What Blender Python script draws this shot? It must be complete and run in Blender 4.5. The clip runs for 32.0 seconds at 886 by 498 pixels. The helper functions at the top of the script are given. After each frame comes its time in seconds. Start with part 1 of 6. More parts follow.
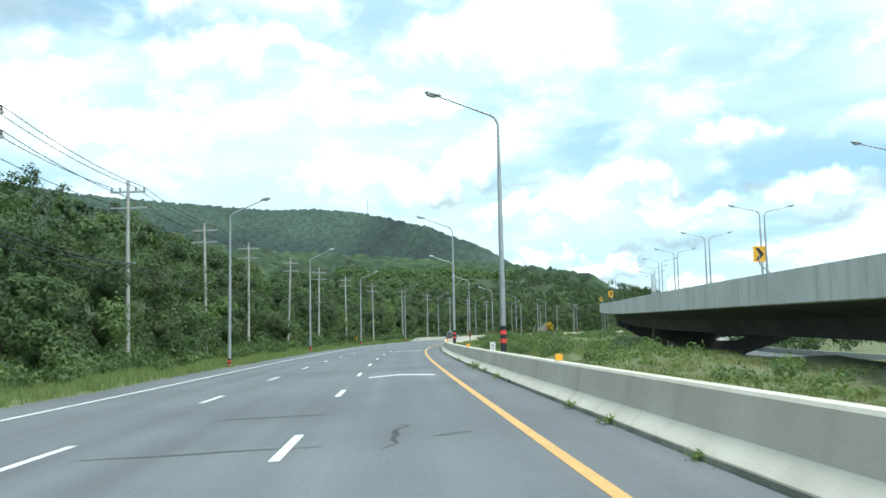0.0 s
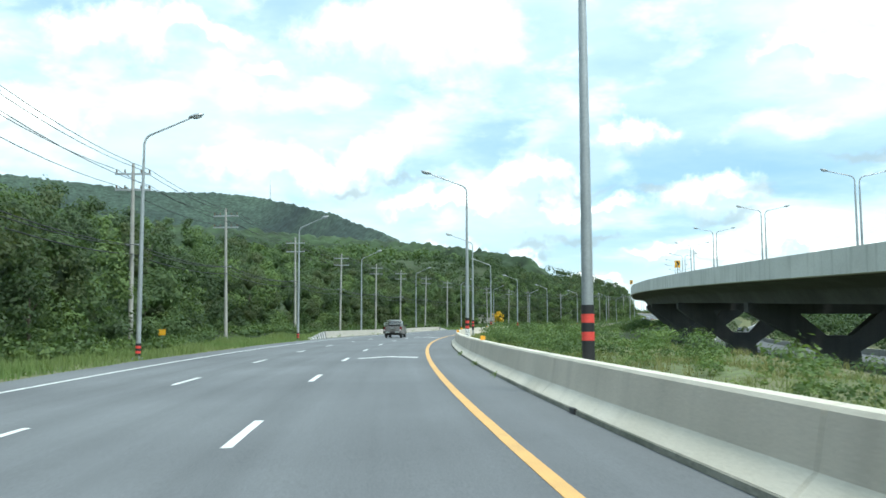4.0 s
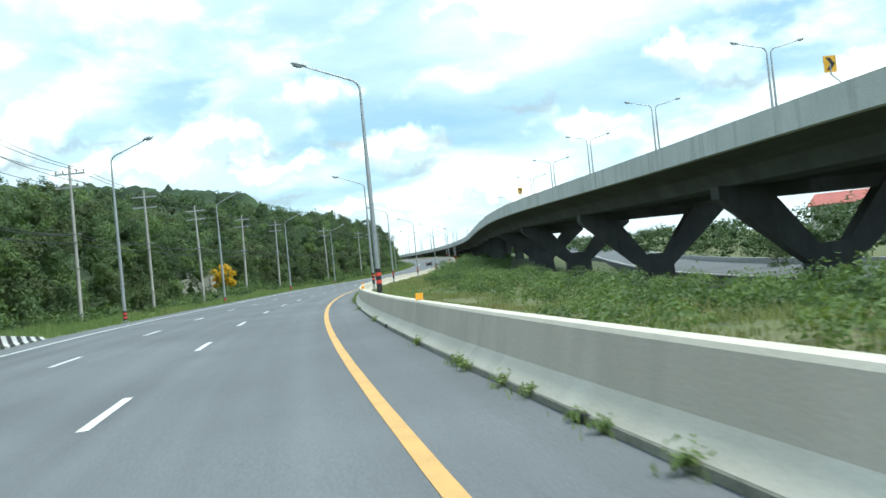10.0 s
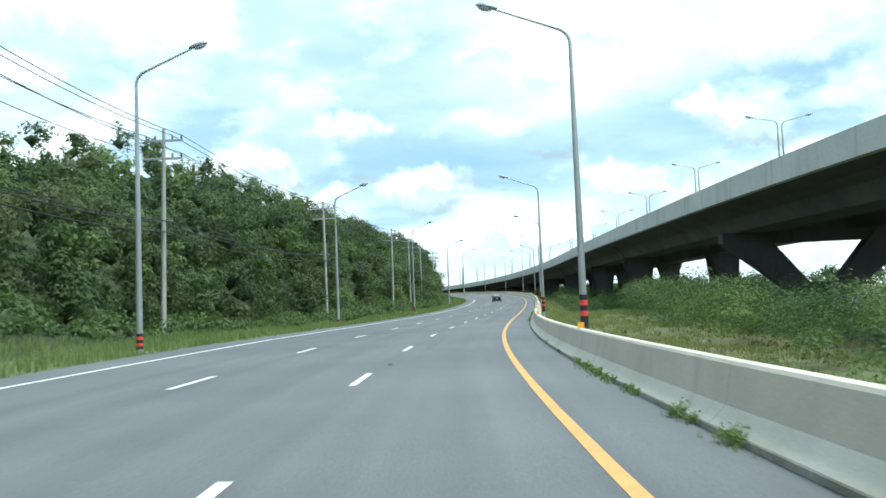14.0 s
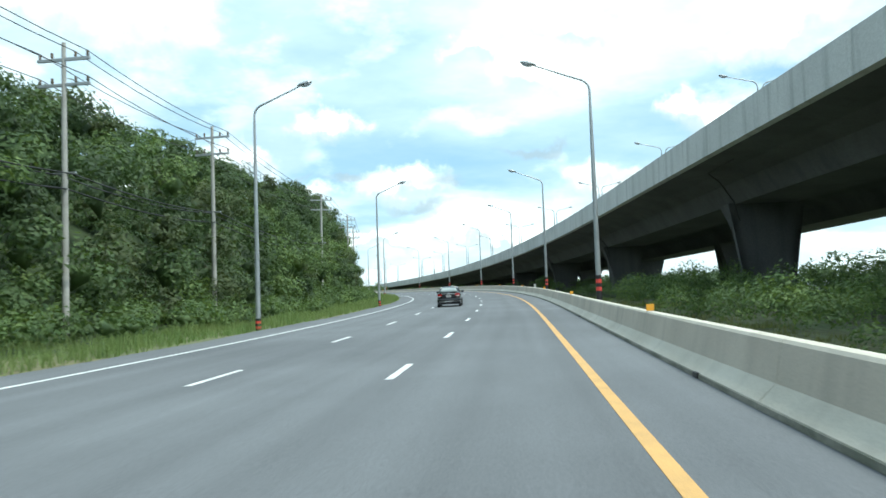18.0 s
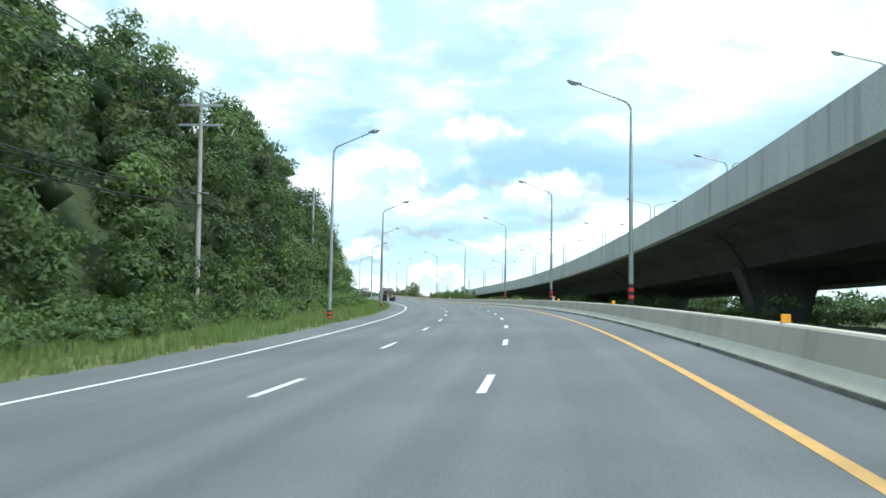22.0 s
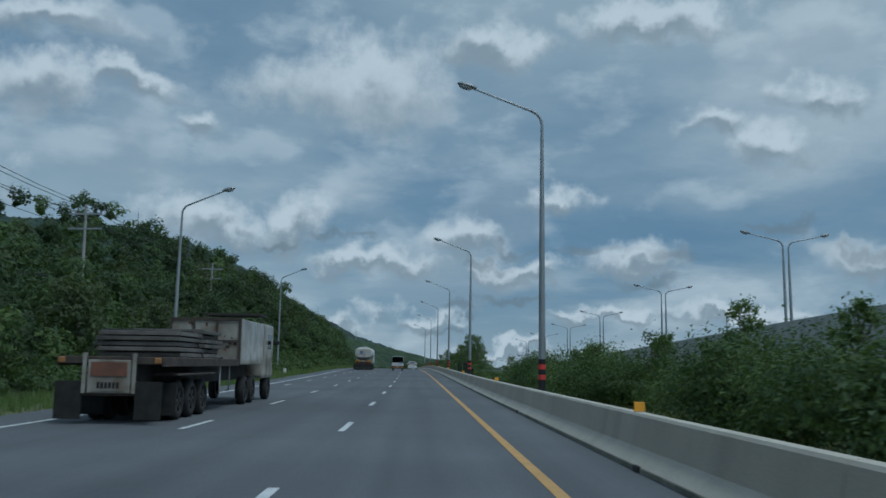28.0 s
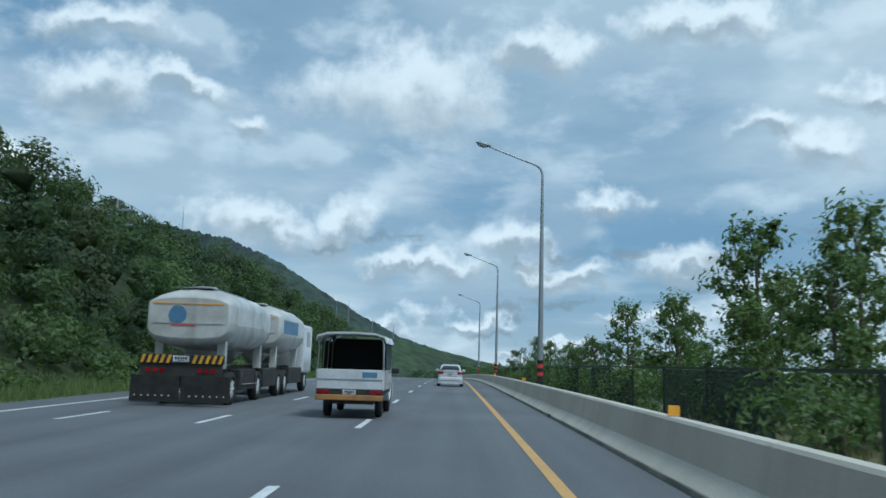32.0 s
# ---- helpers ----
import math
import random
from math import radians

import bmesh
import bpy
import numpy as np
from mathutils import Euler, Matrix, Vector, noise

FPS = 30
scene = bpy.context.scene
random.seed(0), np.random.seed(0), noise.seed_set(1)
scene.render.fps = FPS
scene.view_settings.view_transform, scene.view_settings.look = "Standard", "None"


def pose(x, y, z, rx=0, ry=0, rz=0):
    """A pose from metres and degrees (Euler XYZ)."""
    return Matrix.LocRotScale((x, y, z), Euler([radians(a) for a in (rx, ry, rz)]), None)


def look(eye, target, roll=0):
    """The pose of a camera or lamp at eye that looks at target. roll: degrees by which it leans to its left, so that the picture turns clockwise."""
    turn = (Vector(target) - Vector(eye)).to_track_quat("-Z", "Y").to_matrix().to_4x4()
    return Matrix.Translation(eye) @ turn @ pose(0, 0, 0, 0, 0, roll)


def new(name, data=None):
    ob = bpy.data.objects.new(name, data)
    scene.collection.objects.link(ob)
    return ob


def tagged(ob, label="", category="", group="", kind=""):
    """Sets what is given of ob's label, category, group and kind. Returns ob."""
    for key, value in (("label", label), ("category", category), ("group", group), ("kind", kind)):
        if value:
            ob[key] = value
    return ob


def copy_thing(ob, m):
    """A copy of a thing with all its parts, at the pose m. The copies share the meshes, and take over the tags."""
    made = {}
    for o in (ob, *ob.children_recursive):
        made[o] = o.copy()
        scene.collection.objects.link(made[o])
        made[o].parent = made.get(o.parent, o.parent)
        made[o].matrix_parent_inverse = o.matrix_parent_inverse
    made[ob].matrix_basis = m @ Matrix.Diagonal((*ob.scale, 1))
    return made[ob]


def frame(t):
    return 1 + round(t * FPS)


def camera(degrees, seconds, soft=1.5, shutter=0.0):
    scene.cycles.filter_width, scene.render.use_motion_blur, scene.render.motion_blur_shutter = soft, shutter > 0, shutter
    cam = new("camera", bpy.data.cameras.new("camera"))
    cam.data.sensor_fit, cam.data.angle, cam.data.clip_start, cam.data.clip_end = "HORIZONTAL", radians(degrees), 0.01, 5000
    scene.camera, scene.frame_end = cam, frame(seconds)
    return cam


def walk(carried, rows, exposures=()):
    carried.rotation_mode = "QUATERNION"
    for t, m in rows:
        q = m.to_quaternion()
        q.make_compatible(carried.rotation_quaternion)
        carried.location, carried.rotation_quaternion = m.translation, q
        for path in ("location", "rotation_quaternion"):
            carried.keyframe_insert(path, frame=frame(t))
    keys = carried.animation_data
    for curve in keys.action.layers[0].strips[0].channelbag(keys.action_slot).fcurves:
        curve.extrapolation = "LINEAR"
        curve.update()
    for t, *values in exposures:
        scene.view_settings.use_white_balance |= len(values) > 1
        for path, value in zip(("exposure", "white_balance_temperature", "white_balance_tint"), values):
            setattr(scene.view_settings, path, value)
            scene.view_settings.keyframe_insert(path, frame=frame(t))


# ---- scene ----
# the camera rides in the lane beside the median; x, y, z, tilt, lean, heading
cam = camera(54.19, 32.0, soft=1.6, shutter=0.12)
PATH = [
    (0, -1.89, 37.38, 1.49, 5.89, 1.09, -3.48),
    (1, -1.78, 61.98, 1.54, 6.34, 1.47, -4.93),
    (2, -1.47, 86.13, 1.63, 6.51, 1.11, -5.80),
    (2.5, -1.22, 98.22, 1.69, 5.90, -0.19, -6.27),
    (4.5, 1.67, 145.49, 2.01, 5.12, 1.83, -11.83),
    (5, 2.98, 157.34, 2.10, 5.21, 3.97, -14.06),
    (6, 6.44, 180.70, 2.29, 5.12, 4.55, -17.01),
    (7, 11.05, 204.22, 2.47, 4.30, 5.54, -19.34),
    (8, 16.56, 228.09, 2.65, 4.33, 5.62, -22.66),
    (9, 23.19, 252.06, 2.83, 3.88, 4.48, -25.74),
    (10, 30.32, 274.73, 3.00, 1.58, 5.79, -29.57),
    (11, 38.80, 298.95, 3.17, 3.80, 6.21, -31.29),
    (12, 48.12, 322.45, 3.31, 6.30, 4.45, -30.44),
    (13, 58.68, 345.86, 3.45, 6.54, 1.42, -28.79),
    (14, 70.48, 368.78, 3.62, 4.30, 2.31, -28.39),
    (14.5, 77.00, 380.39, 3.73, 3.58, 2.46, -28.86),
    (16.5, 106.44, 426.81, 4.41, 3.23, 3.12, -30.26),
    (17, 113.99, 437.77, 4.64, 3.18, 2.48, -30.04),
    (18, 130.43, 460.94, 5.23, 4.18, 2.00, -29.70),
    (19, 146.27, 483.83, 5.98, 4.34, 0.83, -30.00),
    (20, 161.20, 506.50, 6.86, 4.73, 0.64, -28.44),
    (21, 175.32, 529.63, 7.81, 4.66, -0.48, -25.47),
    (22, 188.71, 553.50, 8.76, 4.66, -1.00, -20.37),
    (23, 200.95, 577.83, 9.67, 5.42, -2.32, -21.15),
    (24, 211.74, 602.16, 10.50, 5.91, -0.63, -20.49),
    (25, 221.40, 627.97, 11.29, 5.77, -0.71, -16.81),
    (27.5, 243.27, 701.90, 13.25, 9.46, -2.07, -15.35),
    (28, 246.72, 715.67, 13.60, 9.14, -1.05, -14.83),
    (29, 253.54, 742.96, 14.34, 9.61, -0.38, -13.43),
    (30, 259.66, 769.33, 15.12, 8.79, -1.56, -13.20),
    (31, 265.65, 795.38, 15.96, 7.82, -2.68, -13.37),
    (32, 271.28, 821.19, 16.82, 9.26, -1.75, -11.76),
]
EXPOSURE = [(0, 0.75, 6150, -2), (23.0, 0.75, 6100, -2), (24.0, 0.5, 5800, -2), (25.0, 0.2, 5650, -2), (26.5, -0.5, 5500, 0), (27.5, -1.05, 5350, 0), (28.0, -1.05, 5350, 0), (29.0, -0.6, 5400, 0), (30.0, -0.46, 5400, 0), (31.0, -0.34, 5400, 0), (32.0, -0.42, 5400, 0)]
walk(cam, [(r[0], pose(r[1], r[2], r[3], 90 + r[4], r[5], r[6])) for r in PATH], EXPOSURE)

# ---- sky and sun ----
SUN_UP, SUN_TURN = 62.0, 150.0
world = bpy.data.worlds.new("sky")
scene.world = world
world.use_nodes = True


def link_sky():
    nt = world.node_tree
    nt.nodes.clear()
    N = nt.nodes.new

    def math_node(op, a, b=None, clamp=False):
        m = N("ShaderNodeMath")
        m.operation, m.use_clamp = op, clamp
        for k, v in enumerate((a, b)):
            if v is None:
                continue
            if isinstance(v, (int, float)):
                m.inputs[k].default_value = v
            else:
                nt.links.new(v, m.inputs[k])
        return m.outputs[0]

    sky = N("ShaderNodeTexSky")
    sky.sky_type, sky.sun_disc = "NISHITA", False
    sky.sun_elevation, sky.sun_rotation = radians(SUN_UP), radians(SUN_TURN)
    sky.air_density, sky.dust_density, sky.ozone_density = 1.0, 1.2, 1.5
    co = N("ShaderNodeTexCoord")
    sep = N("ShaderNodeSeparateXYZ")
    nt.links.new(co.outputs["Generated"], sep.inputs[0])
    up = math_node("ADD", math_node("MAXIMUM", sep.outputs[2], 0.0), 0.11)
    flat = N("ShaderNodeCombineXYZ")
    nt.links.new(math_node("DIVIDE", sep.outputs[0], up), flat.inputs[0])
    nt.links.new(math_node("DIVIDE", sep.outputs[1], up), flat.inputs[1])

    def clouds(scale, detail, off, lo, hi, rough=0.55):
        mp = N("ShaderNodeMapping")
        mp.inputs["Location"].default_value = off
        nt.links.new(flat.outputs[0], mp.inputs[0])
        n = N("ShaderNodeTexNoise")
        n.inputs["Scale"].default_value, n.inputs["Detail"].default_value, n.inputs["Roughness"].default_value = scale, detail, rough
        nt.links.new(mp.outputs[0], n.inputs["Vector"])
        r = N("ShaderNodeMapRange")
        r.interpolation_type = "SMOOTHSTEP"
        r.inputs["From Min"].default_value, r.inputs["From Max"].default_value = lo, hi
        nt.links.new(n.outputs["Fac"], r.inputs["Value"])
        return r.outputs[0]

    # puffs keep their round shape low over the land; high cloud lies in thin sheets
    def heaped(scale, detail, off, lo, hi, lift=0.0):
        mp = N("ShaderNodeMapping")
        mp.inputs["Location"].default_value = (off[0], off[1], off[2] + lift)
        mp.inputs["Scale"].default_value = (1.0, 1.0, 2.0)
        nt.links.new(co.outputs["Generated"], mp.inputs[0])
        n = N("ShaderNodeTexNoise")
        n.inputs["Scale"].default_value, n.inputs["Detail"].default_value, n.inputs["Roughness"].default_value = scale, detail, 0.52
        nt.links.new(mp.outputs[0], n.inputs["Vector"])
        r = N("ShaderNodeMapRange")
        r.interpolation_type = "SMOOTHSTEP"
        r.inputs["From Min"].default_value, r.inputs["From Max"].default_value = lo, hi
        nt.links.new(n.outputs["Fac"], r.inputs["Value"])
        return r.outputs[0]

    def mix(fac, a, b):
        m = N("ShaderNodeMix")
        m.data_type = "RGBA"
        if isinstance(fac, float):
            m.inputs[0].default_value = fac
        else:
            nt.links.new(fac, m.inputs[0])
        for k, v in ((6, a), (7, b)):
            if isinstance(v, tuple):
                m.inputs[k].default_value = v
            else:
                nt.links.new(v, m.inputs[k])
        return m.outputs[2]

    veil = clouds(0.5, 7, (3.1, 1.7, 0), 0.34, 0.66)
    high = clouds(1.1, 8, (1.3, 5.2, 0.4), 0.46, 0.7)
    puffs = heaped(6.0, 7, (0.3, 0.1, 0.2), 0.505, 0.61)
    shade = heaped(6.0, 5, (0.3, 0.1, 0.2), 0.5, 0.66, 0.05)
    # single cumulus heaps and grey streaks: azimuth to the left, height, half width, half height in degrees
    heaps = [(-8.7, 19.6, 6.2, 2.9), (0.7, 16.1, 2.2, 1.0), (1.0, 10.2, 3.7, 1.4), (-4.3, 10.4, 2.9, 1.5), (-10.6, 7.9, 3.8, 0.9), (-16.3, 9.5, 2.4, 1.2), (-19.4, 7.6, 2.5, 0.8), (-21.7, 12.6, 2.1, 0.8), (-32.5, 16.8, 2.5, 0.9), (-35.8, 15.0, 2.8, 1.4), (11.0, 17.5, 3.4, 1.9), (5.5, 18.5, 3.8, 0.9), (10.5, 21.6, 4.9, 1.2), (-28.5, 23.3, 4.0, 1.3), (-18.8, 22.6, 3.3, 1.4), (-27.4, 8.1, 3.3, 1.1), (-12.4, 4.6, 2.2, 0.6), (-26.6, 4.5, 1.9, 0.5), (-18.4, 2.8, 3.0, 0.4), (-23.5, 4.6, 2.2, 0.5), (-38.4, 18.6, 1.8, 1.1), (-42.0, 7.8, 2.4, 0.9), (-6.0, 4.2, 3.0, 0.6), (-33.0, 4.4, 3.0, 0.6), (-52.0, 16.8, 3.8, 2.0), (-46.0, 12.0, 3.0, 1.0), (17.0, 12.4, 4.5, 1.5), (24.0, 14.0, 4.0, 1.6), (-58.0, 9.0, 4.0, 1.2), (-14.0, 30.0, 8.0, 3.0), (-40.0, 27.0, 7.0, 2.5)]
    streaks = [(25.0, 20.5, 6.5, 2.0), (-7.8, 9.6, 2.0, 0.35), (-3.4, 9.4, 2.2, 0.3), (-19.0, 9.4, 1.7, 0.45), (-17.5, 8.0, 1.8, 0.35), (-30.2, 8.4, 2.4, 0.55), (-43.0, 8.2, 3.2, 0.55), (-24.0, 8.8, 2.2, 0.4), (-28.5, 6.6, 2.2, 0.4), (-14.6, 5.4, 1.8, 0.35), (-18.9, 5.9, 2.2, 0.35), (-13.6, 4.0, 1.6, 0.3), (-37.0, 10.2, 2.6, 0.45), (-49.0, 10.2, 3.0, 0.5)]
    az = math_node("MULTIPLY", math_node("ARCTAN2", math_node("MULTIPLY", sep.outputs[0], -1.0), sep.outputs[1]), 57.2958)
    el = math_node("MULTIPLY", math_node("ARCSINE", sep.outputs[2]), 57.2958)
    place = N("ShaderNodeCombineXYZ")
    nt.links.new(az, place.inputs[0])
    nt.links.new(el, place.inputs[1])

    def vec(op, a, b, c=None):
        m = N("ShaderNodeVectorMath")
        m.operation = op
        for k, v in enumerate((a, b, c)):
            if v is None:
                continue
            if isinstance(v, tuple):
                m.inputs[k].default_value = v
            else:
                nt.links.new(v, m.inputs[k])
        return m

    spot_at = place.outputs[0]
    for scale, detail, amp in ((7.0, 2, (11.0, 4.0, 0)), (22.0, 4, (5.0, 3.4, 0)), (60.0, 5, (1.6, 1.3, 0))):
        n = N("ShaderNodeTexNoise")
        n.inputs["Scale"].default_value, n.inputs["Detail"].default_value = scale, detail
        nt.links.new(co.outputs["Generated"], n.inputs["Vector"])
        shift = vec("SUBTRACT", n.outputs["Color"], (0.5, 0.5, 0.5)).outputs[0]
        spot_at = vec("MULTIPLY_ADD", shift, amp, spot_at).outputs[0]

    def nearest(cells, lift):
        p = vec("ADD", spot_at, (0, lift, 0)).outputs[0]
        least = None
        for a, e, w, h in cells:
            d = vec("LENGTH", vec("MULTIPLY_ADD", p, (1 / w, 1 / h, 0), (-a / w, -e / h, 0)).outputs[0], None).outputs["Value"]
            least = d if least is None else math_node("MINIMUM", least, d)
        return least

    def ramped(value, lo, hi):
        r = N("ShaderNodeMapRange")
        r.interpolation_type = "SMOOTHSTEP"
        r.inputs["From Min"].default_value, r.inputs["From Max"].default_value = lo, hi
        nt.links.new(value, r.inputs["Value"])
        return r.outputs[0]

    # frayed edges: a fine noise wears into the rims of the heaps
    fray = N("ShaderNodeTexNoise")
    fray.inputs["Scale"].default_value, fray.inputs["Detail"].default_value, fray.inputs["Roughness"].default_value = 26.0, 8, 0.62
    nt.links.new(co.outputs["Generated"], fray.inputs["Vector"])
    worn = math_node("MULTIPLY", math_node("SUBTRACT", fray.outputs["Fac"], 0.5), 1.6)
    heap = ramped(math_node("ADD", nearest(heaps, 0.0), worn), 1.5, 0.4)
    lit = ramped(math_node("ADD", math_node("SUBTRACT", nearest(heaps, 0.5), nearest(heaps, -0.5)), math_node("MULTIPLY", worn, -0.45)), -0.7, 0.45)
    streak = ramped(math_node("ADD", nearest(streaks, 0.0), worn), 1.25, 0.2)
    haze = ramped(el, 8.0, 0.0)
    tinted = mix(0.62, sky.outputs[0], (3.0, 4.9, 6.6, 1))
    base = mix(math_node("MULTIPLY", veil, 0.85), tinted, (6.6, 7.6, 8.1, 1))
    base = mix(math_node("MULTIPLY", high, 0.6), base, (9.5, 9.9, 10.0, 1))
    base = mix(math_node("MULTIPLY", haze, 0.55), base, (8.0, 8.6, 8.9, 1))
    body = mix(shade, (12.5, 12.6, 12.4, 1), (6.0, 6.7, 7.3, 1))
    col = mix(math_node("MULTIPLY", puffs, 0.34), base, body)
    col = mix(math_node("MULTIPLY", heap, 0.88), col, mix(lit, (5.2, 5.8, 6.2, 1), (11.6, 11.7, 11.6, 1)))
    col = mix(math_node("MULTIPLY", streak, 0.62), col, (3.3, 3.9, 4.3, 1))
    bg = N("ShaderNodeBackground")
    bg.inputs["Strength"].default_value = 0.1
    nt.links.new(col, bg.inputs["Color"])
    out = N("ShaderNodeOutputWorld")
    nt.links.new(bg.outputs[0], out.inputs[0])


link_sky()
sun = new("sun", bpy.data.lights.new("sun", "SUN"))
sun.data.energy, sun.data.angle, sun.data.color = 2.4, radians(12), (1.0, 0.96, 0.9)
turn = radians(SUN_TURN)
sun.matrix_basis = look((0, 0, 60), (math.sin(turn) * -60 / math.tan(radians(SUN_UP)), -math.cos(turn) * 60 / math.tan(radians(SUN_UP)), 0))

# ---- materials ----
def mat(name, color, rough=0.8, second=None, scale=4.0, fine=60.0, bump=0.15, metal=0.0, spec=0.5, streak=0.0, vary=0.0, island=False, grit=0.12, thin=0.0):
    """A surface of two colours mixed by a broad noise, with a fine grain and relief."""
    m = bpy.data.materials.new(name)
    m.use_nodes = True
    nt = m.node_tree
    b = nt.nodes["Principled BSDF"]
    N, L = nt.nodes.new, nt.links.new
    b.inputs["Roughness"].default_value, b.inputs["Metallic"].default_value = rough, metal
    b.inputs["Specular IOR Level"].default_value = spec
    co = N("ShaderNodeTexCoord")
    second = second or tuple(c * 0.72 for c in color)

    def noise_node(sc, detail=5, stretch=None):
        n = N("ShaderNodeTexNoise")
        n.inputs["Scale"].default_value, n.inputs["Detail"].default_value = sc, detail
        if stretch:
            mp = N("ShaderNodeMapping")
            mp.inputs["Scale"].default_value = stretch
            L(co.outputs["Object"], mp.inputs[0])
            L(mp.outputs[0], n.inputs["Vector"])
        else:
            L(co.outputs["Object"], n.inputs["Vector"])
        return n.outputs["Fac"]

    def ramp(v, lo, hi):
        r = N("ShaderNodeMapRange")
        r.inputs["From Min"].default_value, r.inputs["From Max"].default_value = lo, hi
        L(v, r.inputs["Value"])
        return r.outputs[0]

    def mixed(fac, a, c, kind="MIX"):
        x = N("ShaderNodeMix")
        x.data_type, x.blend_type = "RGBA", kind
        if isinstance(fac, float):
            x.inputs[0].default_value = fac
        else:
            L(fac, x.inputs[0])
        for k, v in ((6, a), (7, c)):
            if isinstance(v, tuple):
                x.inputs[k].default_value = (*v[:3], 1)
            else:
                L(v, x.inputs[k])
        return x.outputs[2]

    broad = noise_node(scale, 6)
    grain = noise_node(fine, 3)
    col = mixed(ramp(broad, 0.35, 0.65), color, second)
    g = N("ShaderNodeMapRange")
    g.inputs["To Min"].default_value, g.inputs["To Max"].default_value = 1 - grit, 1 + grit
    g.inputs["From Min"].default_value, g.inputs["From Max"].default_value = 0.3, 0.7
    L(grain, g.inputs["Value"])
    cc = N("ShaderNodeCombineColor")
    for k in range(3):
        L(g.outputs[0], cc.inputs[k])
    col = mixed(1.0, col, cc.outputs[0], "MULTIPLY")
    if streak:
        s = ramp(noise_node(1.0, 4, (1.6, 1.6, 0.12)), 0.52, 0.72)
        mm = N("ShaderNodeMath")
        mm.operation = "MULTIPLY"
        mm.inputs[1].default_value = streak
        L(s, mm.inputs[0])
        col = mixed(mm.outputs[0], col, tuple(c * 0.35 for c in color))
    if vary:
        if island:
            q = N("ShaderNodeNewGeometry").outputs["Random Per Island"]
        else:
            q = N("ShaderNodeObjectInfo").outputs["Random"]
        hs = N("ShaderNodeHueSaturation")
        r = N("ShaderNodeMapRange")
        r.inputs["To Min"].default_value, r.inputs["To Max"].default_value = 1 - vary, 1 + vary
        L(q, r.inputs["Value"])
        L(r.outputs[0], hs.inputs["Value"])
        r2 = N("ShaderNodeMapRange")
        r2.inputs["To Min"].default_value, r2.inputs["To Max"].default_value = 0.5 + 0.06 * vary, 0.5 - 0.06 * vary
        L(q, r2.inputs["Value"])
        L(r2.outputs[0], hs.inputs["Hue"])
        L(col, hs.inputs["Color"])
        col = hs.outputs[0]
    L(col, b.inputs["Base Color"])
    if bump:
        bp = N("ShaderNodeBump")
        bp.inputs["Strength"].default_value, bp.inputs["Distance"].default_value = bump, 0.02
        L(grain, bp.inputs["Height"])
        L(bp.outputs[0], b.inputs["Normal"])
    if thin:
        tr, mx = N("ShaderNodeBsdfTranslucent"), N("ShaderNodeMixShader")
        L(mixed(1.0, col, (1.25, 1.2, 0.7), "MULTIPLY"), tr.inputs["Color"])
        mx.inputs[0].default_value = thin
        L(b.outputs[0], mx.inputs[1])
        L(tr.outputs[0], mx.inputs[2])
        L(mx.outputs[0], nt.nodes["Material Output"].inputs["Surface"])
    return m


ASPHALT = mat("asphalt", (0.139, 0.147, 0.156), 0.85, (0.11, 0.116, 0.124), 0.12, 35, 0.35, grit=0.2)


def wear_lanes(m):
    """Tyre tracks, oil drips and long stains that follow the lanes."""
    nt = m.node_tree
    N, L = nt.nodes.new, nt.links.new
    b = nt.nodes["Principled BSDF"]
    old = b.inputs["Base Color"].links[0].from_socket
    uv = N("ShaderNodeTexCoord").outputs["UV"]
    sep = N("ShaderNodeSeparateXYZ")
    L(uv, sep.inputs[0])

    def op(kind, a, c):
        q = N("ShaderNodeMath")
        q.operation = kind
        for k, x in enumerate((a, c)):
            if isinstance(x, (int, float)):
                q.inputs[k].default_value = x
            elif x is not None:
                L(x, q.inputs[k])
        return q.outputs[0]

    def streaks(stretch, scale, detail):
        mp = N("ShaderNodeMapping")
        mp.inputs["Scale"].default_value = stretch
        L(uv, mp.inputs[0])
        n = N("ShaderNodeTexNoise")
        n.inputs["Scale"].default_value, n.inputs["Detail"].default_value = scale, detail
        L(mp.outputs[0], n.inputs["Vector"])
        return op("SUBTRACT", n.outputs["Fac"], 0.5)

    tracks = op("COSINE", op("MULTIPLY", sep.outputs[0], 4 * math.pi / 3.53), None)
    patchy = op("ADD", op("MULTIPLY", streaks((0.25, 0.02, 1), 1.0, 4), 3.0), 0.7)
    val = op("ADD", op("MULTIPLY", op("MULTIPLY", tracks, patchy), -0.07), 1.0)
    val = op("ADD", val, op("MULTIPLY", streaks((1.7, 0.035, 1), 1.0, 5), 0.5))
    val = op("ADD", val, op("MULTIPLY", streaks((0.5, 0.25, 1), 1.0, 6), 0.3))
    cc = N("ShaderNodeCombineColor")
    for k in range(3):
        L(val, cc.inputs[k])
    x = N("ShaderNodeMix")
    x.data_type, x.blend_type = "RGBA", "MULTIPLY"
    x.inputs[0].default_value = 1.0
    L(old, x.inputs[6])
    L(cc.outputs[0], x.inputs[7])
    L(x.outputs[2], b.inputs["Base Color"])


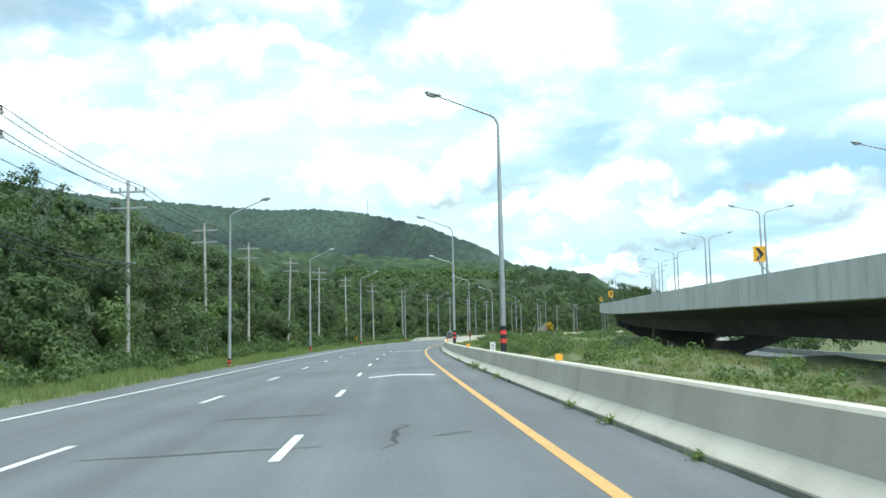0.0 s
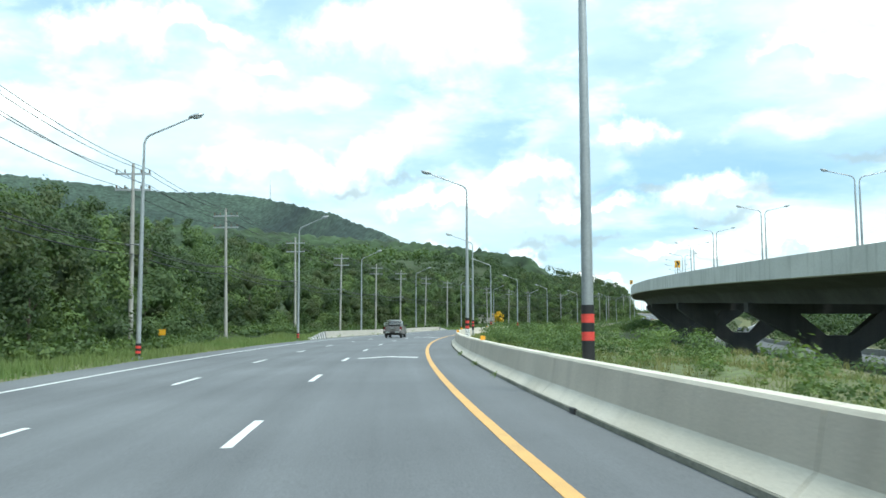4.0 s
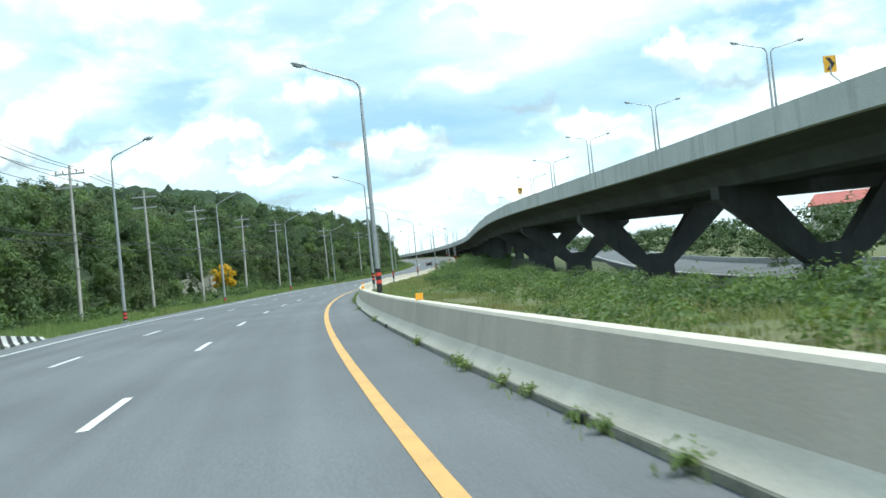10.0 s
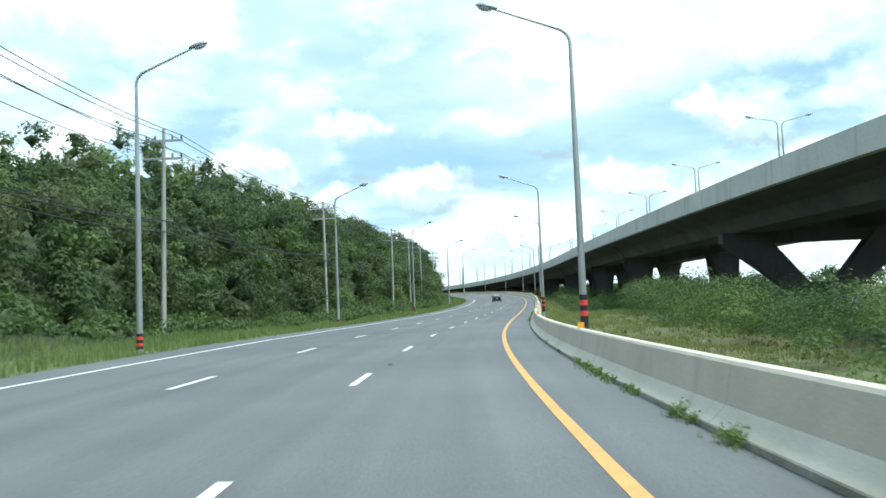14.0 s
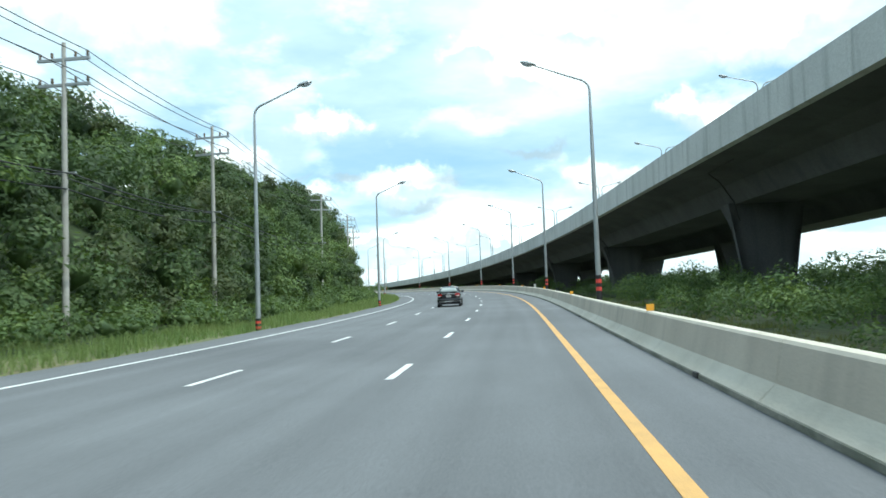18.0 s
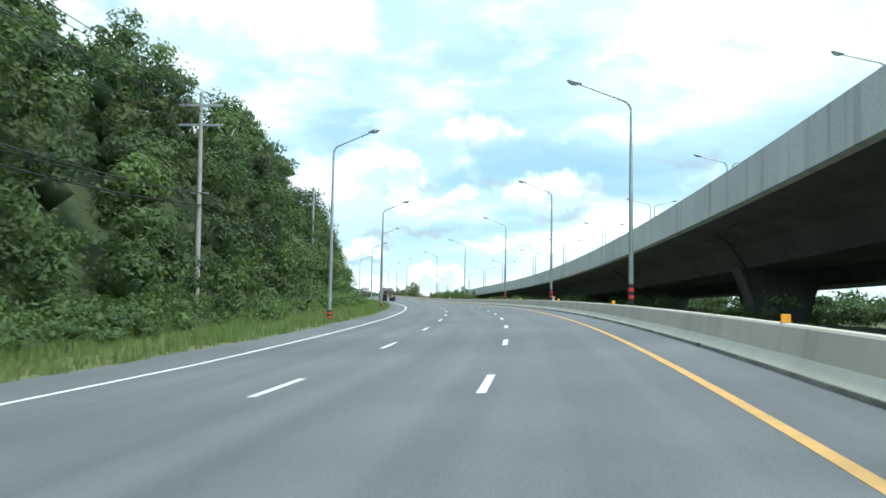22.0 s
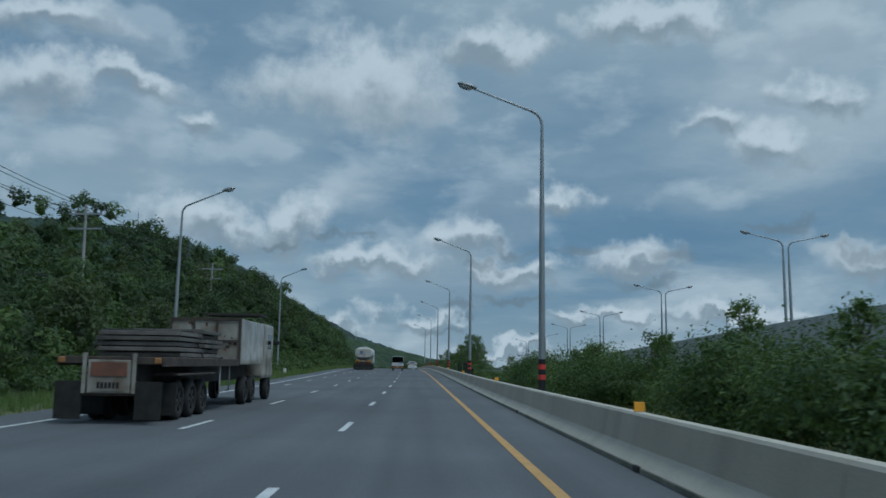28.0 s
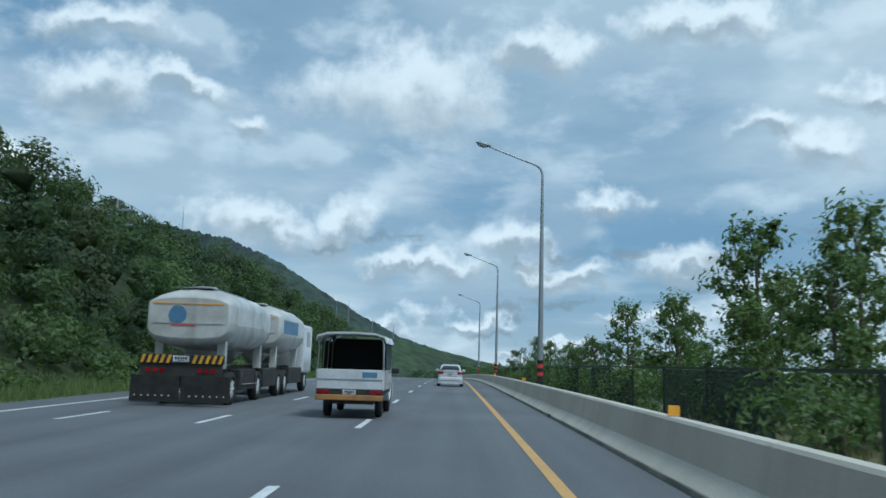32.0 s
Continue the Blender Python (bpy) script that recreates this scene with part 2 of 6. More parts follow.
wear_lanes(ASPHALT)
CONCRETE = mat("barrier_concrete", (0.6, 0.56, 0.48), 0.9, (0.52, 0.48, 0.4), 0.5, 40, 0.2, streak=0.22)
# steep barrier faces: the shade on them is put into this darker tone
STEEP_SHADE = mat("shade_toned_barrier_face", (0.55, 0.495, 0.415), 0.9, (0.46, 0.415, 0.345), 0.5, 40, 0.2, streak=0.25)
# darker, mottled concrete of the strip along the barrier's foot
FOOT_DARK = mat("dark_foot_concrete", (0.27, 0.26, 0.22), 0.95, (0.15, 0.155, 0.12), 0.9, 25, 0.4, grit=0.3)
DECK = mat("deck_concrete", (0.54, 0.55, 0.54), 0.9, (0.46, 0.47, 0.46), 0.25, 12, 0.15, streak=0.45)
# soffits and piers: shade below the decks is put into this dark colour
SOFFIT = mat("shade_toned_old_concrete", (0.105, 0.108, 0.112), 0.95, (0.072, 0.075, 0.079), 0.3, 10, 0.2, streak=0.3)
WHITE_LINE = mat("white_road_paint", (0.75, 0.76, 0.75), 0.7, (0.55, 0.56, 0.56), 3.0, 50, 0.2)
YELLOW_LINE = mat("yellow_road_paint", (0.62, 0.36, 0.12), 0.7, (0.52, 0.31, 0.11), 2.0, 50, 0.2)
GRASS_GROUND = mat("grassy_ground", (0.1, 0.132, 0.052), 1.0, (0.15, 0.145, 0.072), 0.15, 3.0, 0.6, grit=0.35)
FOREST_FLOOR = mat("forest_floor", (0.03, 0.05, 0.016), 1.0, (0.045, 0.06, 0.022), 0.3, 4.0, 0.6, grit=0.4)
# earth under the flyover: the decks' shade is put into this darker colour
SHADE_EARTH = mat("shade_toned_earth", (0.085, 0.09, 0.05), 1.0, (0.06, 0.09, 0.032), 0.25, 4.0, 0.6, grit=0.35)
YELLOW_FLOWER = mat("yellow_blossom", (0.8, 0.55, 0.03), 0.7, (0.7, 0.42, 0.02), 2.0, 9, 0.0, vary=0.25, island=True, thin=0.3)
# aerial haze and sunlit patches of the far ridge are put into these colours
MOUNTAIN_FAR = mat("hazed_far_mountain", (0.045, 0.073, 0.052), 1.0, (0.018, 0.032, 0.03), 0.0016, 0.05, 1.0, grit=0.55)
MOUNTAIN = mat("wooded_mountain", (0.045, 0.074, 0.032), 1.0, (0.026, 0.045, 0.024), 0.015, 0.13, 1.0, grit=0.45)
BEIGE = mat("beige_render", (0.5, 0.47, 0.41), 0.9, (0.42, 0.39, 0.34), 0.8, 15, 0.1, streak=0.2)
SIGN_YELLOW = mat("yellow_sign_face", (0.85, 0.45, 0.03), 0.5, None, 2, 30, 0.0)
GALV = mat("galvanised_steel", (0.42, 0.44, 0.45), 0.5, (0.33, 0.35, 0.36), 1.0, 30, 0.05, metal=0.6)
POLE_CONC = mat("pole_concrete", (0.42, 0.41, 0.38), 0.9, (0.3, 0.29, 0.27), 0.6, 20, 0.2)
LEAF = mat("leaves", (0.098, 0.155, 0.052), 0.65, (0.068, 0.115, 0.04), 0.5, 8, 0.0, vary=0.22, island=True, thin=0.38)
LEAF_DARK = mat("dark_leaves", (0.064, 0.105, 0.038), 0.65, (0.045, 0.077, 0.03), 0.5, 8, 0.0, vary=0.22, island=True, thin=0.38)
LEAF_OLIVE = mat("olive_leaves", (0.092, 0.122, 0.045), 0.65, (0.066, 0.094, 0.036), 0.4, 8, 0.0, vary=0.16, island=True, thin=0.38)
LEAF_LIGHT = mat("light_leaves", (0.14, 0.21, 0.065), 0.65, (0.1, 0.16, 0.05), 0.5, 8, 0.0, vary=0.22, island=True, thin=0.38)
GRASS = mat("grass_blades", (0.16, 0.24, 0.085), 0.8, (0.2, 0.25, 0.1), 0.12, 6, 0.0, vary=0.13, island=True, thin=0.45)
DRY_GRASS = mat("dry_grass_blades", (0.17, 0.23, 0.085), 0.8, (0.25, 0.235, 0.12), 0.12, 6, 0.0, vary=0.13, island=True, thin=0.45)
BARK = mat("bark", (0.16, 0.13, 0.1), 0.95, (0.1, 0.085, 0.07), 2.0, 20, 0.4)
BLACK = mat("black_paint", (0.02, 0.02, 0.022), 0.6, None, 2, 30, 0.05)
RED = mat("red_reflective_paint", (0.75, 0.07, 0.05), 0.5, (0.6, 0.06, 0.05), 2, 30, 0.05)
ROOF_RED = mat("faded_red_roof", (0.42, 0.12, 0.1), 0.7, (0.32, 0.1, 0.085), 0.5, 8, 0.2)
ORANGE = mat("orange_reflector", (0.9, 0.42, 0.03), 0.45, (0.8, 0.36, 0.03), 4, 30, 0.05)
WHITE = mat("white_paint", (0.75, 0.75, 0.73), 0.5, (0.62, 0.62, 0.6), 2, 30, 0.03)
WIRE = mat("black_cable", (0.03, 0.03, 0.032), 0.7, None, 2, 30, 0.0)
GLASS_LAMP = mat("lamp_glass", (0.55, 0.58, 0.6), 0.2, None, 3, 20, 0.0)

# ---- the road's line: bends, slope and banking along its length ----
STEP, FIRST, LAST = 2.0, -150.0, 1500.0
S = np.arange(FIRST, LAST + 0.1, STEP)
KAPPA = [-0.1, -0.1, -0.11, -0.12, -0.21, -0.67, -1.64, -1.92, -1.62, -1.91, -1.78, -1.45, -1.46, -1.77, -1.87, -1.6, -1.55, -1.82, -1.96, -0.93, -0.01, 0.25, 0.2, 0.89, 1.77, 2.05, 1.96, 1.89, 1.82, 1.79, 1.5, 0.71, 0.3, 0.14, 0.17, 0.1, 0.17, 0.24, -0.15, 0.0, 0.33, 0.39, 0.36, 0.34, 0.33, 0.33]
SAG = [0.31, 0.51, 0.56, 0.54, -0.05, -0.03, -0.15, -0.53, 1.03, 1.2, 1.91, 2.42, -0.13, -1.13, -1.03, -0.46, 0.6, 1.33, -0.0, -1.53, -1.53, -1.01, -0.69]
BANK = [1.54, 1.72, 2.68, 2.98, 1.71, 1.18, 1.68, -0.44, -1.14, -2.29, -0.81, 1.02, 2.55, 4.73, 3.78, 2.14, 0.42, 0.22, 0.72, -0.16, -0.14, -0.15, -0.14]
turn_knots = np.arange(-30.0, 1101.0, 25.0)
sag_knots = np.arange(-30.0, 1101.0, 50.0)


def running(v, zero=0.0):
    a = np.cumsum(v) * STEP
    return a - np.interp(zero, S, a)


HEAD = running(np.interp(S, turn_knots, np.array(KAPPA) * 1e-3))
SLOPE = running(np.interp(S, sag_knots, np.array(SAG) * 1e-4, left=0, right=0))
SX, SY, SZ = running(-np.sin(HEAD)), running(np.cos(HEAD)), running(SLOPE)
TILT = np.interp(S, sag_knots, np.array(BANK) * 1e-2)


def at(s, o, e=0.0):
    """World places at s metres along the yellow line, o metres to its right, e above the road."""
    s, o, e = np.broadcast_arrays(np.asarray(s, float), np.asarray(o, float), np.asarray(e, float))
    h = np.interp(s, S, HEAD)
    z = np.interp(s, S, SZ) + np.interp(s, S, TILT) * np.clip(o, -11, 2.5) + e
    return np.stack([np.interp(s, S, SX) + o * np.cos(h), np.interp(s, S, SY) + o * np.sin(h), z], -1)


def heading(s):
    return math.degrees(float(np.interp(s, S, HEAD)))


def spot(s, o, e=0.0, turned=0.0):
    """A pose on the road that faces along it."""
    p = at(s, o, e)
    return pose(*p, 0, 0, heading(s) + turned)


# ---- mesh helpers ----
def mesh_of(name, verts, faces, material, smooth=False):
    me = bpy.data.meshes.new(name)
    me.from_pydata([tuple(map(float, v)) for v in verts], [], [tuple(map(int, f)) for f in faces])
    for m in (material if isinstance(material, (list, tuple)) else [material]):
        me.materials.append(m)
    if smooth:
        me.shade_smooth()
    return me


def thing(name, verts, faces, material, label="", category="", group="", kind="", smooth=False):
    return tagged(new(name, mesh_of(name, verts, faces, material, smooth)), label, category, group, kind)


def sweep(ss, profile, closed=False, cap=True):
    """Vertices and faces of a profile of (o, e) carried along the road."""
    ss = np.asarray(ss, float)
    n = len(profile)
    v = np.concatenate([at(np.full(n, s), [p[0] for p in profile], [p[1] for p in profile]) for s in ss])
    f = []
    m = n if closed else n - 1
    for a in range(len(ss) - 1):
        for b in range(m):
            c = (b + 1) % n
            f.append((a * n + b, a * n + c, (a + 1) * n + c, (a + 1) * n + b))
    if closed and cap:
        f.append(tuple(range(n))[::-1])
        f.append(tuple((len(ss) - 1) * n + k for k in range(n)))
    return v, f


def part(name, bm, material, parent, label=""):
    me = bpy.data.meshes.new(name)
    bm.to_mesh(me)
    bm.free()
    me.materials.append(material)
    ob = new(name, me)
    ob.parent = parent
    if label:
        ob["label"] = label
    return ob


def empty(name, m, label, category, group="", kind=""):
    ob = tagged(new(name), label, category, group, kind)
    ob.matrix_basis = m
    return ob


def box(bm, x0, x1, y0, y1, z0, z1, bevel=0.0):
    r = bmesh.ops.create_cube(bm, size=1, matrix=Matrix.LocRotScale(((x0 + x1) / 2, (y0 + y1) / 2, (z0 + z1) / 2), None, (x1 - x0, y1 - y0, z1 - z0)))
    if bevel:
        es = list({e for v in r["verts"] for e in v.link_edges})
        bmesh.ops.bevel(bm, geom=es, offset=bevel, segments=2, affect="EDGES", profile=0.5)
    return bm


def boxed(*a, bevel=0.0):
    return box(bmesh.new(), *a, bevel=bevel)


def tube(bm, pts, radii, sides=8):
    """A round bar through points, with a radius at each."""
    rings = []
    pts = [Vector(p) for p in pts]
    for k, p in enumerate(pts):
        d = (pts[min(k + 1, len(pts) - 1)] - pts[max(k - 1, 0)]).normalized()
        side = d.cross(Vector((0, 1, 0.001)))
        if side.length < 0.05:
            side = d.cross(Vector((1, 0, 0)))
        side.normalize()
        other = d.cross(side).normalized()
        r = radii[k] if isinstance(radii, (list, tuple)) else radii
        rings.append([bm.verts.new(p + (side * math.cos(a) + other * math.sin(a)) * r) for a in (2 * math.pi * j / sides for j in range(sides))])
    for a, b in zip(rings, rings[1:]):
        for j in range(sides):
            bm.faces.new((a[j], a[(j + 1) % sides], b[(j + 1) % sides], b[j])).smooth = True
    for ring in (rings[0], rings[-1]):
        for e in bm.faces.new(ring).edges:
            e.smooth = False
    bmesh.ops.recalc_face_normals(bm, faces=bm.faces)
    return bm


def tubed(pts, radii, sides=8):
    return tube(bmesh.new(), pts, radii, sides)

# ---- the flyover's line beside the road ----
FLY_S = np.arange(0, 1101, 50.0)
FLY_OFF = [9.4, 14.2, 19.2, 23.8, 26.1, 26.5, 25.9, 26.0, 21.4, 16.7, 12.2, 8.0, 5.9, 5.7, 7.3, 10.8, 11.8, 12.7, 14.1, 16.2, 18.5, 20.9, 23.3]
FLY_Z = [3.09, 3.98, 4.87, 5.73, 7.28, 8.82, 10.07, 10.91, 12.10, 13.16, 14.19, 14.90, 15.17, 15.37, 15.55, 15.96, 16.3, 16.45, 16.6, 17.5, 18.5, 19.3, 20.0]


def fly(s, o, e):
    """Places on the flyover: o metres right of its near parapet, e from that parapet's top."""
    s, o, e = np.broadcast_arrays(np.asarray(s, float), np.asarray(o, float), np.asarray(e, float))
    off = np.interp(s, fine_s, fine_o)
    p = at(s, off + o)
    p[..., 2] = np.interp(s, fine_s, fine_z) + e
    return p


def eased(values):
    k = np.exp(-0.5 * (np.arange(-20, 21) / 8.0) ** 2)
    a = np.interp(fine_s, FLY_S, values)
    a = np.concatenate([np.full(20, a[0]) + (np.arange(-20, 0)) * (a[1] - a[0]), a, np.full(20, a[-1]) + np.arange(1, 21) * (a[-1] - a[-2])])
    return np.convolve(a, k / k.sum(), "valid")


fine_s = np.arange(0, 1101, 2.5)
fine_o, fine_z = eased(FLY_OFF), eased(FLY_Z)



# ---- ground ----
def smooth01(x):
    x = np.clip(x, 0, 1)
    return x * x * (3 - 2 * x)


BANK_S = [-150, 0, 150, 300, 380, 440, 520, 600, 690, 750, 785, 820, 850, 880, 910, 960, 1100, 1500]
BANK_H = [9, 9, 9, 5, 4, 7, 13, 14, 21, 18, 12, 4, 6, 12, 10, 10, 9, 8]
BANK_W = [60, 60, 60, 45, 40, 30, 26, 26, 24, 25, 25, 30, 16, 13, 14, 14, 18, 20]


def land(s, o):
    """Height of the ground over the road's edge line."""
    s, o = np.broadcast_arrays(np.asarray(s, float), np.asarray(o, float))
    left = np.interp(s, BANK_S, BANK_H) * smooth01((-o - 16.5) / np.interp(s, BANK_S, BANK_W)) + np.clip(-o - 50, 0, 60) * np.interp(s, [0, 400, 560, 660, 740, 800, 1500], [0.1, 0.1, 0.3, 0.25, 0.02, -0.06, -0.06]) + np.clip(-o - 110, 0, 300) * np.interp(s, [0, 640, 740], [0.06, 0.06, -0.02])
    right = -0.35 * smooth01((o - 2.2) / 3) - 1.2 * smooth01((o - 8) / 20) * smooth01((s - 60) / 100)
    right = right - np.interp(s, [60, 200, 400, 560, 640], [0.6, 2.0, 2.0, 1.0, 0.0]) * smooth01((o - 22) / 16)
    wave = 0.16 * np.sin(s * 0.31 + o * 0.7) + 0.12 * np.sin(s * 0.83 - o * 0.41) + 0.5 * np.sin(s * 0.07 + 1.3) * np.sin(o * 0.11)
    away = np.maximum(smooth01((o - 3) / 6), smooth01((-o - 14) / 8))
    base = np.where((o > -12.9) & (o < 2.0), -0.12, -0.06)
    return base + left + right + wave * away


def build_ground():
    ss = np.arange(-140, 1491, 5.0)
    oo = np.array([-260, -210, -170, -140, -115, -95, -80, -70, -62, -55, -49, -44, -40, -36, -33, -30, -27, -24.5, -22, -20, -18, -16.5, -15, -13.9, -12.9, -12.6, -6, 1.6, 2.3, 2.8, 3.6, 4.6, 6, 8, 10.5, 13, 16, 20, 25, 30, 36, 43, 52, 62, 75, 90, 110, 140, 180, 230, 260], float)
    g_s, g_o = np.meshgrid(ss, oo, indexing="ij")
    v = at(g_s, g_o, land(g_s, g_o)).reshape(-1, 3)
    n, m = len(ss), len(oo)
    f = [(a * m + b, a * m + b + 1, (a + 1) * m + b + 1, (a + 1) * m + b) for a in range(n - 1) for b in range(m - 1)]
    ring = [b for b in range(m)] + [a * m + m - 1 for a in range(1, n)] + [(n - 1) * m + b for b in range(m - 2, -1, -1)] + [a * m for a in range(n - 2, 0, -1)]
    v = list(map(tuple, v))
    mid = np.mean([v[k] for k in ring], axis=0)
    prev = ring
    for k in (1.6, 3.0, 7.0, 16.0):
        cur = []
        for r in ring:
            p = np.array(v[r])
            q = mid + (p - mid) * k
            cur.append(len(v))
            v.append((q[0], q[1], p[2] * 0.5 - 2.0))
        for j in range(len(ring)):
            j2 = (j + 1) % len(ring)
            f.append((prev[j2], prev[j], cur[j], cur[j2]))
        prev = cur
    ob = thing("ground", v, f, [GRASS_GROUND, FOREST_FLOOR, SHADE_EARTH], "rough grassy ground beside the highway", "ground", kind="structure", smooth=True)
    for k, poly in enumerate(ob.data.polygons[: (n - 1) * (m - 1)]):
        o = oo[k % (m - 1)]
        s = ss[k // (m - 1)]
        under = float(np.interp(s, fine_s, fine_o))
        # the shade-toned earth fills the strip below both decks
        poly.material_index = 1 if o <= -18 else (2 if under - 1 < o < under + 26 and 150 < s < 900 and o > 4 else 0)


build_ground()

# ---- road ----
LONG = np.arange(-120, 1301, 4.0)
W1, W2, W3 = -3.51, -7.07, -10.93
EDGE_S, EDGE_O = [0, 800, 860, 900], [-10.93, -10.93, -12.0, -12.4]
v, f = sweep(LONG, [(-12.8, -0.1), (-12.6, 0.0), (-11, 0.0), (-9, 0.0), (-5, 0.0), (-1, 0.0), (1.42, 0.0), (1.5, -0.1)])
for k, s in enumerate(LONG):
    e = float(np.interp(s, EDGE_S, EDGE_O))
    wob = 0.12 * math.sin(s * 0.21) + 0.08 * math.sin(s * 0.57)
    v[k * 8], v[k * 8 + 1] = at(s, e - 1.95 + wob, -0.1), at(s, e - 1.75 + wob, 0.0)
road = thing("road", v, f, ASPHALT, "grey worn asphalt highway carriageway with three lanes", "road", kind="structure")
uv = road.data.uv_layers.new(name="along")
across = (-12.8, -12.6, -11, -9, -5, -1, 1.42, 1.5)
for lp in road.data.loops:
    uv.data[lp.index].uv = (across[lp.vertex_index % 8], LONG[lp.vertex_index // 8])


def line(name, s0, s1, o, width, material, label, step=4.0):
    ss = np.arange(s0, s1 + 0.01, step)
    off = o if not callable(o) else 0.0
    v, f = sweep(ss, [(off - width / 2, 0.001), (off - width / 2, 0.006), (off + width / 2, 0.006), (off + width / 2, 0.001)])
    if callable(o):
        for k in range(len(v)):
            s = ss[k // 4]
            v[k] = at(s, o(s) + (-width / 2, -width / 2, width / 2, width / 2)[k % 4], (0.001, 0.006, 0.006, 0.001)[k % 4])
    return thing(name, v, f, material, label, "road marking", kind="structure")


line("yellow_line", -100, 1200, lambda s: float(np.interp(s, [0, 60, 180, 300, 640], [0.04, 0.03, -0.06, -0.07, -0.09])), 0.17, YELLOW_LINE, "solid yellow edge line beside the median")
line("edge_line", -100, 1200, lambda s: float(np.interp(s, EDGE_S, EDGE_O)), 0.15, WHITE_LINE, "solid white edge line on the asphalt")
for o, name, start in ((W1, "lane_dashes", -4), (W2, "lane_dashes", -4), (-10.2, "lane_dashes", 69)):
    vs, fs = [], []
    for k in range(start, 92):
        s = 0.61 + 12 * k
        v, f = sweep([s, s + 1.5, s + 3], [(o - 0.075, 0.006), (o + 0.075, 0.006)])
        fs += [tuple(len(vs) + q for q in a) for a in f]
        vs += list(v)
    thing(name, vs, fs, WHITE_LINE, "broken white lane line on the asphalt", "road marking", kind="structure")

# ---- median barrier ----
PROFILE = [(1.43, 0.0), (1.43, 0.085), (1.635, 0.285), (1.72, 0.745), (1.75, 0.785), (1.93, 0.785), (1.955, 0.745), (2.05, 0.285), (2.25, 0.085), (2.25, -0.4), (1.43, -0.4)]
FOOT = [(1.405, 0.002), (1.41, 0.072), (1.427, 0.082), (1.427, 0.002)]


def drain(s):
    bm = bmesh.new()
    v, f = sweep([s, s + 0.32], [(1.385, 0.006), (1.385, 0.09), (1.5, 0.09), (1.5, 0.006)], closed=True)
    vs = [bm.verts.new(q) for q in v]
    for q in f:
        bm.faces.new([vs[k] for k in q])
    return bm


barrier = empty("median_barrier", Matrix(), "long weathered concrete barrier along the median", "barrier", kind="structure")
for k in range(-8, 110):
    s = 10.0 * k
    v, f = sweep([s + 0.012, s + 5, s + 9.988], PROFILE, closed=True)
    seg = new("barrier_segment", mesh_of("barrier_segment", v, f, [CONCRETE, STEEP_SHADE]))
    # shade tone on both steep faces, pale tone on slopes and top
    for poly in seg.data.polygons[:22]:
        poly.material_index = 1 if poly.index % 11 in (2, 7) else 0
    seg.parent = barrier
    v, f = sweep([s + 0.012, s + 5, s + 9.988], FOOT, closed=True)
    foot = new("foot_strip", mesh_of("foot_strip", v, f, FOOT_DARK))
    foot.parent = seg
    if k % 2 == 0:
        part("drain_hole", drain(s + 4.0 + 3 * math.sin(k)), BLACK, seg)

# ---- flyover ----
def fly_sweep(s0, s1, profile, step=5.0, closed=True):
    ss = np.arange(s0, s1 + 0.01, step)
    n = len(profile)
    v = np.concatenate([fly(np.full(n, s), [p[0] for p in profile], [p[1] for p in profile]) for s in ss])
    f = []
    for a in range(len(ss) - 1):
        for b in range(n if closed else n - 1):
            c = (b + 1) % n
            f.append((a * n + b, a * n + c, (a + 1) * n + c, (a + 1) * n + b))
    if closed:
        f += [tuple(range(n))[::-1], tuple((len(ss) - 1) * n + k for k in range(n))]
    return v, f


def fly_part(name, s0, s1, profile, material, parent, label="", step=5.0):
    v, f = fly_sweep(s0, s1, profile, step)
    ob = new(name, mesh_of(name, v, f, material))
    ob.parent = parent
    if label:
        ob["label"] = label
    return ob


